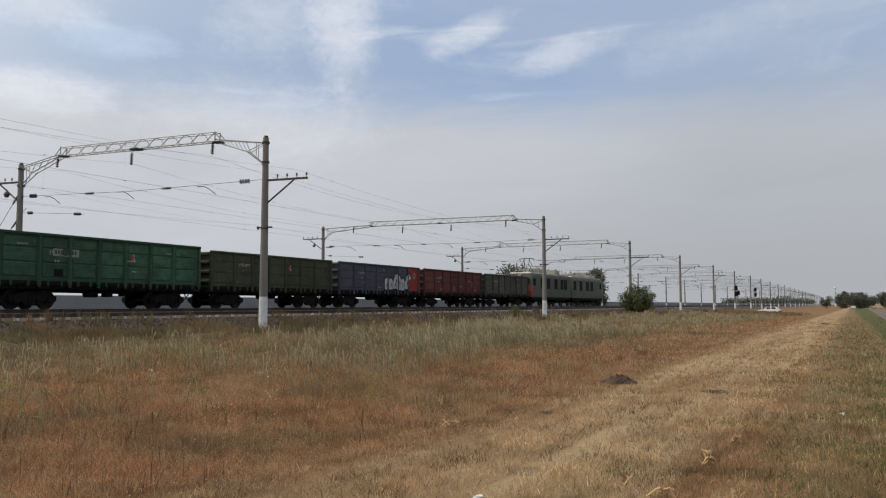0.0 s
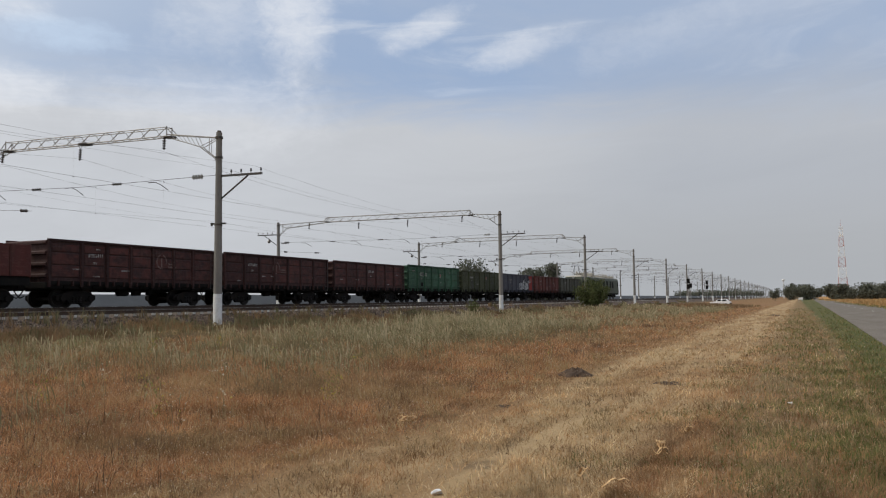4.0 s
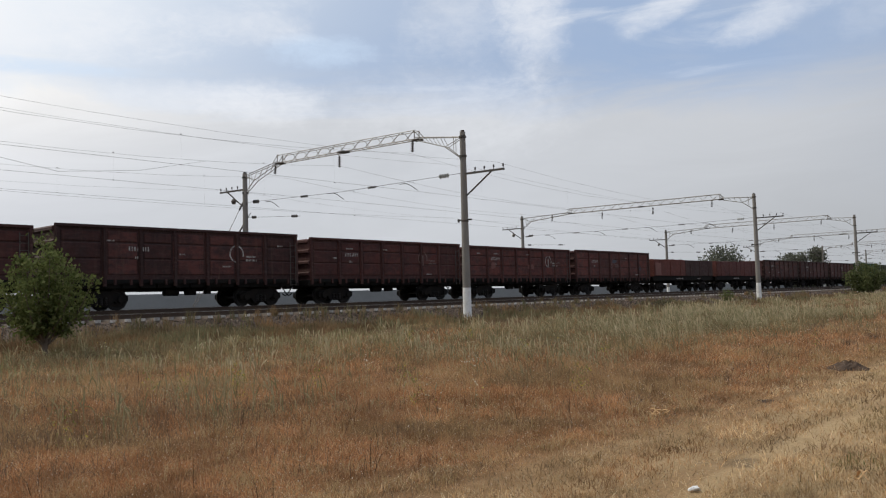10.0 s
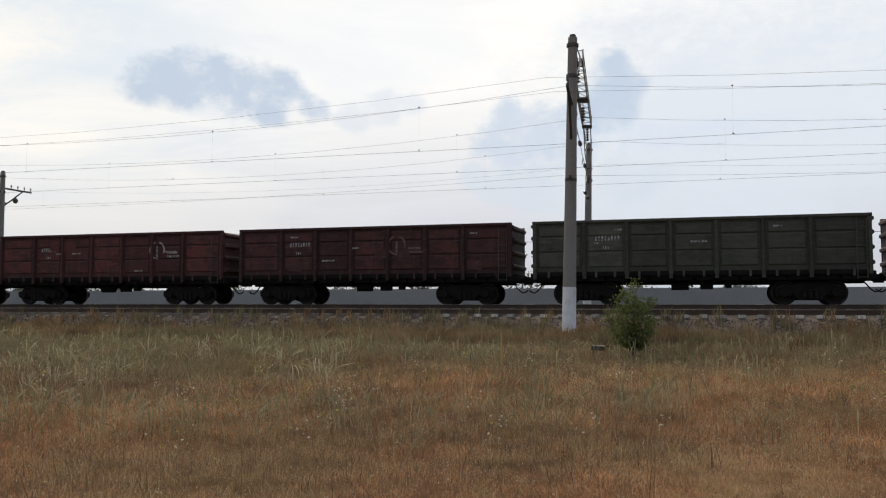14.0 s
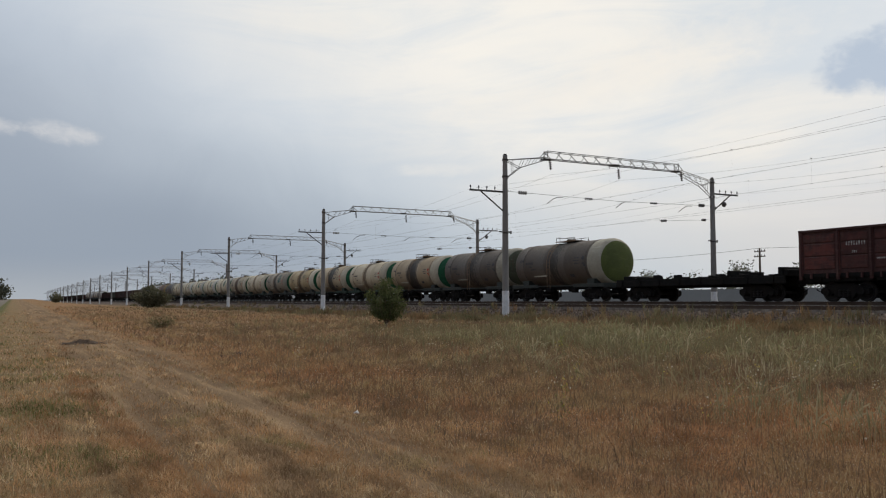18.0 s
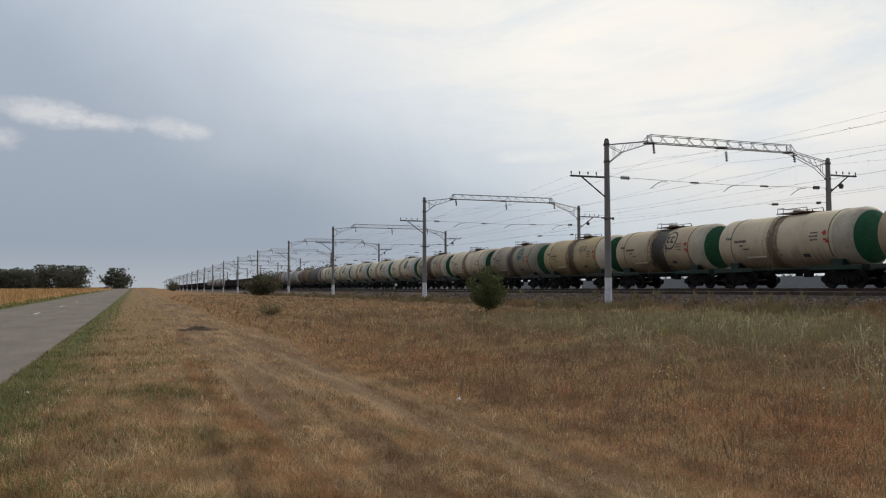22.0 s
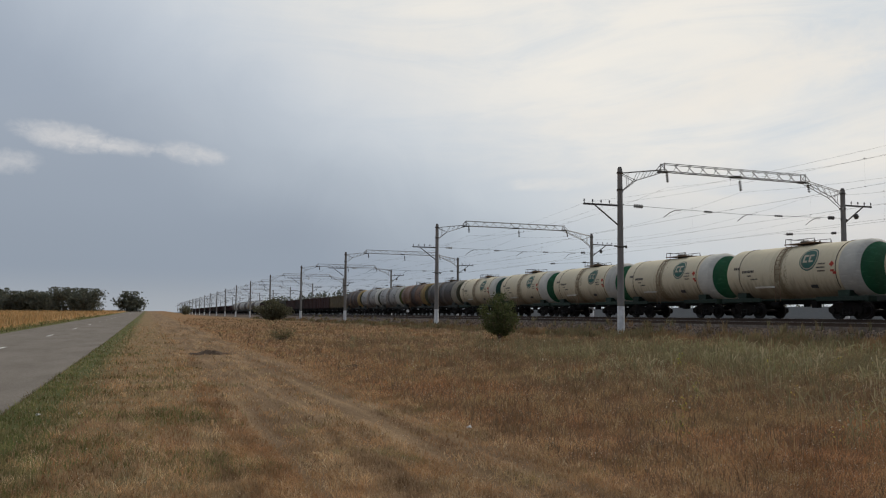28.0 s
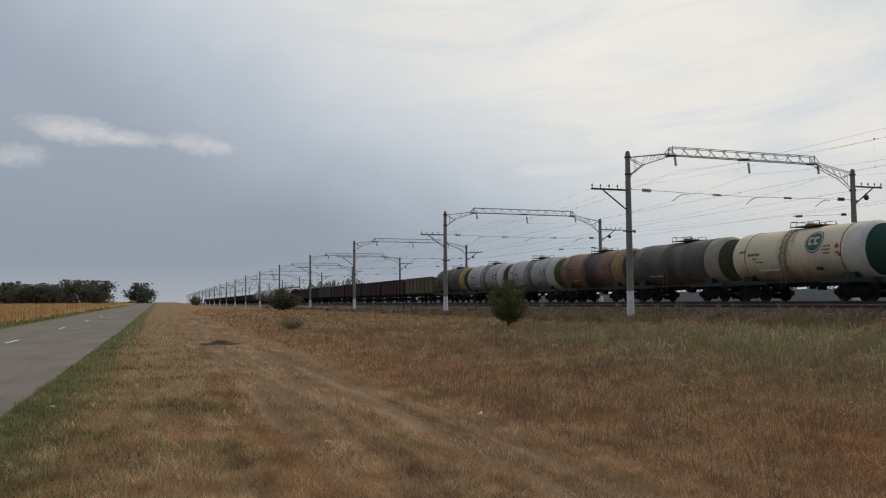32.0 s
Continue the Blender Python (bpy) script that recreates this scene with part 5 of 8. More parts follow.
# drifts of grey-green sage on both sides
for cx, cy, rx, ry, n in ((-19.0, 17.0, 17.0, 4.6, 2600), (31.0, 14.5, 17.0, 5.0, 2000), (3.0, 20.5, 12.0, 3.0, 400), (-10.0, 24.6, 8.0, 2.6, 600), (16.0, 21.5, 12.0, 3.0, 250)):
    p = np.stack([rng.normal(cx, rx * 0.5, n), rng.normal(cy, ry * 0.5, n)], -1)
    p = p[(p[:, 1] > 6.5) & (p[:, 1] < 25.5) & (patchy(p, 0.45, 41.0) + 0.3 * rng.uniform(0, 1, n) > 0.63)]
    q = np.repeat(p, 22, 0) + rng.normal(0, 0.26, (len(p) * 22, 2))
    h = np.repeat(rng.uniform(0.2, 0.5, len(p)), 22) * rng.uniform(0.4, 1.1, len(q))
    blades("sage_drift", q, h, 0.0018, SAGE_LEAF, "drift of grey-green sage in the dry grass", 0.6, 0.6)
# the ground close round the standing place
p = rng.uniform(-5.4, 5.4, (46000, 2))
p = p[(np.hypot(p[:, 0], p[:, 1]) < 5.4) & (p[:, 1] > -1.9)]
blades("near_mown_grass", p[p[:, 1] < 4.3], rng.uniform(0.03, 0.10, (p[:, 1] < 4.3).sum()), 0.003, MOWN_GRASS, "short half-dry grass round the standing place", 0.9)
p = spread(480, 6.5, 110.0, 5.0, 26.0, 1.2)
q = np.repeat(p, 3, 0) + rng.normal(0, 0.05, (len(p) * 3, 2))
blades("dead_stems", q, rng.uniform(0.12, 0.42, len(q)), 0.002, DARK_STEM, "dead brown weed stems", 0.3, 0.2)
# clumps of weed along the foot of the ballast
p = spread(2000, 20.0, 220.0, 23.6, 27.9, 1.2)
p = p[patchy(p, 0.22, 17.0) + 0.3 * rng.uniform(0, 1, len(p)) > 0.58]
q = np.repeat(p, 60, 0) + rng.normal(0, 0.30, (len(p) * 60, 2))
h = np.repeat(rng.uniform(0.22, 0.62, len(p)), 60) * rng.uniform(0.4, 1.05, len(q))
blades("trackside_weeds", q, h, 0.004, WEED, "grey-green and rusty weed clumps at the foot of the ballast", 0.5)
p = spread(420, 27.0, 160.0, 27.3, 29.3, 1.1)
q = np.repeat(p, 14, 0) + rng.normal(0, 0.09, (len(p) * 14, 2))
blades("shoulder_weeds", q, rng.uniform(0.30, 0.62, len(q)), 0.005, WEED, "single weeds rooted in the gravel shoulder", 0.4)
# green tufts beside the dirt track
p = np.array([(9.5, -0.3), (8.4, 0.1), (12.0, -0.6), (-9.5, -0.2), (-13.5, 0.4), (-18.5, 0.3), (-14.2, 0.6), (8.0, -0.9), (-22.0, -0.4), (13.0, 0.2), (-11.0, -0.7)])
q = np.repeat(p, 200, 0) + rng.normal(0, 0.34, (len(p) * 200, 2))
blades("green_tufts", q, rng.uniform(0.05, 0.14, len(q)), 0.003, VERGE_GRASS, "small green tufts in the roadside grass", 0.7)
# maize on the far side of the road
for lo, hi in ((-122.0, -90.5), (90.5, 112.0)):
    p = spread(26000, 14.0, 700.0, -200.0, -12.0, 1.15, lo, hi)
    r = np.hypot(p[:, 0], p[:, 1])
    blades("maize_field", p, rng.uniform(0.6, 1.0, len(p)), 0.02, CROP, "ripe orange-brown maize beyond the road", 0.35, 0.6, "maize")
p = np.concatenate([spread(5000, 12.0, 300.0, -12.0, -9.7, 1.2, -122.0, -90.0), spread(3000, 12.0, 300.0, -12.0, -9.7, 1.2, 90.0, 112.0)])
blades("field_margin", p, rng.uniform(0.15, 0.4, len(p)), 0.01, VERGE_GRASS, "green weedy margin of the maize field", 0.5)


def wild_flowers():
    """Small off-white flower heads in loose sprays on thin stalks, here and there in the tall grass."""
    petal = leafy("pale_petals", [(0.74, 0.70, 0.58), (0.66, 0.60, 0.48), (0.70, 0.63, 0.46), (0.58, 0.47, 0.14)], through=0.2)
    p = np.concatenate([spread(30, 7.5, 45.0, 5.5, 24.0, 0.9), spread(20, 8.0, 30.0, 6.5, 18.0, 0.9, -45.0, 10.0)])
    q = np.repeat(p, 12, 0) + rng.normal(0, 1.0, (len(p) * 12, 2)) * np.repeat(rng.uniform(0.04, 0.15, len(p)), 12)[:, None]
    hz = np.repeat(rng.uniform(0.28, 0.5, len(p)), 12) + rng.normal(0, 0.07, len(q))
    blades("flower_stalks", q, hz, 0.003, SAGE_GRASS, "thin flower stalks", 0.1, 0.0, "wild flower", grow=0.0001)
    z = np.array([soft_height(x, y) for x, y in q]) + hz
    size = rng.uniform(0.006, 0.017, len(q))
    star = rng.normal(0, 1.0, (len(q), 6, 3))
    star /= np.linalg.norm(star, axis=2)[:, :, None]
    octa = np.array([(1, 0, 0), (-1, 0, 0), (0, 1, 0), (0, -1, 0), (0, 0, 0.9), (0, 0, -0.8)], float)
    co = (octa[None] + 0.45 * star) * size[:, None, None] + np.concatenate([q, z[:, None]], 1)[:, None]
    soup("wild_flowers", co, [(0, 2, 4), (2, 1, 4), (1, 3, 4), (3, 0, 4), (2, 0, 5), (1, 2, 5), (3, 1, 5), (0, 3, 5)], petal,
         label="small off-white and yellow wild flowers", category="wild flower")


wild_flowers()

# ---------------------------------------------------------------- bushes and trees
BUSH_LEAF = leafy("bush_leaf", [(0.11, 0.13, 0.045), (0.14, 0.165, 0.06), (0.08, 0.10, 0.035), (0.18, 0.195, 0.08), (0.12, 0.14, 0.05)], through=0.4)
DUSTY_LEAF = leafy("dusty_leaf", [(0.115, 0.11, 0.07), (0.145, 0.14, 0.088), (0.09, 0.088, 0.056), (0.175, 0.16, 0.10)], through=0.3)
DARK_LEAF = leafy("dark_bush_leaf", [(0.085, 0.10, 0.042), (0.115, 0.13, 0.056), (0.065, 0.08, 0.034), (0.14, 0.15, 0.07)], through=0.35)
# greyer and paler green: the haze of distance is mixed into the leaf colour
HAZED_LEAF = leafy("hazed_tree_leaf", [(0.118, 0.124, 0.095), (0.14, 0.145, 0.11), (0.10, 0.108, 0.085), (0.155, 0.155, 0.118)], through=0.35)
PALE_LEAF = leafy("thin_pale_leaf", [(0.15, 0.15, 0.11), (0.19, 0.18, 0.13), (0.11, 0.115, 0.085)], through=0.3)


def plant(name, x, y, height, width, leaves, leaf, mat, label, category, trunk_share=0.12, seed=1, shape="bush", group=""):
    """A tapered trunk with limbs and a crown of many small leaves gathered round the twigs."""
    r = np.random.default_rng(seed)
    root = thing(name, label, category, group, pose(x, y, soft_height(x, y) - 0.03, 0, 0, float(r.uniform(0, 360))))
    wood = Form()
    tips = []
    stems = 5 if shape == "bush" else 1
    tall = height * (0.95 if shape == "bush" else 0.6)
    tr = 0.012 * height + 0.012
    if shape != "bush":
        wood.tube([(0, 0, 0), (0.02 * height, 0.01 * height, height * 0.25), (0, 0.02 * height, height * 0.5), (0.02, 0, height * 0.8)], [tr * 1.5, tr * 1.15, tr * 0.8, tr * 0.25], 8)
    else:
        wood.tube([(0, 0, 0), (0, 0, height * trunk_share), (0.01, 0.01, height * (trunk_share + 0.1))], [tr * 1.6, tr * 1.3, tr], 8)
    n = 24 if shape == "bush" else 24
    for i in range(n):
        a = i * 2.4 + r.uniform(-0.4, 0.4)
        f = (i + 0.5) / n
        if shape == "bush":
            top = height * (0.24 + 0.76 * (1 - f * 0.62) * r.uniform(0.55, 1.0))
            out = width * 0.5 * math.sqrt(f) * r.uniform(0.6, 1.05)
            z0 = height * trunk_share * r.uniform(0.6, 1.1)
        elif shape == "round":
            top = height * (0.42 + 0.55 * r.uniform(0, 1))
            out = width * 0.5 * math.sqrt(max(0.05, 1 - ((top / height - 0.66) / 0.36) ** 2)) * r.uniform(0.55, 1.0)
            z0 = height * r.uniform(0.22, 0.5)
        else:
            top = height * (0.15 + 0.83 * r.uniform(0, 1))
            out = width * 0.5 * math.sqrt(max(0.05, 1 - ((top / height - 0.5) / 0.55) ** 2)) * r.uniform(0.5, 1.0)
            z0 = max(0.1 * height, top - 0.25 * height)
        e = Vector((math.cos(a) * out, math.sin(a) * out, top))
        s = Vector((0, 0, z0))
        m = s.lerp(e, 0.5) + Vector((math.cos(a) * out * 0.15, math.sin(a) * out * 0.15, -0.03 * height))
        wood.tube([s, m, e], [tr * 0.55, tr * 0.36, tr * 0.1], 5)
        tips += [(s.lerp(m, 0.6), 0.6), (m, 0.9), (m.lerp(e, 0.5), 1.0), (e, 0.8)]
    part("trunk", wood, BARK, root, "brown trunk and limbs", smooth=True)
    c = np.array([t[0] for t in tips])
    g = np.array([t[1] for t in tips])
    pick = r.integers(0, len(c), leaves)
    spread_r = width * (0.058 if shape == "bush" else 0.12)
    pos = c[pick] + r.normal(0, 1, (leaves, 3)) * spread_r * g[pick][:, None] * np.array([1, 1, 0.85])
    pos[:, 2] = np.clip(pos[:, 2], height * 0.05, height * 1.03)
    u = r.normal(0, 1, (leaves, 3))
    u /= np.linalg.norm(u, axis=1)[:, None]
    w = np.cross(u, r.normal(0, 1, (leaves, 3)))
    w /= np.linalg.norm(w, axis=1)[:, None]
    L = leaf * r.uniform(0.6, 1.3, leaves)[:, None]
    co = np.stack([pos - u * L, pos - w * L * 0.5, pos + u * L, pos + w * L * 0.5], 1)
    crown = soup("crown", co, [(0, 1, 2), (0, 2, 3)], mat)
    del crown["kind"]
    crown.parent = root
    return root


plant("young_tree", 9.95, 22.1, 3.5, 2.75, 7000, 0.066, BUSH_LEAF, "young leafy green tree growing before the ballast", "tree", 0.17, 2)
plant("shrub", -1.2, 19.9, 1.95, 1.55, 3600, 0.042, BUSH_LEAF, "small upright green shrub in the dry grass", "shrub", 0.10, 3)
plant("bush", -40.8, 17.7, 2.75, 2.5, 6000, 0.062, DARK_LEAF, "dark green bush on a short trunk", "bush", 0.10, 14)
plant("bush", -150.0, 21.0, 4.0, 6.6, 5000, 0.2, DUSTY_LEAF, "broad dusty green bush by the line", "bush", 0.05, 5)
plant("bush", -50.7, 7.7, 0.85, 2.2, 1200, 0.05, WEED, "low spreading grey-green bush in the grass", "bush", 0.05, 6)
plant("bush", -255.0, 10.5, 3.2, 5.0, 1200, 0.22, DUSTY_LEAF, "dark roadside bush far along the verge", "bush", 0.05, 7)
plant("bush", 110.0, 25.4, 4.3, 6.0, 5200, 0.14, DARK_LEAF, "large rounded green bush beside a mast", "bush", 0.05, 8)
plant("shrub", 69.2, 26.8, 1.35, 1.5, 900, 0.05, BUSH_LEAF, "small yellow-green shrub near the ballast", "shrub", 0.05, 9)
plant("shrub", 57.0, 27.0, 0.7, 1.6, 600, 0.05, DUSTY_LEAF, "low weedy shrub near the ballast", "shrub", 0.05, 10)
plant("tree", 177.0, 70.0, 10.0, 10.5, 7500, 0.30, HAZED_LEAF, "spreading dark green tree behind the tracks", "tree", 0.2, 11, "round")
plant("tree", 189.0, 58.0, 8.2, 8.5, 5000, 0.30, HAZED_LEAF, "dense dark green tree behind the tracks", "tree", 0.2, 12, "tall")
plant("tree", 194.0, 54.5, 9.6, 4.8, 4000, 0.30, HAZED_LEAF, "narrow dark green tree behind the tracks", "tree", 0.2, 13, "tall")
tr_ = random.Random(21)
for i in range(30):
    y = 7.0 - i * 3.5 + tr_.uniform(-2, 2)
    x = 650 + tr_.uniform(-50, 70)
    grow = 1.0
    if -18 < y < -8:
        x += 260
        grow = 1.35
    plant("tree", x, y, grow * tr_.uniform(7.5, 12.0), grow * tr_.uniform(9, 14), 1400, 0.7, HAZED_LEAF, "far dark green tree at the road's end", "tree", 0.12, 130 + i, tr_.choice(("round", "tall", "tall")), "trees at the road's end")
for i in range(22):
    far = i % 2
    plant("tree", (1450 if far else 860) + tr_.uniform(-60, 60), 56 + (i // 2) * (3.4 if far else 5.0) + tr_.uniform(-2, 2), tr_.uniform(9.0, 12.5) if far else tr_.uniform(6.0, 8.5), tr_.uniform(11, 16), 420, 0.8, HAZED_LEAF, "low dark tree in a belt beyond the tracks", "tree", 0.06, 260 + i, "round", "tree belt beyond the tracks")
plant("tree", 470.0, 11.5, 6.5, 6.5, 600, 0.5, HAZED_LEAF, "small rounded tree far along the road", "tree", 0.2, 45, "round")
plant("tree", -505.0, -9.5, 11.0, 15.0, 2200, 0.8, HAZED_LEAF, "broad dark tree beside the far road", "tree", 0.12, 50, "tall")
for i in range(17):
    y = -30 - i * 5.0 + tr_.uniform(-1.5, 1.5)
    plant("tree", -500 + tr_.uniform(-25, 20), y, tr_.uniform(9.5, 12.5), tr_.uniform(12, 15), 1900, 0.7, HAZED_LEAF, "dark tree in a row behind the maize field", "tree", 0.04, 51 + i, "tall", "row of trees behind the maize")
for i in range(14):
    plant("tree", -330 - i * 17 + tr_.uniform(-5, 5), 76 + tr_.uniform(-6, 6), tr_.uniform(8.5, 11.5), tr_.uniform(9, 13), 500, 0.7, HAZED_LEAF, "dark tree in a belt behind the line", "tree", 0.12, 70 + i, "round", "tree belt behind the line")
for i in range(31):
    plant("tree", -242 + i * 8.4 + tr_.uniform(-3, 3), 128 + tr_.uniform(-5, 5), tr_.uniform(6.8, 9.4), tr_.uniform(6, 9), 700, 0.30, PALE_LEAF, "thin pale tree in a distant row", "tree", 0.25, 190 + i, "tall", "row of thin pale trees")


# ---------------------------------------------------------------- the train
SPEED, LEAD = 11.86, 93.8      # metres a second, and where the engine's tail is at the start
TRAIN_Y, TRAIN_Z = TRACKS[1]
MOVING = []                    # (thing, distance of its middle behind the engine's tail)


def side_frame_mesh():
    """A cast bogie side: arched top, deep middle with springs, axle boxes at both ends."""
    o = [(-1.28, 0.62), (-1.28, 0.40), (-1.12, 0.30), (-0.74, 0.30), (-0.62, 0.42), (-0.48, 0.24), (-0.40, 0.17), (0.40, 0.17), (0.48, 0.24),
         (0.62, 0.42), (0.74, 0.30), (1.12, 0.30), (1.28, 0.40), (1.28, 0.62), (0.95, 0.72), (0.42, 0.86), (-0.42, 0.86), (-0.95, 0.72)]
    f = Form().prism(o, -0.09, 0.09)
    for x in (-0.925, 0.925):
        f.cyl((x, -0.2, 0.475), (x, 0.12, 0.475), 0.17, 0.19, 14)
    return f.mesh("side_frame", BOGIE)


def spring_mesh():
    prof = [(0.22, 0.03)]
    for i in range(4):
        prof += [(0.24 + i * 0.085, 0.06), (0.265 + i * 0.085, 0.095), (0.29 + i * 0.085, 0.06)]
    return Form().lathe(prof + [(0.59, 0.03)], False, 8).mesh("coil_spring", TYRE)


SIDE_ME, SPRING_ME = side_frame_mesh(), spring_mesh()


def wheelset_mesh(r=0.475):
    """Two flanged wheels on one axle, its middle at the origin."""
    f = Form().cyl((0, -1.0, 0), (0, 1.0, 0), 0.08, n=10)
    n = 22
    for s in (-1, 1):
        prof = [(-0.075, 0.07), (-0.075, 0.13), (-0.03, 0.17), (-0.02, r * 0.72), (-0.065, r * 0.84), (-0.065, r), (0.045, r), (0.065, r + 0.03), (0.075, r + 0.03), (0.075, r * 0.84), (0.03, r * 0.72), (0.06, 0.16), (0.075, 0.07)]
        v, fa = [], []
        for q, rr in prof:
            for j in range(n):
                t = 2 * math.pi * j / n
                v.append((rr * math.cos(t), s * (0.76 - q), rr * math.sin(t)))
        for i in range(len(prof) - 1):
            fa += [(i * n + j, i * n + (j + 1) % n, (i + 1) * n + (j + 1) % n, (i + 1) * n + j) for j in range(n)]
        f.add(v, fa)
    return f.mesh("wheelset", TYRE, True)


WHEELSET_ME = wheelset_mesh()
BOLSTER_ME = Form().box(-0.22, 0.22, -1.1, 1.1, 0.52, 0.80, 0.03).box(-0.95, 0.95, -0.06, 0.06, 0.40, 0.50).mesh("bolster", BOGIE)


def bogie(parent, x, full=True):
    b = part("bogie", BOLSTER_ME, BOGIE, parent, "black cast two-axle bogie", at=pose(x, 0, 0))
    for s in (-1, 1):
        part("side_frame", SIDE_ME, BOGIE, b, at=pose(0, 1.02 * s, 0, 0, 0, 0 if s < 0 else 180))
        if full:
            for dx in (-0.22, 0.0, 0.22):
                part("coil_spring", SPRING_ME, TYRE, b, at=pose(dx, 1.13 * s, 0))
    for dx in (-0.925, 0.925):
        part("wheelset", WHEELSET_ME, TYRE, b, at=pose(dx, 0, 0.475))
    return b


def coupler_mesh():
    f = Form().box(0.0, 0.42, -0.10, 0.10, 0.93, 1.13, 0.02)
    f.prism([(0.38, 0.86), (0.60, 0.86), (0.60, 1.2), (0.38, 1.2)], -0.2, 0.17)
    return f.mesh("coupler", BLACK)


COUPLER_ME = coupler_mesh()
HOSE_ME = Form().tube([(0.0, -0.35, 0.95), (0.12, -0.36, 0.8), (0.28, -0.37, 0.60), (0.42, -0.37, 0.50), (0.58, -0.36, 0.55), (0.66, -0.36, 0.62)], 0.03, 6).mesh("brake_hose", BLACK, True)


def couplers(parent, half):
    for s in (-1, 1):
        m = pose(s * (half - 0.55), 0, 0, 0, 0, 0 if s > 0 else 180)
        part("coupler", COUPLER_ME, BLACK, parent, at=m)
        part("brake_hose", HOSE_ME, BLACK, parent, "black rubber brake hose", at=pose(s * (half - 0.62), 0 if s > 0 else -0.02, 0, 0, 0, 0 if s > 0 else 180))


GOND_PAINT = paint("gondola_paint", (0.12, 0.035, 0.028))
POSTS = (-6.42, -4.35, -2.62, -0.88, 0.88, 2.62, 4.35, 6.42)


def gondola_panel(w):
    """One pressed bay of a gondola side: two tall fields and a low one standing proud of the sheet."""
    f = Form().box(-w / 2, w / 2, -0.025, 0.025, 1.36, 3.40)
    for z, h in ((1.86, 0.27), (2.50, 0.26), (3.06, 0.17)):
        f.add([(-w / 2 + 0.14, -0.025, z - h - 0.05), (w / 2 - 0.14, -0.025, z - h - 0.05), (w / 2 - 0.14, -0.025, z + h + 0.05), (-w / 2 + 0.14, -0.025, z + h + 0.05),
               (-w / 2 + 0.20, -0.062, z - h), (w / 2 - 0.20, -0.062, z - h), (w / 2 - 0.20, -0.062, z + h), (-w / 2 + 0.20, -0.062, z + h)],
              [(0, 1, 5, 4), (1, 2, 6, 5), (2, 3, 7, 6), (3, 0, 4, 7), (4, 5, 6, 7)])
    return f.mesh("side_panel", GOND_PAINT)


def bars(form, x0, x1, z0, z1, y, n, gap=0.45):
    """A row of small upright bars, the size of a painted number."""
    w = (x1 - x0) / n
    for i in range(n):
        form.box(x0 + i * w, x0 + (i + 1 - gap) * w, y, y + 0.008, z0, z1)


def ring(form, cx, cz, r0, r1, y, n=28, a0=0.0, a1=6.283):
    v, f = [], []
    for i in range(n + 1):
        t = a0 + (a1 - a0) * i / n
        for r in (r0, r1):
            v.append((cx + r * math.cos(t), y, cz + r * math.sin(t)))
    for i in range(n):
        f.append((2 * i, 2 * i + 1, 2 * i + 3, 2 * i + 2))
    k = len(v)
    form.add(v + [(a, b + 0.006, c) for a, b, c in v], f + [tuple(j + k for j in q[::-1]) for q in f]
             + [(2 * i + 1, k + 2 * i + 1, k + 2 * i + 3, 2 * i + 3) for i in range(n)])


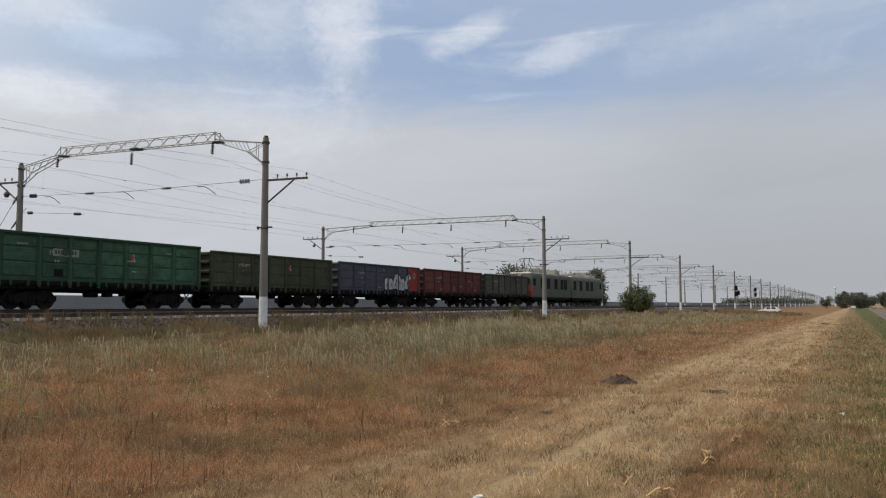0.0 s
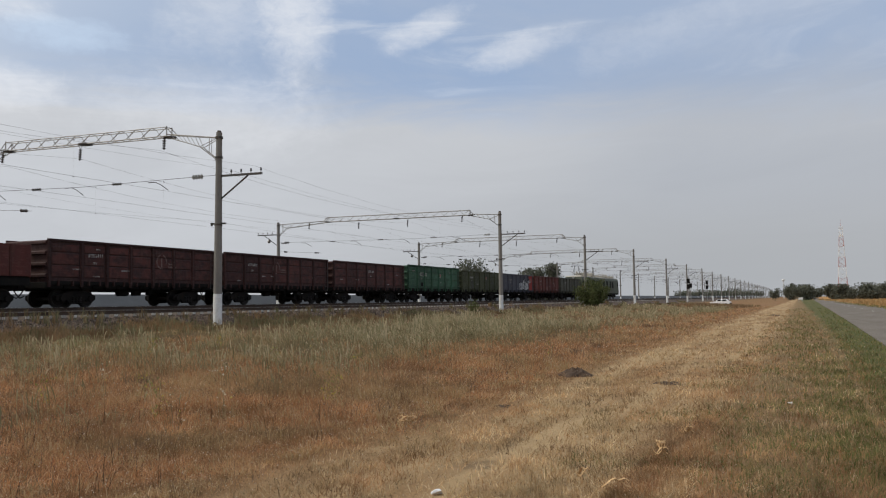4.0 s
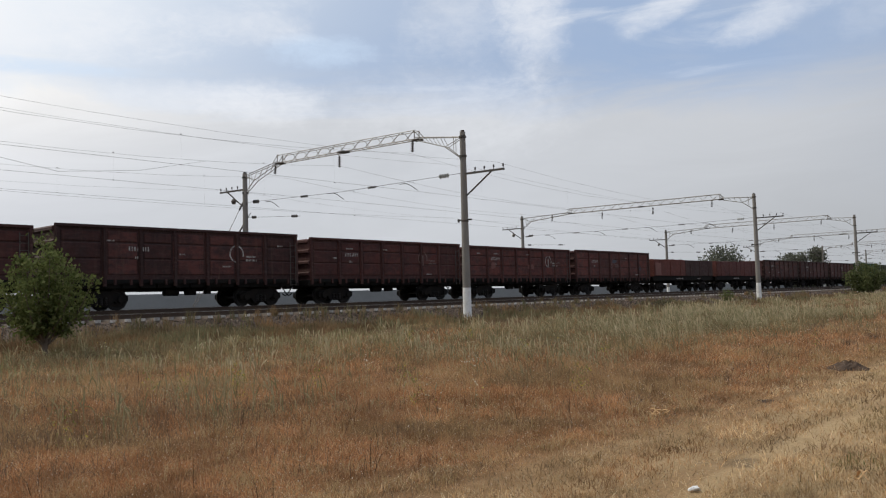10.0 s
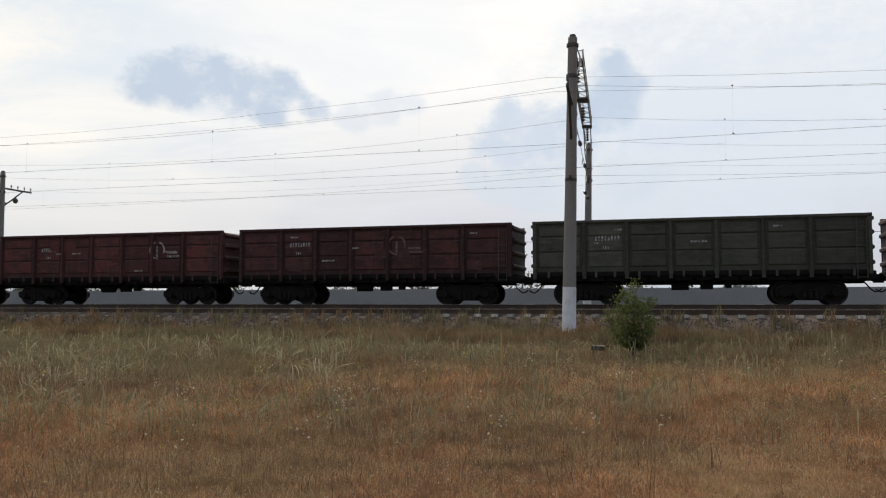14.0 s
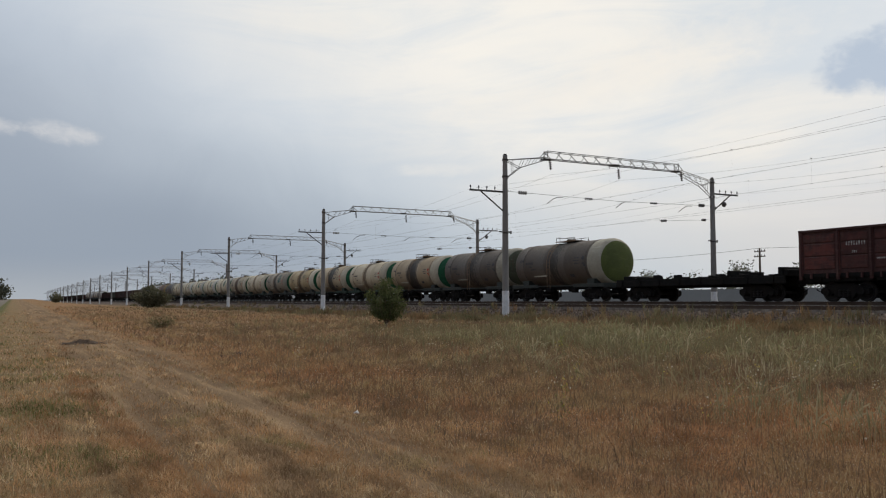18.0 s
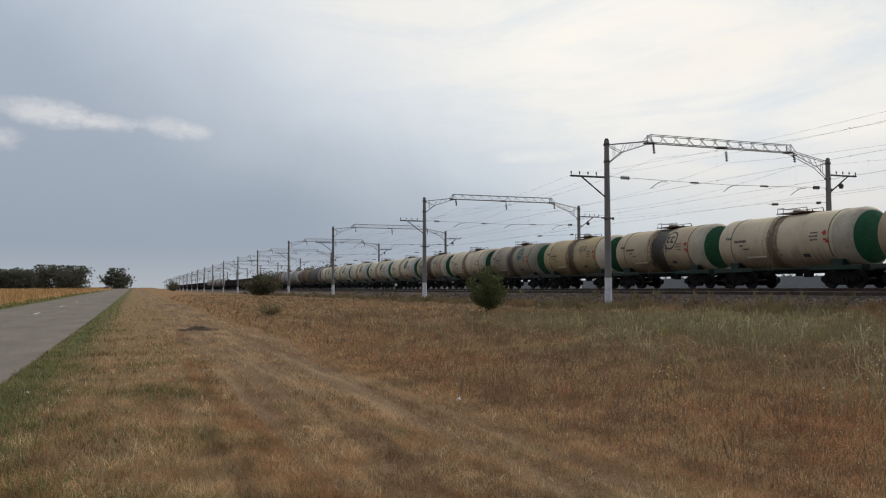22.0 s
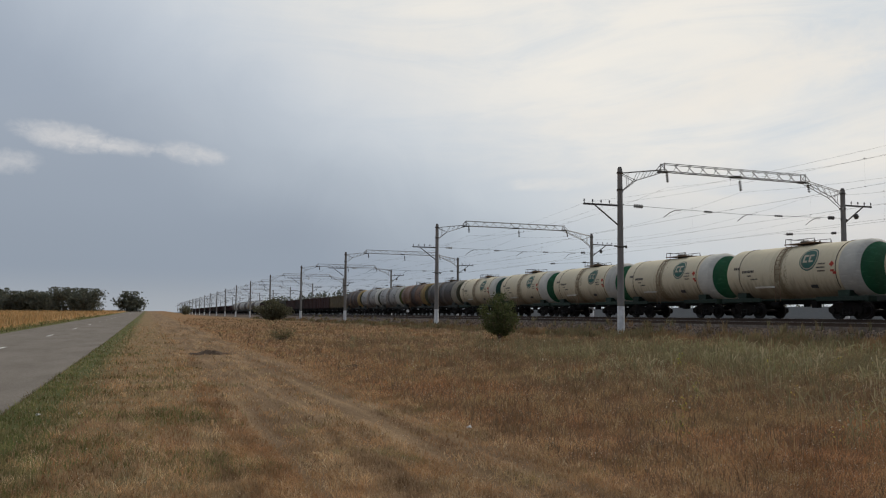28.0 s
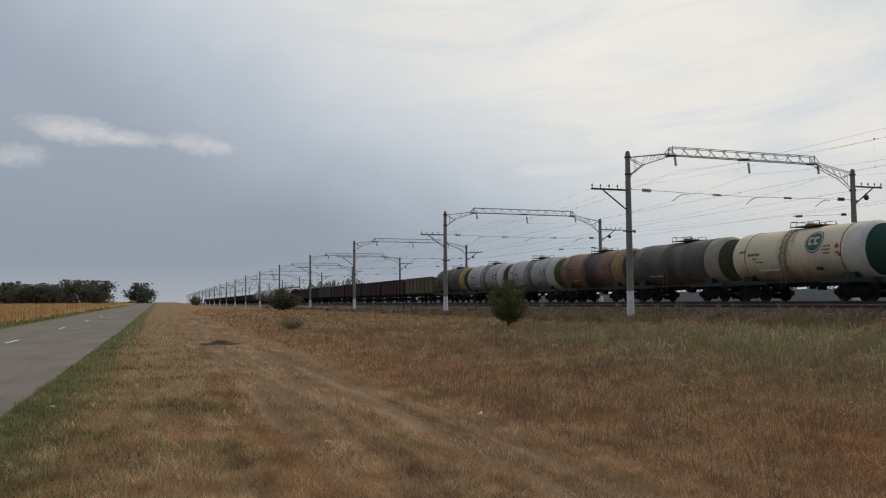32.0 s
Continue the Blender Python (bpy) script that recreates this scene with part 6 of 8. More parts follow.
def build_gondola(far=False):
    """A four-axle open wagon with pressed steel sides."""
    g = thing("gondola_wagon", "open-top steel freight wagon on two bogies", "freight wagon", "wagons of the train")
    for s in (-1, 1):
        if far:
            f = Form().box(-6.42, 6.42, -0.025, 0.025, 1.36, 3.40)
            for x in POSTS:
                f.box(x - 0.08, x + 0.08, -0.14, -0.026, 1.2, 3.42)
            part("side_wall", f, GOND_PAINT, g, at=pose(0, s * 1.42, 0, 0, 0, 0 if s < 0 else 180))
        else:
            for a, b in zip(POSTS, POSTS[1:]):
                key = "panel_%d" % round((b - a) * 100)
                me = bpy.data.meshes.get(key)
                if me is None:
                    me = gondola_panel(b - a - 0.02)
                    me.name = key
                part("side_panel", me, GOND_PAINT, g, at=pose((a + b) / 2, s * 1.42, 0, 0, 0, 0 if s < 0 else 180))
            post = bpy.data.meshes.get("gondola_post")
            if post is None:
                fp = Form()
                fp.add([(-0.10, -0.026, 1.30), (0.10, -0.026, 1.30), (0.055, -0.15, 1.18), (-0.055, -0.15, 1.18), (-0.10, -0.026, 3.40), (0.10, -0.026, 3.40), (0.055, -0.13, 3.36), (-0.055, -0.13, 3.36)],
                       [(0, 1, 2, 3), (4, 7, 6, 5), (3, 2, 6, 7), (0, 3, 7, 4), (1, 5, 6, 2), (0, 4, 5, 1)])
                post = fp.mesh("gondola_post", GOND_PAINT)
            for x in POSTS:
                part("side_post", post, GOND_PAINT, g, at=pose(x, s * 1.42, 0, 0, 0, 0 if s < 0 else 180))
        part("top_rail", Form().box(-6.52, 6.52, s * 1.46 - 0.09, s * 1.46 + 0.06, 3.38, 3.50, 0.02), GOND_PAINT, g)
        part("side_sill", Form().box(-6.45, 6.45, s * 1.40 - 0.05, s * 1.40 + 0.05, 1.18, 1.36), BLACK, g)
        lower = []
        for a, b in zip(POSTS, POSTS[1:]):
            m = (a + b) / 2
            lower += [(a + 0.10, 1.10), (a + 0.12, 0.98), (m - 0.05, 0.98), (m - 0.05, 1.12), (m + 0.05, 1.12), (m + 0.05, 0.98), (b - 0.12, 0.98), (b - 0.10, 1.10)]
        if not far:
            tabs = Form()
            for a, b in zip(POSTS, POSTS[1:]):
                for q in (0.0, 0.28, 0.72):
                    x = a + (b - a) * q
                    w = 0.075 if q == 0 else 0.045
                    tabs.box(x - w, x + w, s * 1.49 - 0.05, s * 1.49 + 0.04, 1.06 if q == 0 else 1.12, 1.37)
            tagged(part("hinge_strip", tabs, GOND_PAINT, g), kind="stuff")
        flaps = Form().prism(lower + [(6.4, 1.24), (-6.4, 1.24)], s * 1.30 - 0.03, s * 1.30 + 0.03)
        part("flap_skirt", flaps, BLACK, g)
    for s in (-1, 1):
        e = Form().box(s * 6.46 - 0.03, s * 6.46 + 0.03, -1.42, 1.42, 1.3, 3.40)
        for z in (1.62, 2.2, 2.78, 3.3):
            e.prism([(s * 6.49, z - 0.12), (s * 6.60, z - 0.05), (s * 6.60, z + 0.05), (s * 6.49, z + 0.12)], -1.40, 1.40)
        part("end_wall", e, GOND_PAINT, g)
        part("end_beam", Form().box(s * 6.5 - 0.12, s * 6.5 + 0.12, -1.45, 1.45, 0.98, 1.3, 0.02), BLACK, g)
    if not far:
        lad = Form()
        for yy in (-1.50,):
            for x in (5.95, 6.3):
                lad.cyl((x, yy - 0.08, 1.0), (x, yy - 0.08, 3.3), 0.018, n=5)
            for i in range(8):
                lad.cyl((5.95, yy - 0.08, 1.05 + i * 0.3), (6.3, yy - 0.08, 1.05 + i * 0.3), 0.014, n=4)
        part("ladder", lad, STEEL_DARK, g)
        part("air_cylinder", Form().cyl((-0.9, -0.55, 0.78), (-0.2, -0.55, 0.78), 0.19, n=12), BLACK, g, smooth=True)
        part("valve_box", Form().box(0.25, 0.75, -0.75, -0.4, 0.62, 0.95, 0.03), BLACK, g)
        part("brake_rod", Form().cyl((-3.0, -0.3, 0.85), (3.0, -0.3, 0.82), 0.03, n=5), BLACK, g)
        part("valve_box", Form().box(1.2, 1.45, -0.95, -0.6, 0.66, 1.0, 0.03), BLACK, g)
    part("floor", Form().box(-6.42, 6.42, -1.39, 1.39, 1.36, 1.42), BLACK, g)
    part("centre_sill", Form().box(-6.4, 6.4, -0.24, 0.24, 0.84, 1.30, 0.02).box(-6.4, -2.9, -1.2, 1.2, 0.96, 1.06).box(2.9, 6.4, -1.2, 1.2, 0.96, 1.06), BLACK, g)
    for x in (-4.33, 4.33):
        bogie(g, x, not far)
    couplers(g, 6.96)
    return g


def mark(g, kind):
    """Painted numbers and emblems on the side towards the camera."""
    y = -1.488
    f = Form()
    if kind.get("number", 1):
        x = kind.get("nx", -3.9)
        bars(f, x, x + 1.05, 2.64, 2.84, y, 8, 0.5)
        bars(f, x + 0.3, x + 0.6, 2.28, 2.4, y, 3)
        tagged(part("painted_number", f, MARK, g, "faded white painted number"), kind="stuff")
    if kind.get("logo"):
        f = Form()
        x = kind.get("lx", 3.3)
        ring(f, x, 2.62, 0.36, 0.44, y, n=14, a0=1.85, a1=4.9)
        ring(f, x, 2.62, 0.36, 0.44, y, n=10, a0=-0.35, a1=1.3)
        f.box(x - 0.05, x + 0.05, y, y + 0.006, 2.3, 2.82)
        bars(f, x + 0.55, x + 1.15, 2.44, 2.54, y, 7, 0.2)
        bars(f, x + 0.55, x + 1.25, 2.26, 2.36, y, 8, 0.2)
        part("painted_emblem", f, MARK if kind.get("seed") in (10, 12, 14, 15, 19, 21, 22) else MARK_FAINT, g, "faded round emblem")
    f = Form()
    r = random.Random(kind.get("seed", 1))
    for i in range(4):
        x = r.uniform(-5.9, 5.2)
        z = r.choice((1.6, 1.95, 2.5, 3.05))
        bars(f, x, x + r.uniform(0.25, 0.7), z, z + 0.07, y, r.randint(3, 7), 0.2)
    tagged(part("small_lettering", f, MARK, g), kind="stuff")
    if kind.get("patch"):
        for i in range(kind["patch"]):
            f = Form()
            x = r.uniform(-5.8, 4.8)
            z, h = r.choice((1.5, 2.05, 2.65)), r.uniform(0.22, 0.5)
            w, slant = r.uniform(0.45, 0.9), r.uniform(-0.08, 0.08)
            rim = [(x, z), (x + w * 0.5, z - slant * 0.6), (x + w, z + slant), (x + w + slant * 0.5, z + h * 0.6), (x + w * 0.9, z + h), (x + w * 0.35, z + h + slant * 0.5), (x + slant, z + h * 0.9)]
            f.prism(rim, y - 0.004, y)
            part("repainted_patch", f, kind["patch_paint"], g, "lighter repainted patch")


def recolour(ob, old, fresh):
    """The same meshes in another paint."""
    for o in ob.children_recursive:
        if o.type == "MESH" and o.data.materials and o.data.materials[0] == old:
            o.material_slots[0].link = "OBJECT"
            o.material_slots[0].material = fresh


PAINTS = {
    "brown": paint("brown_red_paint", (0.064, 0.023, 0.020), dust=(0.13, 0.08, 0.07), rub=(0.125, 0.036, 0.028)),
    "darkbrown": paint("dark_brown_paint", (0.045, 0.018, 0.016), dust=(0.075, 0.045, 0.038), rub=(0.098, 0.033, 0.027)),
    "red": paint("red_oxide_paint", (0.090, 0.025, 0.020), dust=(0.14, 0.07, 0.06), rub=(0.16, 0.04, 0.03)),
    "orange": paint("orange_red_paint", (0.108, 0.028, 0.020), worn=(0.14, 0.05, 0.04)),
    "green": paint("bright_green_paint", (0.036, 0.088, 0.049), worn=(0.03, 0.05, 0.035), dust=(0.10, 0.14, 0.10), wear=0.5, rub=(0.06, 0.135, 0.08)),
    "bluegreen": paint("blue_green_paint", (0.044, 0.070, 0.049), worn=(0.05, 0.065, 0.05), dust=(0.115, 0.13, 0.105), rub=(0.077, 0.108, 0.080)),
    "olive": paint("olive_green_paint", (0.054, 0.060, 0.029), worn=(0.06, 0.055, 0.035), dust=(0.13, 0.12, 0.09)),
    "darkolive": paint("dark_olive_paint", (0.060, 0.060, 0.043), worn=(0.04, 0.036, 0.03), dust=(0.10, 0.095, 0.08), rub=(0.085, 0.083, 0.062)),
    "grey": paint("slate_grey_paint", (0.068, 0.068, 0.084), worn=(0.05, 0.05, 0.055), dust=(0.13, 0.13, 0.14)),
    "black": paint("sooty_black_paint", (0.036, 0.022, 0.020), worn=(0.055, 0.025, 0.02), dust=(0.055, 0.04, 0.036), rub=(0.145, 0.042, 0.03)),
    "vermilion": paint("vermilion_paint", (0.336, 0.036, 0.028), worn=(0.22, 0.05, 0.04), wear=0.35),
    "pinkish": paint("faded_pink_paint", (0.17, 0.075, 0.062), worn=(0.17, 0.07, 0.06)),
    "ochre": paint("ochre_paint", (0.17, 0.13, 0.07), worn=(0.09, 0.06, 0.04), dust=(0.15, 0.13, 0.10)),
}
LABELS = {"brown": "brown-red", "darkbrown": "dark brown", "red": "rust-red", "orange": "orange-red", "green": "bright green", "bluegreen": "blue-green",
          "olive": "olive green", "darkolive": "dark olive", "grey": "slate-grey", "black": "sooty black", "ochre": "ochre and green"}


def add_gondola(proto, colour, at, **kind):
    g = copy_thing(proto, pose(0, TRAIN_Y, TRAIN_Z))
    recolour(g, GOND_PAINT, PAINTS[colour])
    tall = kind.pop("tall", 0.0)
    if tall:
        k = (2.14 + tall) / 2.14
        for o in g.children:
            if o.name.split(".")[0] in ("side_panel", "side_post", "end_wall", "top_rail"):
                o.location.z = 1.36 * (1 - k)
                o.scale.z = k
    extra = kind.pop("label", "open-top freight wagon with faded white markings")
    tagged(g, LABELS[colour] + " " + extra)
    if kind:
        if kind.get("patch"):
            kind["patch_paint"] = PAINTS[kind.pop("patch_colour", "pinkish")]
        mark(g, kind)
    if colour == "olive":
        for x, sx in ((-5.4, 1), (5.4, -1)):
            f = Form().prism([(x - sx * 0.85, 3.2), (x - sx * 0.70, 3.25), (x + sx * 0.95, 1.55), (x + sx * 0.80, 1.48)], -1.50, -1.455)
            part("diagonal_brace", f, PAINTS[colour], g)
    if colour == "green":
        part("dark_patch", Form().box(-3.55, -3.0, -1.489, -1.484, 1.6, 1.95), BLACK, g, "black painted square")
        f = Form().box(-3.6, -2.1, -1.489, -1.484, 2.58, 2.95)
        part("number_board", f, BOARD, g, "dirty white number board")
        f = Form()
        bars(f, -3.5, -2.2, 2.68, 2.86, -1.496, 8, 0.4)
        tagged(part("painted_number", f, MARK_DARK, g), kind="stuff")
    if colour in ("green", "olive"):
        part("pennant", Form().prism([(1.26, 2.56), (1.40, 2.56), (1.36, 2.86), (1.26, 2.82)], -1.492, -1.486), MARK_RED, g, "small red and white pennant mark")
        part("pennant_edge", Form().prism([(1.44, 2.5), (1.52, 2.5), (1.48, 2.94), (1.38, 2.92)], -1.492, -1.486), MARK, g)
    MOVING.append((g, at))
    return g


def graffiti(g):
    """A red end panel and a big grey-white scrawl of rounded letters on the slate wagon."""
    f = Form().box(4.36, 6.36, -1.492, -1.455, 1.40, 3.36)
    part("red_panel", f, PAINTS["vermilion"], g, "vermilion painted end bay")
    f = Form()
    ring(f, 5.5, 2.72, 0.16, 0.27, -1.502, 16)
    f.box(4.75, 5.0, -1.50, -1.494, 2.45, 2.62)
    part("painted_emblem", f, MARK, g)
    r = random.Random(4)
    for i in range(6):
        x = 0.75 + i * 0.68
        lean, top, low = r.uniform(-0.25, 0.3), r.uniform(2.4, 2.95), r.uniform(1.40, 1.6)
        o = [(x - 0.36, low), (x + 0.30, low), (x + 0.40, low + 0.5), (x + 0.2, (low + top) / 2), (x + 0.46 + lean, top - 0.3), (x + 0.2 + lean, top), (x - 0.26 + lean, top - 0.12), (x - 0.38, 2.05)]
        c = Vector((sum(p[0] for p in o) / 8, sum(p[1] for p in o) / 8))
        grown = [tuple(c + (Vector(p) - c) * 1.2) for p in o]
        part("scrawl_outline", Form().prism(grown, -1.506 - i * 0.004, -1.500 - i * 0.004), BLACK, g, "black outline of a painted letter")
        part("scrawl_letter", Form().prism(o, -1.510 - i * 0.004, -1.507 - i * 0.004), SCRAWL, g, "pale grey painted letter")
        cut = Form()
        cut.prism([(x - 0.1, low + 0.2), (x + 0.02, low + 0.2), (x + 0.12 + lean * 0.6, top - 0.45), (x + 0.02 + lean * 0.6, top - 0.45)], -1.514 - i * 0.004, -1.511 - i * 0.004)
        part("scrawl_stroke", cut, BLACK, g)


SCRAWL = material("pale_spray_paint", (0.46, 0.46, 0.46), 0.8, second=(0.3, 0.3, 0.31), scale=1.6, grain=10)


def build_dump_car(left, right):
    """A heavy tipper wagon, its box heaped with ore, one half in another paint."""
    g = thing("dump_wagon", "tipper wagon heaped with reddish ore", "freight wagon", "wagons of the train")
    for s in (-1, 1):
        for x0, x1, mat in ((-6.85, -0.02, left), (0.02, 6.85, right)):
            board = part("side_board", Form().box(x0, x1, s * 1.5 - 0.04, s * 1.5 + 0.04, 1.55, 3.10, 0.015), mat, g)
            for i in range(3):
                x = x0 + (x1 - x0) * (i + 0.5) / 3
                part("rib", Form().box(x - 0.05, x + 0.05, s * 1.55 - 0.02, s * 1.55 + 0.02, 1.55, 3.08), mat, board)
        part("long_sill", Form().box(-6.9, 6.9, s * 1.38 - 0.08, s * 1.38 + 0.08, 1.08, 1.50, 0.02), BLACK, g)
        part("end_board", Form().box(s * 6.88 - 0.05, s * 6.88 + 0.05, -1.5, 1.5, 1.5, 3.12, 0.02), left if s < 0 else right, g)
    f = Form()
    bars(f, -2.0, -0.4, 1.22, 1.34, -1.475, 10)
    bars(f, 3.0, 3.9, 1.2, 1.32, -1.475, 7)
    part("painted_number", f, MARK, g, "faded white painted number")
    nx, ny = 40, 8
    v, fa = [], []
    for i in range(nx + 1):
        for j in range(ny + 1):
            x, y = -6.75 + 13.5 * i / nx, -1.44 + 2.88 * j / ny
            edge = min(1.0, 3.0 * min(j, ny - j) / ny, 3.0 * min(i, nx - i) / nx)
            z = 2.96 + edge * (0.22 + 0.24 * noise.noise(Vector((x * 0.55, y, 3.0))) + 0.14 * noise.noise(Vector((x * 2.2, y * 2, 5.0))))
            v.append((x, y, z))
    for i in range(nx):
        for j in range(ny):
            a = i * (ny + 1) + j
            fa.append((a, a + 1, a + ny + 2, a + ny + 1))
    part("ore_load", Form().add(v, fa), ORE, g, "heaped reddish ore", smooth=True)
    part("floor", Form().box(-6.85, 6.85, -1.45, 1.45, 1.46, 1.56), BLACK, g)
    part("centre_sill", Form().box(-6.9, 6.9, -0.3, 0.3, 0.85, 1.46, 0.02), BLACK, g)
    for x in (-1.6, 1.2):
        part("air_cylinder", Form().cyl((x, -0.9, 0.82), (x + 1.0, -0.9, 0.82), 0.2, n=12), BLACK, g, smooth=True)
    part("valve_box", Form().box(-0.4, 0.2, -1.1, -0.7, 0.55, 1.05, 0.03), BLACK, g)
    for x in (-5.0, 5.0):
        bogie(g, x)
    couplers(g, 7.45)
    return g


def build_flat():
    """A flat wagon with bare deck planks, low stakes and scraps left on it."""
    g = thing("flat_wagon", "dark flat wagon with scraps of timber on deck", "flat wagon", "wagons of the train")
    for s in (-1, 1):
        part("side_sill", Form().box(-6.6, 6.6, s * 1.36 - 0.07, s * 1.36 + 0.07, 0.92, 1.30, 0.02), BLACK, g)
        for i in range(8):
            x = -6.0 + i * 1.7
            part("stake_pocket", Form().box(x - 0.08, x + 0.08, s * 1.46 - 0.05, s * 1.46 + 0.05, 1.0, 1.34), BLACK, g)
    me = Form().box(-0.145, 0.145, -1.4, 1.4, 1.30, 1.36, 0.008).mesh("deck_plank", BLACK)
    for i in range(42):
        part("deck_plank", me, BLACK, g, at=pose(-6.45 + i * 0.315, 0, random.uniform(0, 0.012)))
    part("centre_sill", Form().box(-6.6, 6.6, -0.25, 0.25, 0.8, 1.28, 0.02), BLACK, g)
    r = random.Random(8)
    scrap = Form()
    for i in range(16):
        x, y = r.uniform(-5.8, 5.8), r.uniform(-1.2, 1.0)
        scrap.box(x - r.uniform(0.1, 0.5), x + r.uniform(0.1, 0.5), y - 0.1, y + 0.1, 1.37, 1.37 + r.uniform(0.06, 0.26), 0.01)
    for x, z, w in ((5.9, 0.42, 0.16), (6.25, 0.3, 0.1), (-6.2, 0.24, 0.3), (-5.3, 0.16, 0.4), (2.4, 0.34, 0.12)):
        scrap.box(x - w, x + w, -0.9, 0.8, 1.37, 1.37 + z, 0.04)
    for i in range(9):
        x, y, a = r.uniform(-5.5, 5.5), r.uniform(-1.1, 1.0), r.uniform(-0.9, 0.9)
        scrap.cyl((x - a, y - 0.3, 1.40), (x + a, y + 0.3, 1.46 + r.uniform(0, 0.25)), 0.045, n=6)
    part("timber_scraps", scrap, BLACK, g)
    for x in (-4.65, 4.65):
        bogie(g, x)
    couplers(g, 7.1)
    return g


TANK_PAINT = tank_paint("tank_paint", (0.5, 0.46, 0.36))
CAP_PAINT = paint("tank_cap_paint", (0.014, 0.088, 0.040), worn=(0.02, 0.06, 0.03), dust=(0.035, 0.055, 0.036), wear=0.5)
BAND_PAINT = paint("tank_band_paint", (0.34, 0.31, 0.24), worn=(0.25, 0.2, 0.15), wear=0.4)
SILL_PAINT = paint("tank_frame_paint", (0.032, 0.036, 0.03), worn=(0.03, 0.025, 0.02))
TR, TC = 1.58, 2.70     # radius of the tank and height of its middle


LADDER_RUST = material("rusty_ladder", (0.23, 0.15, 0.09), 0.85, second=(0.11, 0.065, 0.04), scale=3.0, grain=30)


def build_tank(far=False):
    """A four-axle oil tank wagon: barrel with dished ends, ladders, hatch platform, frame."""
    g = thing("tank_wagon", "oil tank wagon with a rounded barrel on two bogies", "tank wagon", "wagons of the train")
    n = 26 if far else 40
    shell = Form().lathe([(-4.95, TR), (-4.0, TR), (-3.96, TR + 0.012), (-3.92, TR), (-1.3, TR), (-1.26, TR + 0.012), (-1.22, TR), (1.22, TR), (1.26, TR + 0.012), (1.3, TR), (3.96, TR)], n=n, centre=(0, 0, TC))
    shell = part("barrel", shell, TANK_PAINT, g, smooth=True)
    band = Form().lathe([(3.965, TR + 0.006), (4.0, TR + 0.014), (4.90, TR + 0.014), (4.95, TR + 0.004), (5.05, TR * 0.985), (5.16, TR * 0.935), (5.22, TR * 0.89)], n=n, centre=(0, 0, TC))
    part("front_band", band, BAND_PAINT, g, "pale painted band", smooth=True)
    dish = [(0.0, TR), (0.10, TR * 0.985), (0.22, TR * 0.93), (0.33, TR * 0.82), (0.42, TR * 0.64), (0.48, TR * 0.42), (0.51, TR * 0.2), (0.52, 0.02)]
    part("front_cap", Form().lathe([(5.215, TR * 0.885), (5.28, TR * 0.82), (5.36, TR * 0.64), (5.42, TR * 0.42), (5.45, TR * 0.2), (5.46, 0.02)], n=n, centre=(0, 0, TC)), CAP_PAINT, g, "dark green dished end", smooth=True)
    part("rear_cap", Form().lathe([(-4.95 - s, r) for s, r in dish], n=n, centre=(0, 0, TC)), TANK_PAINT, g, smooth=True)
    # walkway, hatch and handrail on top
    top = TC + TR
    plat = Form().box(-0.98, 1.38, -0.62, 0.62, top + 0.06, top + 0.085)
    plat.box(-1.0, 1.4, -0.65, -0.62, top + 0.04, top + 0.10).box(-1.0, 1.4, 0.62, 0.65, top + 0.04, top + 0.10)
    part("hatch_platform", plat, LADDER_RUST, g, "rusty slatted hatch platform")
    part("hatch", Form().cyl((0.1, 0, top - 0.05), (0.1, 0, top + 0.18), 0.34, n=16).cyl((0.1, 0, top + 0.18), (0.1, 0, top + 0.24), 0.37, 0.28, 16), STEEL_DARK, g, "dark round filling hatch", smooth=True)
    rail = Form()
    for y in (-0.6, 0.6):
        for x in (-0.95, -0.5):
            rail.cyl((x, y, top), (x, y, top + 0.38), 0.018, n=5)
        rail.cyl((-0.95, y, top + 0.38), (-0.5, y, top + 0.38), 0.018, n=5)
        rail.tube([(-0.5, y, top + 0.38), (-0.3, y, top + 0.30), (1.3, y, top + 0.30), (1.38, y, top + 0.06)], 0.018, 5)
        rail.cyl((0.5, y, top - 0.12), (0.5, y, top + 0.30), 0.018, n=5)
        rail.cyl((1.3, y, top - 0.12), (1.3, y, top + 0.30), 0.018, n=5)
    rail.cyl((-0.95, -0.6, top + 0.38), (-0.95, 0.6, top + 0.38), 0.018, n=5)
    for x in (0.6, 0.9):
        rail.cyl((x, 0.2, top), (x, 0.2, top + 0.18), 0.05, n=8)
    part("handrail", rail, STEEL_DARK, g)
    if not far:
        for s in (-1, 1):
            lad = Form()
            for x in (-0.72, -0.34):
                pts = [(x, s * 1.62, 1.0)] + [(x, s * (TR + 0.1) * math.cos(a), TC + (TR + 0.1) * math.sin(a)) for a in [radians(v) for v in (-10, 10, 30, 50, 65)]]
                lad.tube(pts, 0.02, 5)
            for i in range(9):
                a = radians(-14 + i * 9.5)
                lad.cyl((-0.72, s * (TR + 0.1) * math.cos(a), TC + (TR + 0.1) * math.sin(a)), (-0.34, s * (TR + 0.1) * math.cos(a), TC + (TR + 0.1) * math.sin(a)), 0.016, n=4)
            part("ladder", lad, LADDER_RUST, g, "rusty bent ladder")
            for x in (-3.9, 3.75):
                straps = Form().tube([(x, s * (TR + 0.012) * math.cos(radians(v)), TC + (TR + 0.012) * math.sin(radians(v))) for v in range(-40, 91, 13)], 0.022, 4)
                part("barrel_strap", straps, STEEL_DARK, g)
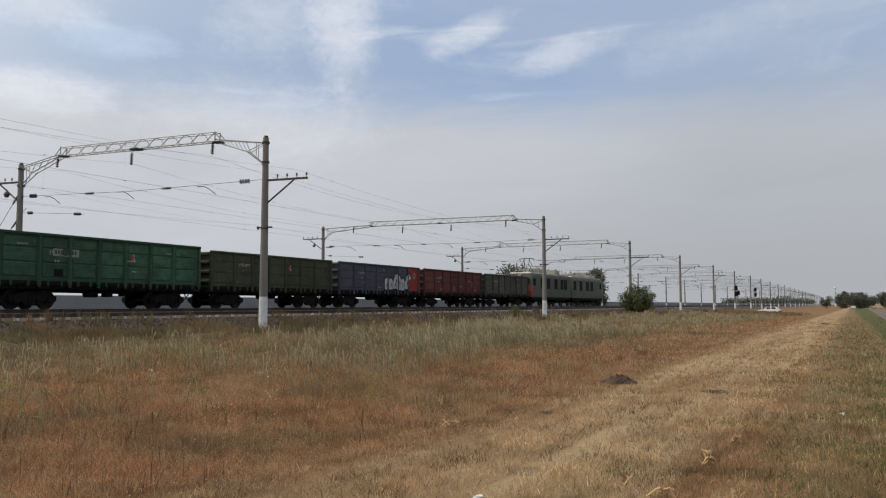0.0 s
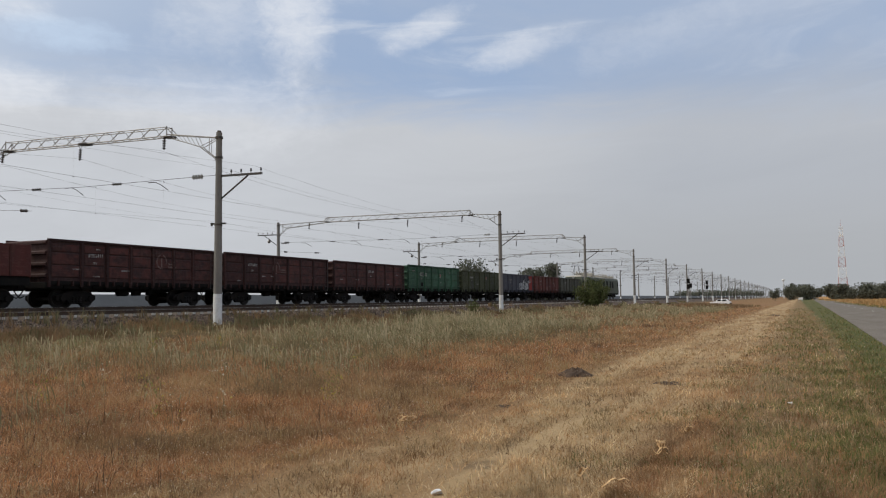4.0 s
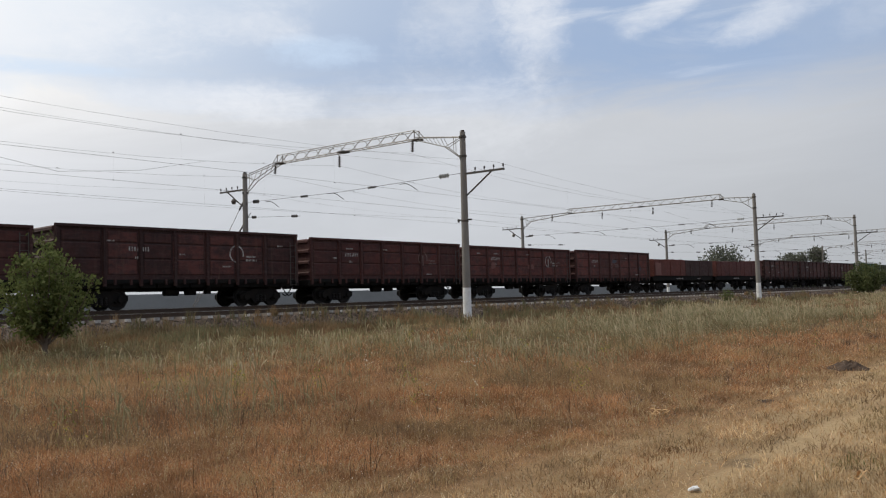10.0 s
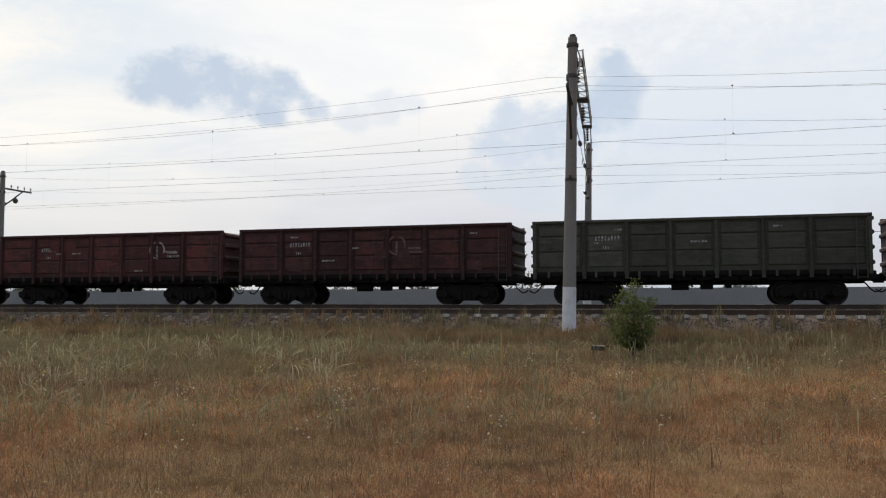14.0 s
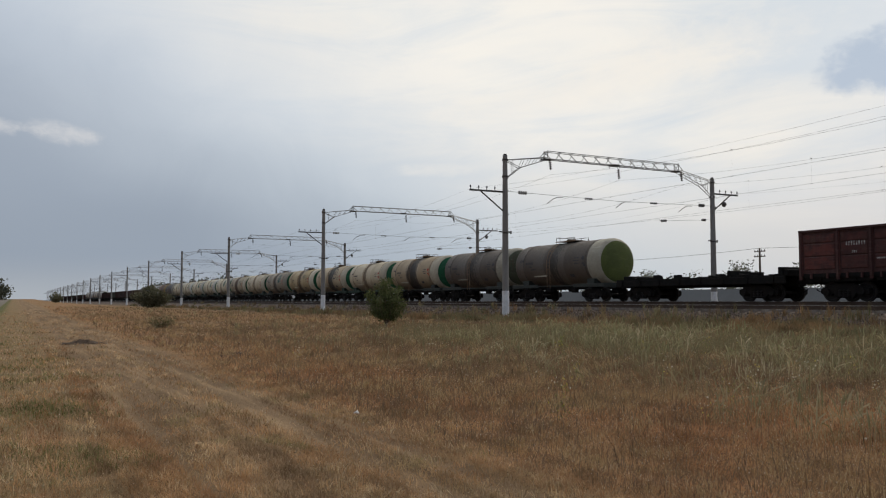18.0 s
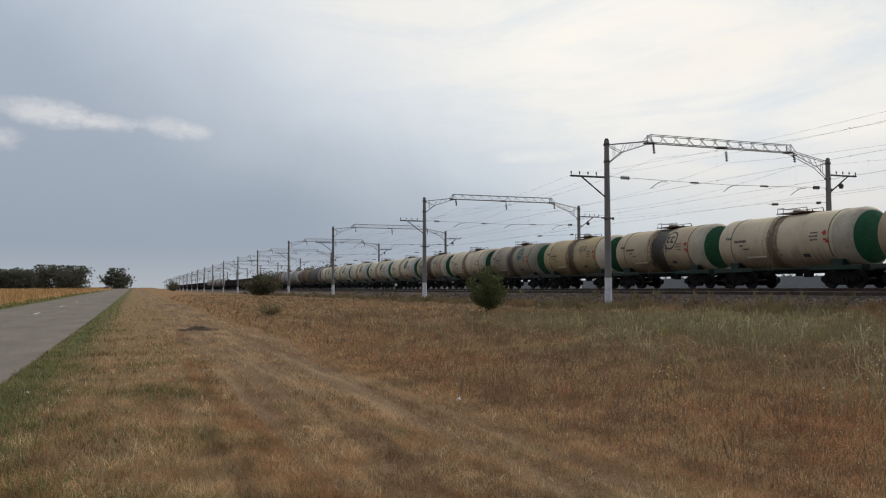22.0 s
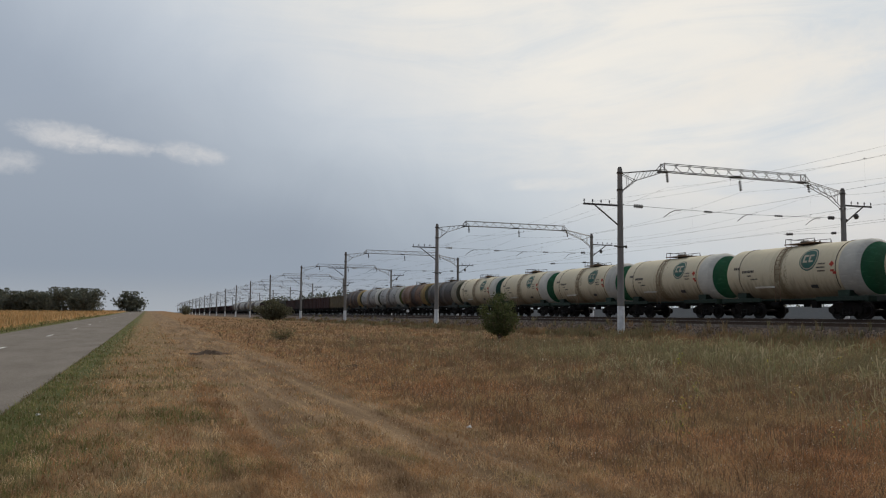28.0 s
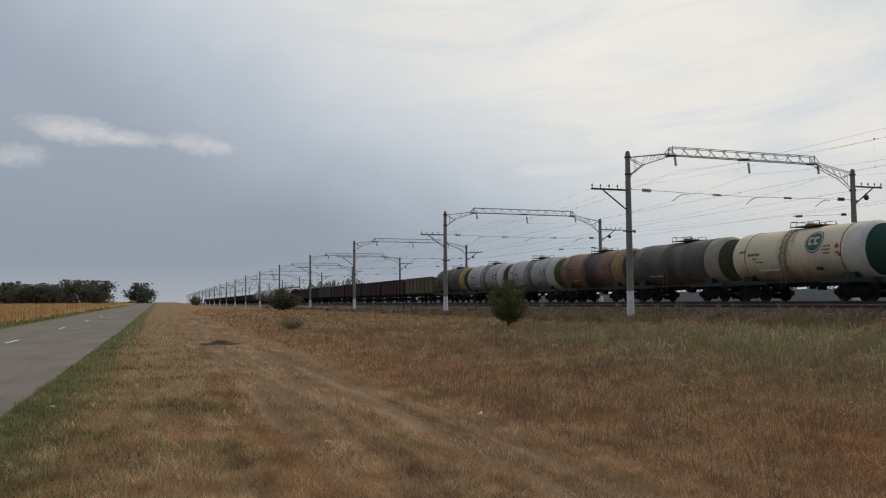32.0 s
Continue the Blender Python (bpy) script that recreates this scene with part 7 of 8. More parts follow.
        step = Form().box(-2.5, -0.9, -1.56, -1.46, 1.86, 1.90).box(-2.5, -0.9, -1.53, -1.50, 1.80, 1.86)
        part("foot_rail", step, BAND_PAINT, g)
        marks = Form()
        for x0, a0, m, w in ((-4.4, 10, 3, 0.18), (-3.6, 2, 8, 0.13), (-3.2, -6, 4, 0.10), (-2.9, -14, 6, 0.10), (2.5, 10, 6, 0.09), (2.4, 3, 7, 0.09), (2.5, -4, 6, 0.09)):
            for i in range(m):
                x = x0 + i * w
                curved_bar(marks, x, x + w * 0.72, a0, a0 + (5.5 if w > 0.12 else 3), 0.012)
        tagged(part("painted_lettering", marks, MARK_DARK, g), kind="stuff")
        sign = Form()
        sign.add([on_barrel(3.30, 10, 0.02), on_barrel(3.48, 4, 0.02), on_barrel(3.66, 10, 0.02), on_barrel(3.48, 16, 0.02)], [(0, 1, 2, 3)])
        part("warning_sign", sign, MARK_RED, g, "red hazard diamond")
        arrow = Form()
        curved_bar(arrow, 3.40, 3.66, -5, -1, 0.02)
        curved_bar(arrow, 3.56, 3.80, -10, -5, 0.02)
        part("warning_arrow", arrow, MARK_RED, g, "worn red warning arrow")
        plate = Form()
        curved_bar(plate, 1.75, 2.25, -38, -30, 0.02)
        part("data_plate", plate, MARK_DARK, g, "small dark data plate")
        part("drain_valve", Form().cyl((0, 0, 0.7), (0, 0, 1.15), 0.18, 0.24, 12), BLACK, g)
        part("valve_box", Form().box(1.3, 1.75, -0.95, -0.6, 0.62, 0.98, 0.03), BLACK, g)
        part("air_cylinder", Form().cyl((-1.9, -0.8, 0.82), (-1.2, -0.8, 0.82), 0.17, n=12), BLACK, g, smooth=True)
    for s in (-1, 1):
        sill = Form().box(-5.7, 5.7, s * 1.40 - 0.06, s * 1.40 + 0.06, 1.00, 1.22) if far else Form().box(-5.7, -2.2, s * 1.40 - 0.06, s * 1.40 + 0.06, 0.98, 1.22, 0.015).box(2.2, 5.7, s * 1.40 - 0.06, s * 1.40 + 0.06, 0.98, 1.22, 0.015).box(-2.2, 2.2, s * 1.42 - 0.03, s * 1.42 + 0.03, 1.06, 1.14)
        part("side_sill", sill, SILL_PAINT, g)
    for x in (-4.0, 4.0):
        sad = Form().prism([(x - 0.32, 1.0), (x + 0.32, 1.0), (x + 0.42, 1.55), (x - 0.42, 1.55)], -1.30, -0.7)
        part("saddle", sad, SILL_PAINT, g)
        part("saddle", Form().prism([(x - 0.32, 1.0), (x + 0.32, 1.0), (x + 0.42, 1.55), (x - 0.42, 1.55)], 0.7, 1.30), SILL_PAINT, g)
        bogie(g, x, not far)
    for s in (-1, 1):
        part("end_beam", Form().box(s * 5.6 - 0.12, s * 5.6 + 0.12, -1.45, 1.45, 0.92, 1.24, 0.02), SILL_PAINT, g)
    part("centre_sill", Form().box(-5.6, 5.6, -0.25, 0.25, 0.84, 1.22, 0.02), BLACK, g)
    couplers(g, 6.01)
    return g


def on_barrel(x, angle, lift):
    a = radians(angle)
    return (x, -(TR + lift) * math.cos(a), TC + (TR + lift) * math.sin(a))


def curved_patch(form, x, angle, rx, ra, lift, n=28, inner=0.0, steps=6):
    """A round patch lying on the barrel: centre along x and round it by angle; ra in degrees."""
    v, f = [], []
    for s in range(steps + 1):
        k = inner + (1 - inner) * s / steps
        for i in range(n):
            t = 2 * math.pi * i / n
            v.append(on_barrel(x + k * rx * math.cos(t), angle + k * ra * math.sin(t), lift))
    for s in range(steps):
        for i in range(n):
            j = (i + 1) % n
            f.append((s * n + i, s * n + j, (s + 1) * n + j, (s + 1) * n + i))
    form.add(v, f)


def curved_bar(form, x0, x1, a0, a1, lift):
    steps = max(1, round(abs(a1 - a0) / 4))
    for s in range(steps):
        b0, b1 = a0 + (a1 - a0) * s / steps, a0 + (a1 - a0) * (s + 1) / steps
        form.add([on_barrel(x0, b0, lift), on_barrel(x1, b0, lift), on_barrel(x1, b1, lift), on_barrel(x0, b1, lift)], [(0, 1, 2, 3)])


def tank_emblem(g, mat, inner, letters):
    if letters == "round":
        f = Form()
        curved_patch(f, 1.75, 24, 0.68, 25, 0.010)
        part("emblem", f, mat, g, "round painted emblem", smooth=True)
        f = Form()
        curved_patch(f, 1.75, 24, 0.62, 22.5, 0.018, inner=0.9, steps=1)
        for x0 in (1.36, 1.78):
            curved_bar(f, x0, x0 + 0.12, 16, 33, 0.018)
            curved_bar(f, x0, x0 + 0.34, 29, 33, 0.019)
            curved_bar(f, x0, x0 + 0.32, 16, 20, 0.019)
        part("emblem_ring", f, inner, g)
    elif letters == "ring":
        f = Form()
        curved_patch(f, 1.75, 24, 0.68, 25, 0.012, inner=0.84, steps=1)
        for x0 in (1.36, 1.78):
            curved_bar(f, x0, x0 + 0.12, 16, 33, 0.018)
            curved_bar(f, x0, x0 + 0.34, 29, 33, 0.019)
            curved_bar(f, x0, x0 + 0.32, 16, 20, 0.019)
        part("emblem", f, mat, g, "black painted ring emblem")
    elif letters == "bars":
        f = Form()
        for i in range(3):
            x = 1.15 + i * 0.45
            for x0, x1, a0, a1 in ((0, 0.28, 27, 29), (0, 0.28, 14, 16), (0, 0.06, 14, 29), (0.22, 0.28, 14, 29)):
                curved_bar(f, x + x0, x + x1, a0, a1, 0.014)
        part("emblem", f, mat, g, "blocky painted marking")


def build_engine(tail):
    """One half of a green-grey electric locomotive; tail carries the red-striped cab end."""
    g = thing("electric_locomotive", "grey-green electric locomotive with roof gear and red cab stripes", "locomotive", "wagons of the train")
    body = paint("engine_paint", (0.118, 0.130, 0.096), worn=(0.08, 0.09, 0.07), dust=(0.14, 0.15, 0.12), wear=0.3)
    roof = paint("engine_roof_paint", (0.52, 0.49, 0.42), worn=(0.14, 0.12, 0.1))
    for half, x0 in ((0, 0.35), (1, 16.75)):
        x1 = x0 + 15.7
        o = [(-1.55, 1.15), (1.55, 1.15), (1.55, 3.72), (1.36, 4.02), (-1.36, 4.02), (-1.55, 3.72)]
        f = Form()
        nose = 0.5
        ends = ((x0 + (nose if half == 0 else 0), x0), (x1 - (nose if half == 1 else 0), x1))
        v = []
        for xt, xb in ends:
            for y, z in o:
                v.append((xb + (xt - xb) * max(0.0, (z - 2.2) / 1.8), y, z))
        f.add(v, [(i, (i + 1) % 6, 6 + (i + 1) % 6, 6 + i) for i in range(6)] + [tuple(range(6)), tuple(range(6, 12))])
        b = part("car_body", f, body, g, "grey-green car body")
        part("roof", Form().prism([(x0 + 0.5, 4.0), (x1 - 0.5, 4.0), (x1 - 0.7, 4.18), (x0 + 0.7, 4.18)], -1.36, 1.36), roof, g, "dusty pale roof")
        part("underframe", Form().box(x0 + 0.1, x1 - 0.1, -1.5, 1.5, 0.85, 1.15, 0.02), BLACK, g)
        for x in ([x0 + 4.2, x0 + 6.4, x0 + 9.4, x0 + 11.9, x0 + 13.4] if half == 0 else [x0 + 1.3, x0 + 4.2, x0 + 7.4, x0 + 9.6]):
            for s in (-1, 1):
                w = part("window", Form().box(x - 0.62, x + 0.62, s * 1.575 - 0.02, s * 1.575 + 0.02, 2.2, 3.5, 0.01), GLASS_DARK, g, "dark side window")
                fr = Form().box(x - 0.72, x - 0.63, s * 1.57 - 0.03, s * 1.57 + 0.03, 2.12, 3.58).box(x + 0.63, x + 0.72, s * 1.57 - 0.03, s * 1.57 + 0.03, 2.12, 3.58)
                fr.box(x - 0.63, x + 0.63, s * 1.57 - 0.03, s * 1.57 + 0.03, 3.51, 3.58).box(x - 0.63, x + 0.63, s * 1.57 - 0.03, s * 1.57 + 0.03, 2.12, 2.19).box(x - 0.03, x + 0.03, s * 1.59 - 0.02, s * 1.59 + 0.02, 2.2, 3.5)
                part("frame", fr, body, w)
        xc = x0 + 1.3 if half == 0 else x1 - 1.3
        for s in (-1, 1):
            part("cab_window", Form().box(xc - 0.4, xc + 0.4, s * 1.565 - 0.012, s * 1.565 + 0.012, 2.55, 3.4, 0.01), GLASS_DARK, g, "dark cab window")
            ribs = Form()
            for i in range(5):
                ribs.box(x0 + 0.6, x1 - 0.6, s * 1.56 - 0.012, s * 1.56 + 0.012, 1.35 + i * 0.17, 1.39 + i * 0.17)
            part("side_ribs", ribs, body, g)
        r = random.Random(half + 3)
        gear = Form()
        for i in range(14):
            x = x0 + 1.6 + i * 0.95
            hgt = r.uniform(0.2, 0.75)
            if r.random() < 0.5:
                gear.box(x - 0.35, x + 0.35, -0.7, 0.7, 4.15, 4.15 + hgt, 0.04)
            else:
                gear.cyl((x, r.uniform(-0.9, 0.9), 4.15), (x, 0, 4.3 + hgt), 0.09, n=8)
        for i in range(22):
            x = x0 + 1.2 + i * 0.62
            gear.cyl((x, r.uniform(-1.0, 0.2), 4.1), (x + r.uniform(-0.5, 0.5), r.uniform(-0.9, 0.5), 4.45 + r.uniform(0.1, 0.65)), 0.05, n=6)
        for y in (-0.9, 0.9):
            gear.tube([(x0 + 1.5, y, 4.5), (x0 + 6.0, y, 4.62), (x0 + 10.5, y, 4.58), (x1 - 1.5, y, 4.5)], 0.03, 5)
        part("roof_gear", gear, roof, g, "pale roof insulators and boxes")
        for x in (x0 + 3.6, x0 + 12.1):
            bg = part("bogie", Form().box(x - 2.0, x + 2.0, -1.15, 1.15, 0.55, 0.9, 0.03), BOGIE, g, "black two-axle drive bogie")
            for dx in (-1.5, 1.5):
                for s in (-1, 1):
                    part("wheel", Form().cyl((x + dx, s * 0.70, 0.625), (x + dx, s * 0.83, 0.625), 0.625, n=22), TYRE, bg)
                    part("axle_box", Form().box(x + dx - 0.22, x + dx + 0.22, s * 1.12 - 0.12, s * 1.12 + 0.12, 0.4, 0.86, 0.04), BOGIE, bg)
    # vestibule between the halves
    part("gangway", Form().box(16.0, 16.8, -0.6, 0.6, 1.2, 3.6, 0.05), BLACK, g, "black folded gangway")
    stripes = Form()
    for z in (1.30, 1.72, 2.14):
        stripes.box(0.27, 0.345, -1.5, 1.5, z, z + 0.28)
        stripes.box(0.36, 1.3, -1.577, -1.56, z, z + 0.28)
    part("cab_stripes", stripes, PAINTS["vermilion"], g, "vermilion cab stripes")
    face = Form()
    for y in (-0.75, 0.75):
        face.box(0.52, 0.60, y - 0.55, y + 0.55, 2.65, 3.45, 0.01)
    part("cab_windscreen", face, GLASS_DARK, g, "dark cab windscreen")
    lamps = Form()
    for y in (-1.1, 1.1):
        lamps.cyl((0.26, y, 1.75), (0.4, y, 1.75), 0.13, n=12)
    lamps.cyl((0.6, 0, 3.85), (0.8, 0, 3.85), 0.2, n=12)
    part("headlamp", lamps, STEEL_GREY, g)
    for x, up in ((3.2, True), (29.2, False)):
        panto = Form()
        zt = 5.95 if up else 4.75
        for y in (-0.55, 0.55):
            panto.cyl((x - 0.9, y, 4.35), (x + 0.9, y, 4.35), 0.03, n=5)
            panto.cyl((x - 0.7, y, 4.4), (x + 0.55, y * 0.8, (4.4 + zt) / 2), 0.04, n=5)
            panto.cyl((x + 0.7, y, 4.4), (x - 0.55, y * 0.8, (4.4 + zt) / 2), 0.04, n=5)
            panto.cyl((x + 0.55, y * 0.8, (4.4 + zt) / 2), (x - 0.2, y * 0.6, zt), 0.035, n=5)
            panto.cyl((x - 0.55, y * 0.8, (4.4 + zt) / 2), (x + 0.2, y * 0.6, zt), 0.035, n=5)
        for dx in (-0.2, 0.2):
            panto.tube([(x + dx, -1.0, zt - 0.18), (x + dx, -0.7, zt), (x + dx, 0.7, zt), (x + dx, 1.0, zt - 0.18)], 0.028, 5)
        part("pantograph", panto, STEEL_DARK, g, "raised diamond pantograph" if up else "folded diamond pantograph")
    for x in (0.1, 32.7):
        s = -1 if x < 1 else 1
        part("coupler", Form().box(x - 0.3, x + 0.3, -0.15, 0.15, 0.9, 1.15, 0.02), BLACK, g)
    return g


engine = build_engine(True)
engine.matrix_basis = pose(0, TRAIN_Y, TRAIN_Z)
MOVING.append((engine, 0.0))

GONDOLA, GONDOLA_FAR = build_gondola(), build_gondola(True)
PITCH = 13.92
reach = 0.0
FIRST = [("darkolive", dict(seed=1)), ("red", dict(seed=2, patch=3)), ("grey", dict(seed=3, nx=-3.6, label="freight wagon with a spray-painted scrawl and red end")),
         ("olive", dict(seed=4, patch=3, patch_colour="darkolive")), ("green", dict(seed=5, tall=0.15, nx=-3.8, patch=2, patch_colour="bluegreen", label="freight wagon with pressed ribbed sides")),
         ("darkbrown", dict(seed=6, nx=-0.6)), ("darkbrown", dict(seed=7, logo=1, lx=-0.6)), ("darkbrown", dict(seed=8, logo=1, lx=1.6))]
THEN = [("brown", dict(seed=9, tall=0.15, patch=2, patch_colour="grey", logo=1, lx=-0.5)), ("brown", dict(seed=10, tall=0.10, logo=1, lx=3.4, patch=2)), ("brown", dict(seed=11, tall=0.15, logo=1, lx=2.8)),
        ("darkbrown", dict(seed=12, tall=0.26, nx=-3.2, logo=1, lx=2.6)), ("brown", dict(seed=13, tall=0.10, logo=1, lx=2.2, patch=3, patch_colour="brown")), ("darkbrown", dict(seed=14, logo=1, lx=3.0)),
        ("black", dict(seed=15, logo=1, lx=3.1, label="freight wagon with rubbed red side panels")), ("brown", dict(seed=16, logo=1, lx=3.4)),
        ("darkolive", dict(seed=17, label="freight wagon with dented sides and raised end corner")), ("darkbrown", dict(seed=18, logo=1, lx=1.3, patch=4, patch_colour="brown")),
        ("brown", dict(seed=19, logo=1, lx=2.9, patch=5, patch_colour="red")), ("bluegreen", dict(seed=20)), ("bluegreen", dict(seed=21, logo=1, lx=2.6)),
        ("brown", dict(seed=22, logo=1, lx=2.9))]
for colour, kind in FIRST:
    g = add_gondola(GONDOLA, colour, reach + PITCH / 2, **kind)
    if colour == "grey":
        graffiti(g)
    reach += PITCH
for left, right in (("red", "red"), ("orange", "darkbrown")):
    g = build_dump_car(PAINTS[left], PAINTS[right])
    g.matrix_basis = pose(0, TRAIN_Y, TRAIN_Z)
    if left == "orange":
        part("repainted_patch", Form().box(-6.8, -5.6, -1.60, -1.595, 1.6, 2.78), PAINTS["pinkish"], g, "faded pink repaint")
        tagged(g, "orange-red and dark brown tipper wagon heaped with ore")
    MOVING.append((g, reach + 7.45))
    reach += 14.9
for colour, kind in THEN:
    add_gondola(GONDOLA, colour, reach + PITCH / 2, **kind)
    reach += PITCH
flat = build_flat()
flat.matrix_basis = pose(0, TRAIN_Y, TRAIN_Z)
MOVING.append((flat, reach + 7.15))
reach += 14.3

reach += 0.3
TANK, TANK_FAR = build_tank(), build_tank(True)
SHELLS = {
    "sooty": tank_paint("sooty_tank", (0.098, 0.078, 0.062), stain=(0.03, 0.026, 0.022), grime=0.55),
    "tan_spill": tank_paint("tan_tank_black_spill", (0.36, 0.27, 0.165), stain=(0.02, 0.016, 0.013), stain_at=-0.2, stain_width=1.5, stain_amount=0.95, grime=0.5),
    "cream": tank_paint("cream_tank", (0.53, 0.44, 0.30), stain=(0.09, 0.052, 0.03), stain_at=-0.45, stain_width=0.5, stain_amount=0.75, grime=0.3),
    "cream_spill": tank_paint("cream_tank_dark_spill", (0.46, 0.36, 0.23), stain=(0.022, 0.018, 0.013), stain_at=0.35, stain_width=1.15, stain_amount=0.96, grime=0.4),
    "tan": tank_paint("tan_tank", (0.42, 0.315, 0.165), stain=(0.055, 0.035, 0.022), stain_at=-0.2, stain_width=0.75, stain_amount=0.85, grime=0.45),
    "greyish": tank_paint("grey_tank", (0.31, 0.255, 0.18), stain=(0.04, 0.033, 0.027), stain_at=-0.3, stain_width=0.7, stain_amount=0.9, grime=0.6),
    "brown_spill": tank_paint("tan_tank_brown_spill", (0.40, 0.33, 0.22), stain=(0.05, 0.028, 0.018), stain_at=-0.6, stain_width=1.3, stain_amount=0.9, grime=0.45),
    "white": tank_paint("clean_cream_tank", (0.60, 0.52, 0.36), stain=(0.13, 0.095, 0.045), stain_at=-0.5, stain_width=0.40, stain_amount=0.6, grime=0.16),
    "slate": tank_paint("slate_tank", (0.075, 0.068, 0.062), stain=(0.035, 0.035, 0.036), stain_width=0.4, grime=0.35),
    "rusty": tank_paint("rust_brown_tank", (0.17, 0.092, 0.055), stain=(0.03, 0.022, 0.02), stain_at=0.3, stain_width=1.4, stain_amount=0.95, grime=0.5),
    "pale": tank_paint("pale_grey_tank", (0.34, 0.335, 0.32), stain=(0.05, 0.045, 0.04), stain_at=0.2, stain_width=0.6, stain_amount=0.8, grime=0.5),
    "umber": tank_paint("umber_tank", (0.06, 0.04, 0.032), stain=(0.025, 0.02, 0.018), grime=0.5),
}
TANK_LABELS = {"sooty": "soot-grey", "tan_spill": "tan with a black spill", "cream": "cream", "cream_spill": "cream with dark spills", "tan": "tan", "greyish": "dull grey",
               "brown_spill": "tan with brown spills", "white": "clean cream", "slate": "slate-grey", "rusty": "rust-brown", "pale": "pale grey stained", "umber": "dark umber"}
CAPS = {"green": CAP_PAINT, "olive": paint("olive_cap", (0.105, 0.125, 0.03), worn=(0.08, 0.09, 0.03), wear=0.3), "dull": paint("dull_olive_cap", (0.07, 0.075, 0.045)),
        "teal": paint("teal_cap", (0.014, 0.058, 0.045), wear=0.3)}
BANDS = {"pale": BAND_PAINT, "white": paint("white_band", (0.56, 0.54, 0.48), worn=(0.4, 0.36, 0.3), wear=0.25), "ochre": paint("ochre_band", (0.36, 0.25, 0.10)),
         "cream": paint("cream_band", (0.50, 0.44, 0.33), wear=0.25)}
SILLS = {"dark": SILL_PAINT, "green": paint("green_frame_paint", (0.018, 0.036, 0.024), worn=(0.02, 0.03, 0.02), wear=0.4)}
LIST = [("sooty", "olive", "pale", "dark", None), ("sooty", "dull", "pale", "dark", None), ("tan_spill", "green", "cream", "dark", None), ("cream", "green", "cream", "green", None),
        ("cream_spill", "green", "cream", "green", "dark_round"), ("tan", "green", "cream", "dark", "bars"), ("greyish", "green", "pale", "dark", "teal_round"), ("cream", "green", "cream", "green", None),
        ("brown_spill", "green", "cream", "dark", "bars"), ("white", "green", "white", "green", "teal_round"), ("white", "green", "white", "green", "teal_round"),
        ("white", "green", "white", "green", "teal_round"), ("white", "green", "white", "green", "teal_round"), ("white", "teal", "white", "green", "teal_round"),
        ("slate", "dull", "pale", "dark", None), ("rusty", "dull", "ochre", "dark", None), ("pale", "olive", "white", "dark", None), ("pale", "dull", "white", "dark", None),
        ("umber", "dull", "ochre", "dark", None)]


def add_tank(proto, shell, cap, band, sill, emblem, at):
    g = copy_thing(proto, pose(0, TRAIN_Y, TRAIN_Z))
    tagged(g, TANK_LABELS[shell] + " oil tank wagon with " + {"green": "green", "olive": "olive", "dull": "dull", "teal": "teal"}[cap] + " end")
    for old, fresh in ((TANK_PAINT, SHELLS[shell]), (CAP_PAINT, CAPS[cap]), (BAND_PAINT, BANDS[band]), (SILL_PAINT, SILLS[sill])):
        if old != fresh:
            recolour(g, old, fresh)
    if shell in ("sooty", "umber", "slate", "rusty", "pale"):
        recolour(g, MARK_RED, MARK_DARK)
    if emblem == "dark_round":
        tank_emblem(g, MARK_DARK, MARK_DARK, "ring")
    elif emblem == "teal_round":
        tank_emblem(g, MARK_TEAL, BANDS["cream"], "round")
    elif emblem == "bars":
        tank_emblem(g, MARK_TEAL, MARK_TEAL, "bars")
    MOVING.append((g, at))


for row in LIST:
    add_tank(TANK, *row, reach + 5.98)
    reach += 11.95
WHEELS_TO = len(MOVING)
for colour in ("ochre", "darkbrown", "darkbrown", "black", "darkbrown", "darkolive", "darkbrown", "black", "darkbrown"):
    add_gondola(GONDOLA_FAR, colour, reach + PITCH / 2, label="open-top freight wagon far down the train")
    reach += PITCH
for i in range(8):
    add_tank(TANK_FAR, ("pale", "umber", "greyish", "umber")[i % 4], "dull", "white", "dark", None, reach + 6.01)
    reach += 12.02
for i in range(26):
    add_gondola(GONDOLA_FAR, ("darkbrown", "black", "darkolive", "darkbrown", "black")[i % 5], reach + PITCH / 2, label="open-top freight wagon far down the train")
    reach += PITCH
for proto in (GONDOLA, GONDOLA_FAR, TANK, TANK_FAR):
    for o in [*proto.children_recursive, proto]:
        bpy.data.objects.remove(o)


def motions():
    """The whole train rolls by at one speed, and the wheels of its nearer wagons turn."""
    for ob, behind in MOVING:
        x0 = LEAD - behind
        walk(ob, [(0.0, pose(x0, TRAIN_Y, TRAIN_Z)), (16.0, pose(x0 + SPEED * 16, TRAIN_Y, TRAIN_Z)), (32.0, pose(x0 + SPEED * 32, TRAIN_Y, TRAIN_Z))])
    steps = 32 * 18
    turns = [(32.0 * i / steps, math.degrees(SPEED * 32.0 * i / steps / 0.475)) for i in range(steps + 1)]
    for ob, behind in MOVING[1:WHEELS_TO]:
        for bg in ob.children:
            for o in bg.children:
                if o.data.name.startswith("wheelset"):
                    x, y, z = o.location
                    walk(o, [(t, pose(x, y, z, 0, a % 360.0, 0)) for t, a in turns])


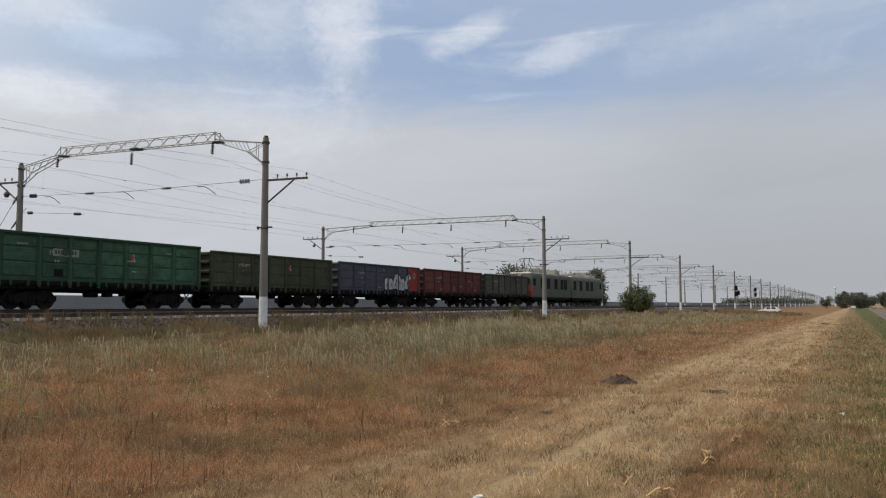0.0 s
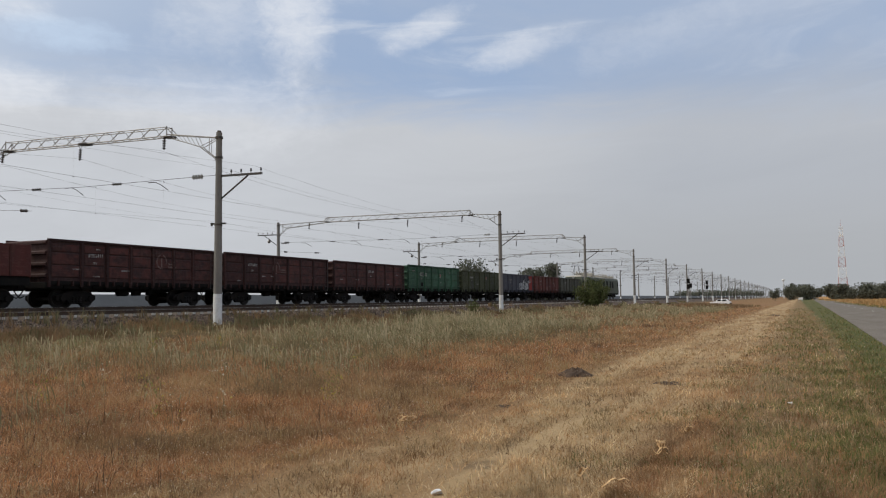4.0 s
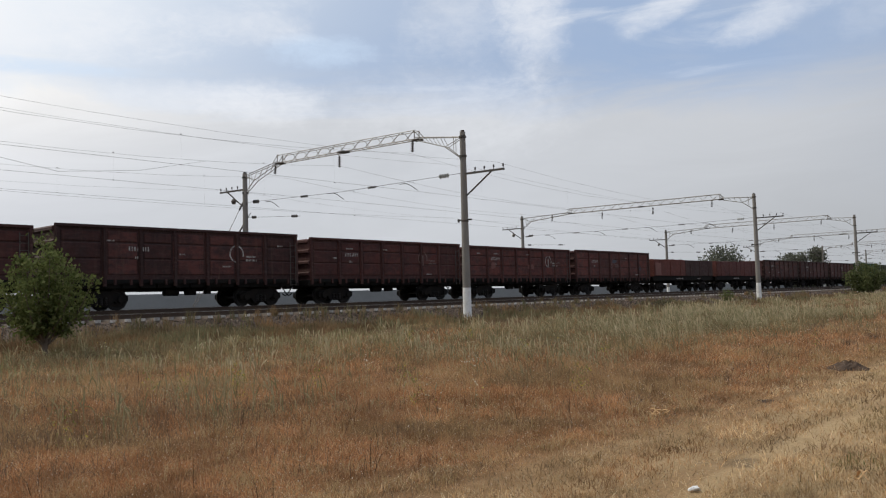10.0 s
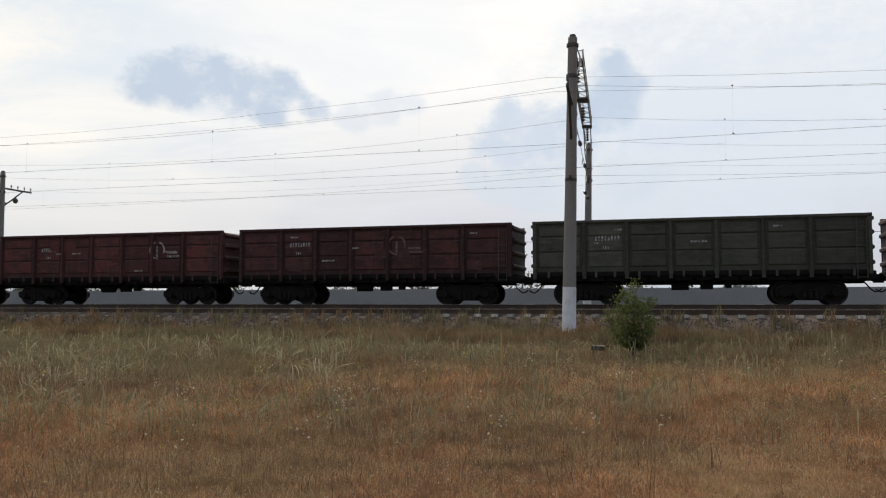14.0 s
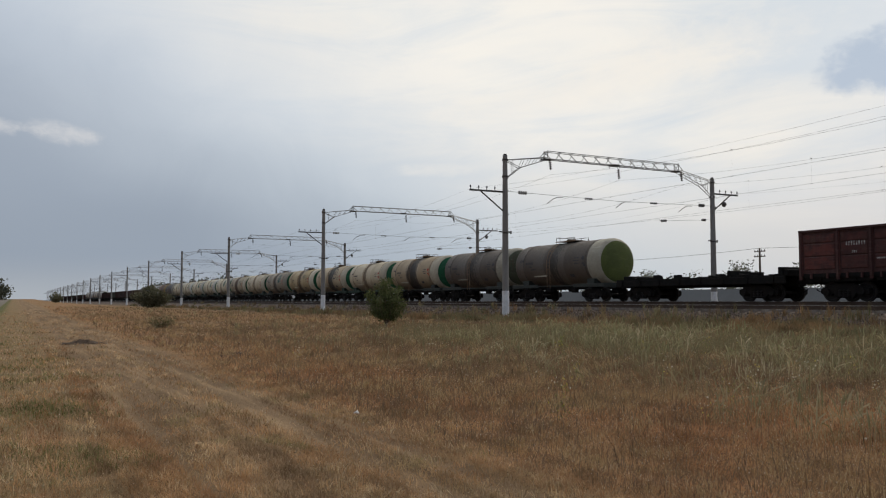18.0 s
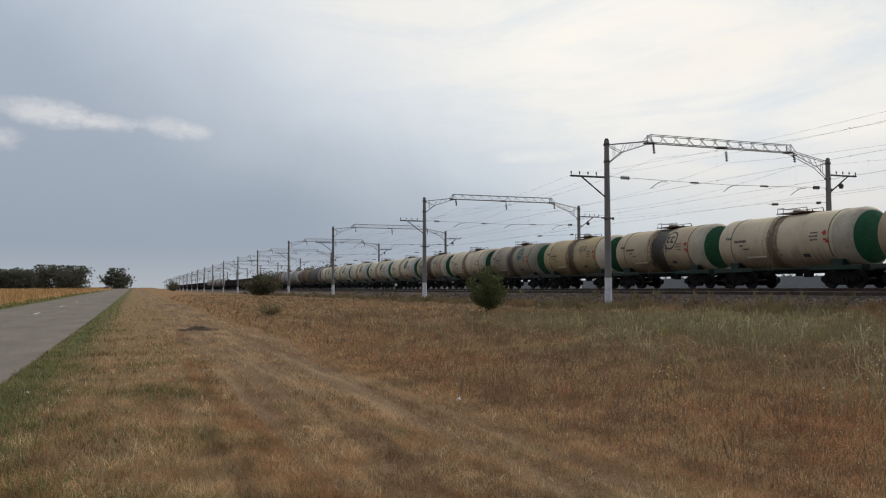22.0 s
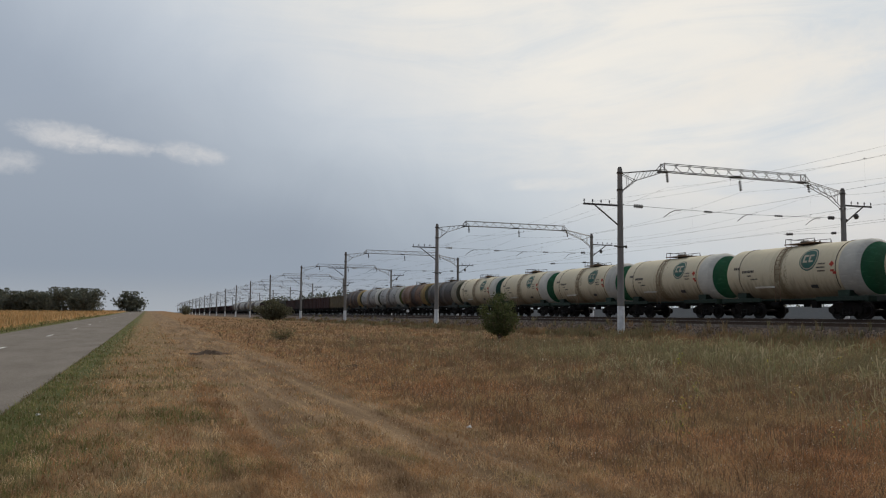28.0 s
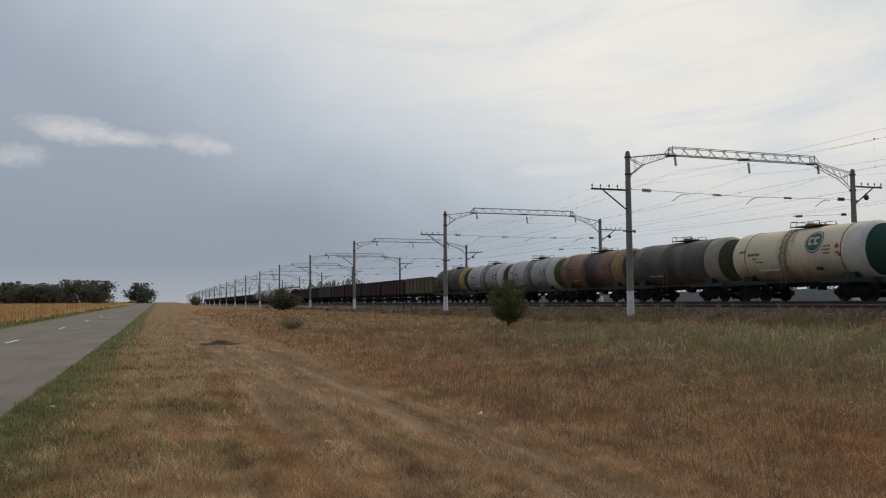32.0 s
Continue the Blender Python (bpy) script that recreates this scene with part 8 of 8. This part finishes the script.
# ---------------------------------------------------------------- small things
def rough_lump(radius, height, seed, n=26, rings=10):
    """A low crumbly heap."""
    f = Form()
    v, fa = [], []
    for i in range(rings + 1):
        t = i / rings
        for j in range(n):
            a = 2 * math.pi * j / n
            k = 1 + 0.8 * noise.noise(Vector((math.cos(a) * 1.3, math.sin(a) * 1.3, seed)))
            rr = radius * (1 - t) * k
            z = height * (1 - (1 - t) ** 2) + 0.45 * height * noise.noise(Vector((math.cos(a) * 2, math.sin(a) * 2 + t * 4, seed)))
            z += 0.32 * height * noise.noise(Vector((rr * math.cos(a) * 11, rr * math.sin(a) * 11, seed)))
            v.append((rr * math.cos(a), rr * math.sin(a), z - 0.03))
    for i in range(rings):
        fa += [(i * n + j, i * n + (j + 1) % n, (i + 1) * n + (j + 1) % n, (i + 1) * n + j) for j in range(n)]
    return f.add(v, fa)


SOIL = material("dug_soil", (0.085, 0.056, 0.038), 0.98, second=(0.05, 0.035, 0.025), scale=8.0, grain=30, grain_amount=0.5, bump=0.03)
HUSK = material("dry_husk", (0.56, 0.37, 0.19), 0.85, second=(0.45, 0.27, 0.12), scale=12.0, grain=60)
PLASTIC = material("white_litter", (0.72, 0.72, 0.72), 0.5, second=(0.55, 0.55, 0.56), scale=9.0)
REED = material("yellow_reed", (0.46, 0.33, 0.10), 0.8, second=(0.33, 0.22, 0.08), scale=9.0)

for i, (x, y, r, h) in enumerate(((17.0, 4.3, 0.34, 0.16), (15.5, 2.2, 0.32, 0.06), (11.8, 4.15, 0.26, 0.04), (80.0, 2.2, 0.6, 0.10), (-34.0, 2.4, 0.6, 0.16), (-23.8, 5.6, 0.6, 0.14), (12.9, 0.4, 0.22, 0.04))):
    m = thing("soil_mound", "low dark heap of dug soil in the grass", "soil mound", "heaps of dug soil", pose(x, y, soft_height(x, y)))
    part("soil", rough_lump(r, h, i * 3.7), SOIL, m)


def husk(x, y, length, turn, n=4):
    """A torn maize husk: a few curled pale leaves."""
    h = thing("maize_husk", "curled pale dry maize husk on the ground", "maize husk", "scattered maize husks", pose(x, y, soft_height(x, y) + 0.045, 0, 0, turn))
    r = random.Random(int(x * 100))
    for i in range(n):
        w = 0.017 * r.uniform(0.8, 1.3)
        a = r.uniform(-0.8, 0.8)
        v, fa = [], []
        k = 7
        for j in range(k):
            t = j / (k - 1)
            c = Vector((math.cos(a) * length * (t - 0.3), math.sin(a) * length * (t - 0.3), 0.02 + 0.07 * math.sin(t * 3.0 + i) ** 2))
            ww = w * (1 - (2 * t - 1) ** 2 * 0.8)
            s = Vector((-math.sin(a), math.cos(a), 0.35)) * ww
            v += [tuple(c - s), tuple(c + Vector((0, 0, 0.012))), tuple(c + s)]
        for j in range(k - 1):
            b = j * 3
            fa += [(b, b + 1, b + 4, b + 3), (b + 1, b + 2, b + 5, b + 4)]
        part("husk_leaf", Form().add(v, fa), HUSK, h, smooth=True)


for x, y, l, t, n in ((8.92, 1.37, 0.34, 20, 7), (7.28, 1.78, 0.26, 70, 2), (6.92, 1.40, 0.46, 100, 2), (17.8, 1.5, 0.3, 10, 4), (9.96, 1.2, 0.24, 100, 2), (14.7, 1.69, 0.26, 50, 3), (8.6, 1.3, 0.3, 120, 2), (9.5, 4.54, 0.5, 110, 3),
                      (-12.2, 1.2, 0.2, 40, 3), (-22.6, 1.9, 0.25, 30, 3), (-12.1, 0.9, 0.14, 10, 2), (-9.1, 1.77, 0.3, 60, 4), (-16.5, 2.02, 0.22, 15, 3), (-16.5, -0.39, 0.25, 80, 3), (-15.4, 5.24, 0.35, 30, 2), (-18.0, 5.6, 0.4, 30, 3)):
    husk(x, y, l * 0.5, t, n)


def litter(x, y, r, seed, label):
    m = thing("litter", label, "litter", "scraps of litter", pose(x, y, soft_height(x, y)))
    f = Form().add(*crumple(r, seed))
    part("crumpled_sheet", f, PLASTIC, m)


def crumple(r, seed):
    g = random.Random(seed)
    v = [(g.uniform(-r, r), g.uniform(-r, r), g.uniform(0.0, r)) for i in range(14)]
    bm = bmesh.new()
    for p_ in v:
        bm.verts.new(p_)
    hull = bmesh.ops.convex_hull(bm, input=bm.verts)
    bmesh.ops.delete(bm, geom=[e for e in hull["geom_interior"] if isinstance(e, bmesh.types.BMVert)], context="VERTS")
    bm.verts.index_update()
    out = [tuple(a.co) for a in bm.verts], [tuple(a.index for a in f.verts) for f in bm.faces]
    bm.free()
    return out


litter(6.35, 2.8, 0.05, 3, "crumpled white plastic bag in the grass")
litter(30.7, 17.5, 0.13, 4, "white scrap of litter in the dry grass")
litter(32.2, 17.2, 0.1, 5, "white scrap of litter in the dry grass")
litter(-14.2, -1.53, 0.045, 6, "white scrap of litter on the verge")
litter(-14.3, -0.95, 0.03, 8, "white scrap of litter on the verge")
litter(-15.5, 5.25, 0.08, 9, "white scrap of litter in the dry grass")
litter(13.3, 0.18, 0.05, 10, "white scrap of litter on the verge")
litter(-10.9, 4.3, 0.05, 7, "white scrap of litter in the dry grass")

reed = thing("reed_stake", "single upright yellow reed in the grass", "reed", "", pose(-3.55, 16.3, soft_height(-3.55, 16.3)))
part("stalk", Form().tube([(0, 0, 0), (0.01, 0, 0.4), (0.0, 0.0, 0.82)], [0.022, 0.02, 0.012], 7), REED, reed)

box_ = thing("trackside_box", "small dark cable box on legs by the line", "cable box", "", pose(-2.0, 20.6, soft_height(-2.0, 20.6)))
part("casing", Form().box(-0.22, 0.12, -0.15, 0.15, 0.14, 0.26, 0.02), STEEL_DARK, box_)
for x in (-0.14, 0.14):
    part("leg", Form().cyl((x * 1.2 - 0.03, 0, 0), (x - 0.03, 0, 0.15), 0.02, n=6), STEEL_DARK, box_)
part("cable_end", Form().tube([(0.1, 0, 0.22), (0.24, 0, 0.24), (0.3, 0, 0.12), (0.31, 0, 0.0)], 0.018, 6), BLACK, box_, "black cable bent to the ground")


def signal(x, y, heads, top):
    """A colour-light signal: post, black head plates with hooded lamps."""
    s = thing("railway_signal", "colour-light railway signal with black heads on a grey post", "railway signal", "signals by the line", pose(x, y, ground_height(x, y)))
    part("post", Form().cyl((0, 0, 0), (0, 0, top), 0.09, 0.07, 10), STEEL_GREY, s, smooth=True)
    part("foot", Form().box(-0.3, 0.3, -0.3, 0.3, -0.05, 0.25, 0.03), CONCRETE, s)
    for i in range(heads):
        z = top - 0.75 - i * 1.5
        h = part("head_plate", Form().box(-0.22, -0.10, -0.38, 0.38, z - 0.62, z + 0.62, 0.05), BLACK, s, "black oval head plate")
        for dz in (-0.28, 0.28):
            part("lamp_hood", Form().cyl((-0.2, 0, z + dz), (-0.5, 0, z + dz), 0.14, n=10), BLACK, h)
    lad = Form()
    for yy in (-0.16, 0.16):
        lad.cyl((0.25, yy, 0), (0.2, yy, top - 0.3), 0.02, n=4)
    for i in range(int(top / 0.35)):
        lad.cyl((0.24, -0.16, 0.3 + i * 0.35), (0.24, 0.16, 0.3 + i * 0.35), 0.014, n=4)
    part("ladder", lad, STEEL_DARK, s)


signal(226.0, 26.6, 2, 6.3)
signal(272.0, 26.4, 2, 6.6)
signal(252.0, 29.0, 1, 5.4)


def parked_car(x, y, turn):
    c = thing("car", "white hatchback car parked on the grass", "car", "", pose(x, y, soft_height(x, y), 0, 0, turn))
    white = material("white_car_paint", (0.78, 0.78, 0.78), 0.25, second=(0.7, 0.7, 0.69), scale=1.0, spec=0.5, grain_amount=0.03)
    o = [(-2.05, 0.35), (2.05, 0.35), (2.1, 0.62), (1.98, 0.80), (1.05, 0.95), (-1.75, 1.0), (-2.08, 0.85)]
    part("body", Form().prism(o, -0.82, 0.82), white, c)
    cab = [(0.98, 0.94), (0.42, 1.40), (-1.25, 1.44), (-1.85, 0.99)]
    part("cabin", Form().prism(cab, -0.70, 0.70), white, c)
    for s in (-1, 1):
        for a, b in ((-1.45, -0.5), (-0.42, 0.5)):
            part("side_window", Form().prism([(a, 1.02), (b, 1.02), (b - 0.12, 1.34), (a + 0.18, 1.34)], s * 0.705 - 0.006, s * 0.705 + 0.006), GLASS_DARK, c, "dark side window")
        part("headlight", Form().box(1.98, 2.07, s * 0.6 - 0.15, s * 0.6 + 0.15, 0.62, 0.76, 0.02), STEEL_GREY, c)
        for dx in (-1.25, 1.3):
            w = part("wheel", Form().cyl((dx, s * 0.68, 0.3), (dx, s * 0.84, 0.3), 0.3, n=18), BLACK, c)
            part("rim", Form().cyl((dx, s * 0.835, 0.3), (dx, s * 0.85, 0.3), 0.18, n=14), STEEL_GREY, w)
    part("windscreen", Form().add([(0.99, -0.62, 0.97), (0.99, 0.62, 0.97), (0.46, 0.58, 1.38), (0.46, -0.58, 1.38)], [(0, 1, 2, 3)]), GLASS_DARK, c, "dark windscreen")
    part("rear_bumper", Form().box(-2.12, -1.95, -0.8, 0.8, 0.35, 0.6, 0.04), BLACK, c)


parked_car(186.0, 15.4, 82.0)

board = thing("roadside_board", "white board on two posts beside the far road", "sign board", "", pose(330.0, -0.6, soft_height(330.0, -0.6)))
part("panel", Form().box(-0.04, 0.04, -0.8, 0.8, 0.9, 1.7, 0.02), WHITEWASH, board)
for y in (-0.6, 0.6):
    part("post", Form().cyl((0.07, y, -0.1), (0.07, y, 1.6), 0.05, n=8), STEEL_GREY, board)


def lattice_tower(x, y, height):
    """A slim red and white lattice radio tower with dishes and a spike."""
    t = thing("radio_tower", "red and white lattice radio tower far beyond the road", "radio tower", "", pose(x, y, 0))
    red = material("tower_red", (0.52, 0.32, 0.31), 0.6, second=(0.35, 0.1, 0.08), scale=1.0)
    white = material("tower_white", (0.80, 0.79, 0.78), 0.6, second=(0.6, 0.57, 0.55), scale=1.0)
    n = 7
    for i in range(n):
        a, b = i / n, (i + 1) / n
        wa, wb = 2.6 * (1 - a) + 1.0, 2.6 * (1 - b) + 1.0
        za, zb = height * a, height * b
        f = Form()
        ca = [(wa * sx, wa * sy, za) for sx, sy in ((-1, -1), (1, -1), (1, 1), (-1, 1))]
        cb = [(wb * sx, wb * sy, zb) for sx, sy in ((-1, -1), (1, -1), (1, 1), (-1, 1))]
        for k in range(4):
            f.cyl(ca[k], cb[k], 0.17, n=5)
            m0 = Vector(ca[k]).lerp(Vector(cb[k]), 0.5)
            m1 = Vector(ca[(k + 1) % 4]).lerp(Vector(cb[(k + 1) % 4]), 0.5)
            f.cyl(ca[k], m1, 0.09, n=4)
            f.cyl(ca[(k + 1) % 4], m0, 0.09, n=4)
            f.cyl(m0, cb[(k + 1) % 4], 0.09, n=4)
            f.cyl(m1, cb[k], 0.09, n=4)
            f.cyl(ca[k], ca[(k + 1) % 4], 0.09, n=4)
        part("lattice_section", f, red if i % 2 else white, t)
    part("spike", Form().cyl((0, 0, height), (0, 0, height + 5), 0.12, 0.05, 6), red, t)
    part("dish", Form().lathe([(0.0, 0.9), (0.4, 0.85), (0.5, 0.3)], n=14, centre=(-2.0, 0.5, height * 0.86)), white, t)


lattice_tower(704.0, -31.5, 55.0)

wt = thing("water_tower", "white ball-topped water tower beyond the trees", "water tower", "", pose(760.0, 11.6, 0))
part("stem", Form().cyl((0, 0, 0), (0, 0, 14.4), 0.4, 0.32, 12), WHITEWASH, wt, smooth=True)
part("ball", Form().lathe([(-1.1 + 0.2 * i, max(0.05, math.sqrt(max(0.0, 1.1 ** 2 - (-1.1 + 0.2 * i) ** 2)))) for i in range(12)], axis_x=False, n=16, centre=(0, 0, 15.3)), WHITEWASH, wt, smooth=True)


def wooden_pole(x, y, height):
    p_ = thing("utility_pole", "weathered wooden utility pole with two crossarms", "utility pole", "poles of a far line", pose(x, y, 0.6))
    part("pole", Form().cyl((0, 0, 0), (0, 0, height), 0.17, 0.12, 10), BARK, p_, smooth=True)
    for z in (height - 0.5, height - 1.2):
        part("crossarm", Form().box(-0.95, 0.95, -0.06, 0.06, z, z + 0.12), BARK, p_)
        for x_ in (-0.8, -0.35, 0.35, 0.8):
            part("pin_insulator", Form().cyl((x_, 0, z + 0.12), (x_, 0, z + 0.32), 0.06, 0.04, 8), PORCELAIN, p_)


for x in (-80.0, -30.0, 20.0, -130.0):
    wooden_pole(x, 90.0, 8.0)
far_line = thing("utility_wire", "thin wire between far wooden poles", "wire")
part("wire", Form().tube([q_ for a, b in ((-130, -80), (-80, -30), (-30, 20)) for q_ in span_points(a, b, 8.6, 8.6, 0.5, 90.0, 90.0, 6)], 0.03, 4), WIRE, far_line)

# low white-topped marker post beside the near rails
marker = thing("marker_post", "short trackside post with a white disc", "marker post", "", pose(-92.0, 28.4, 0.7))
part("post", Form().cyl((0, 0, 0), (0, 0, 1.25), 0.05, n=8), STEEL_DARK, marker)
part("disc", Form().cyl((0.05, 0, 1.3), (0.09, 0, 1.3), 0.17, n=14), WHITEWASH, marker)


motions()
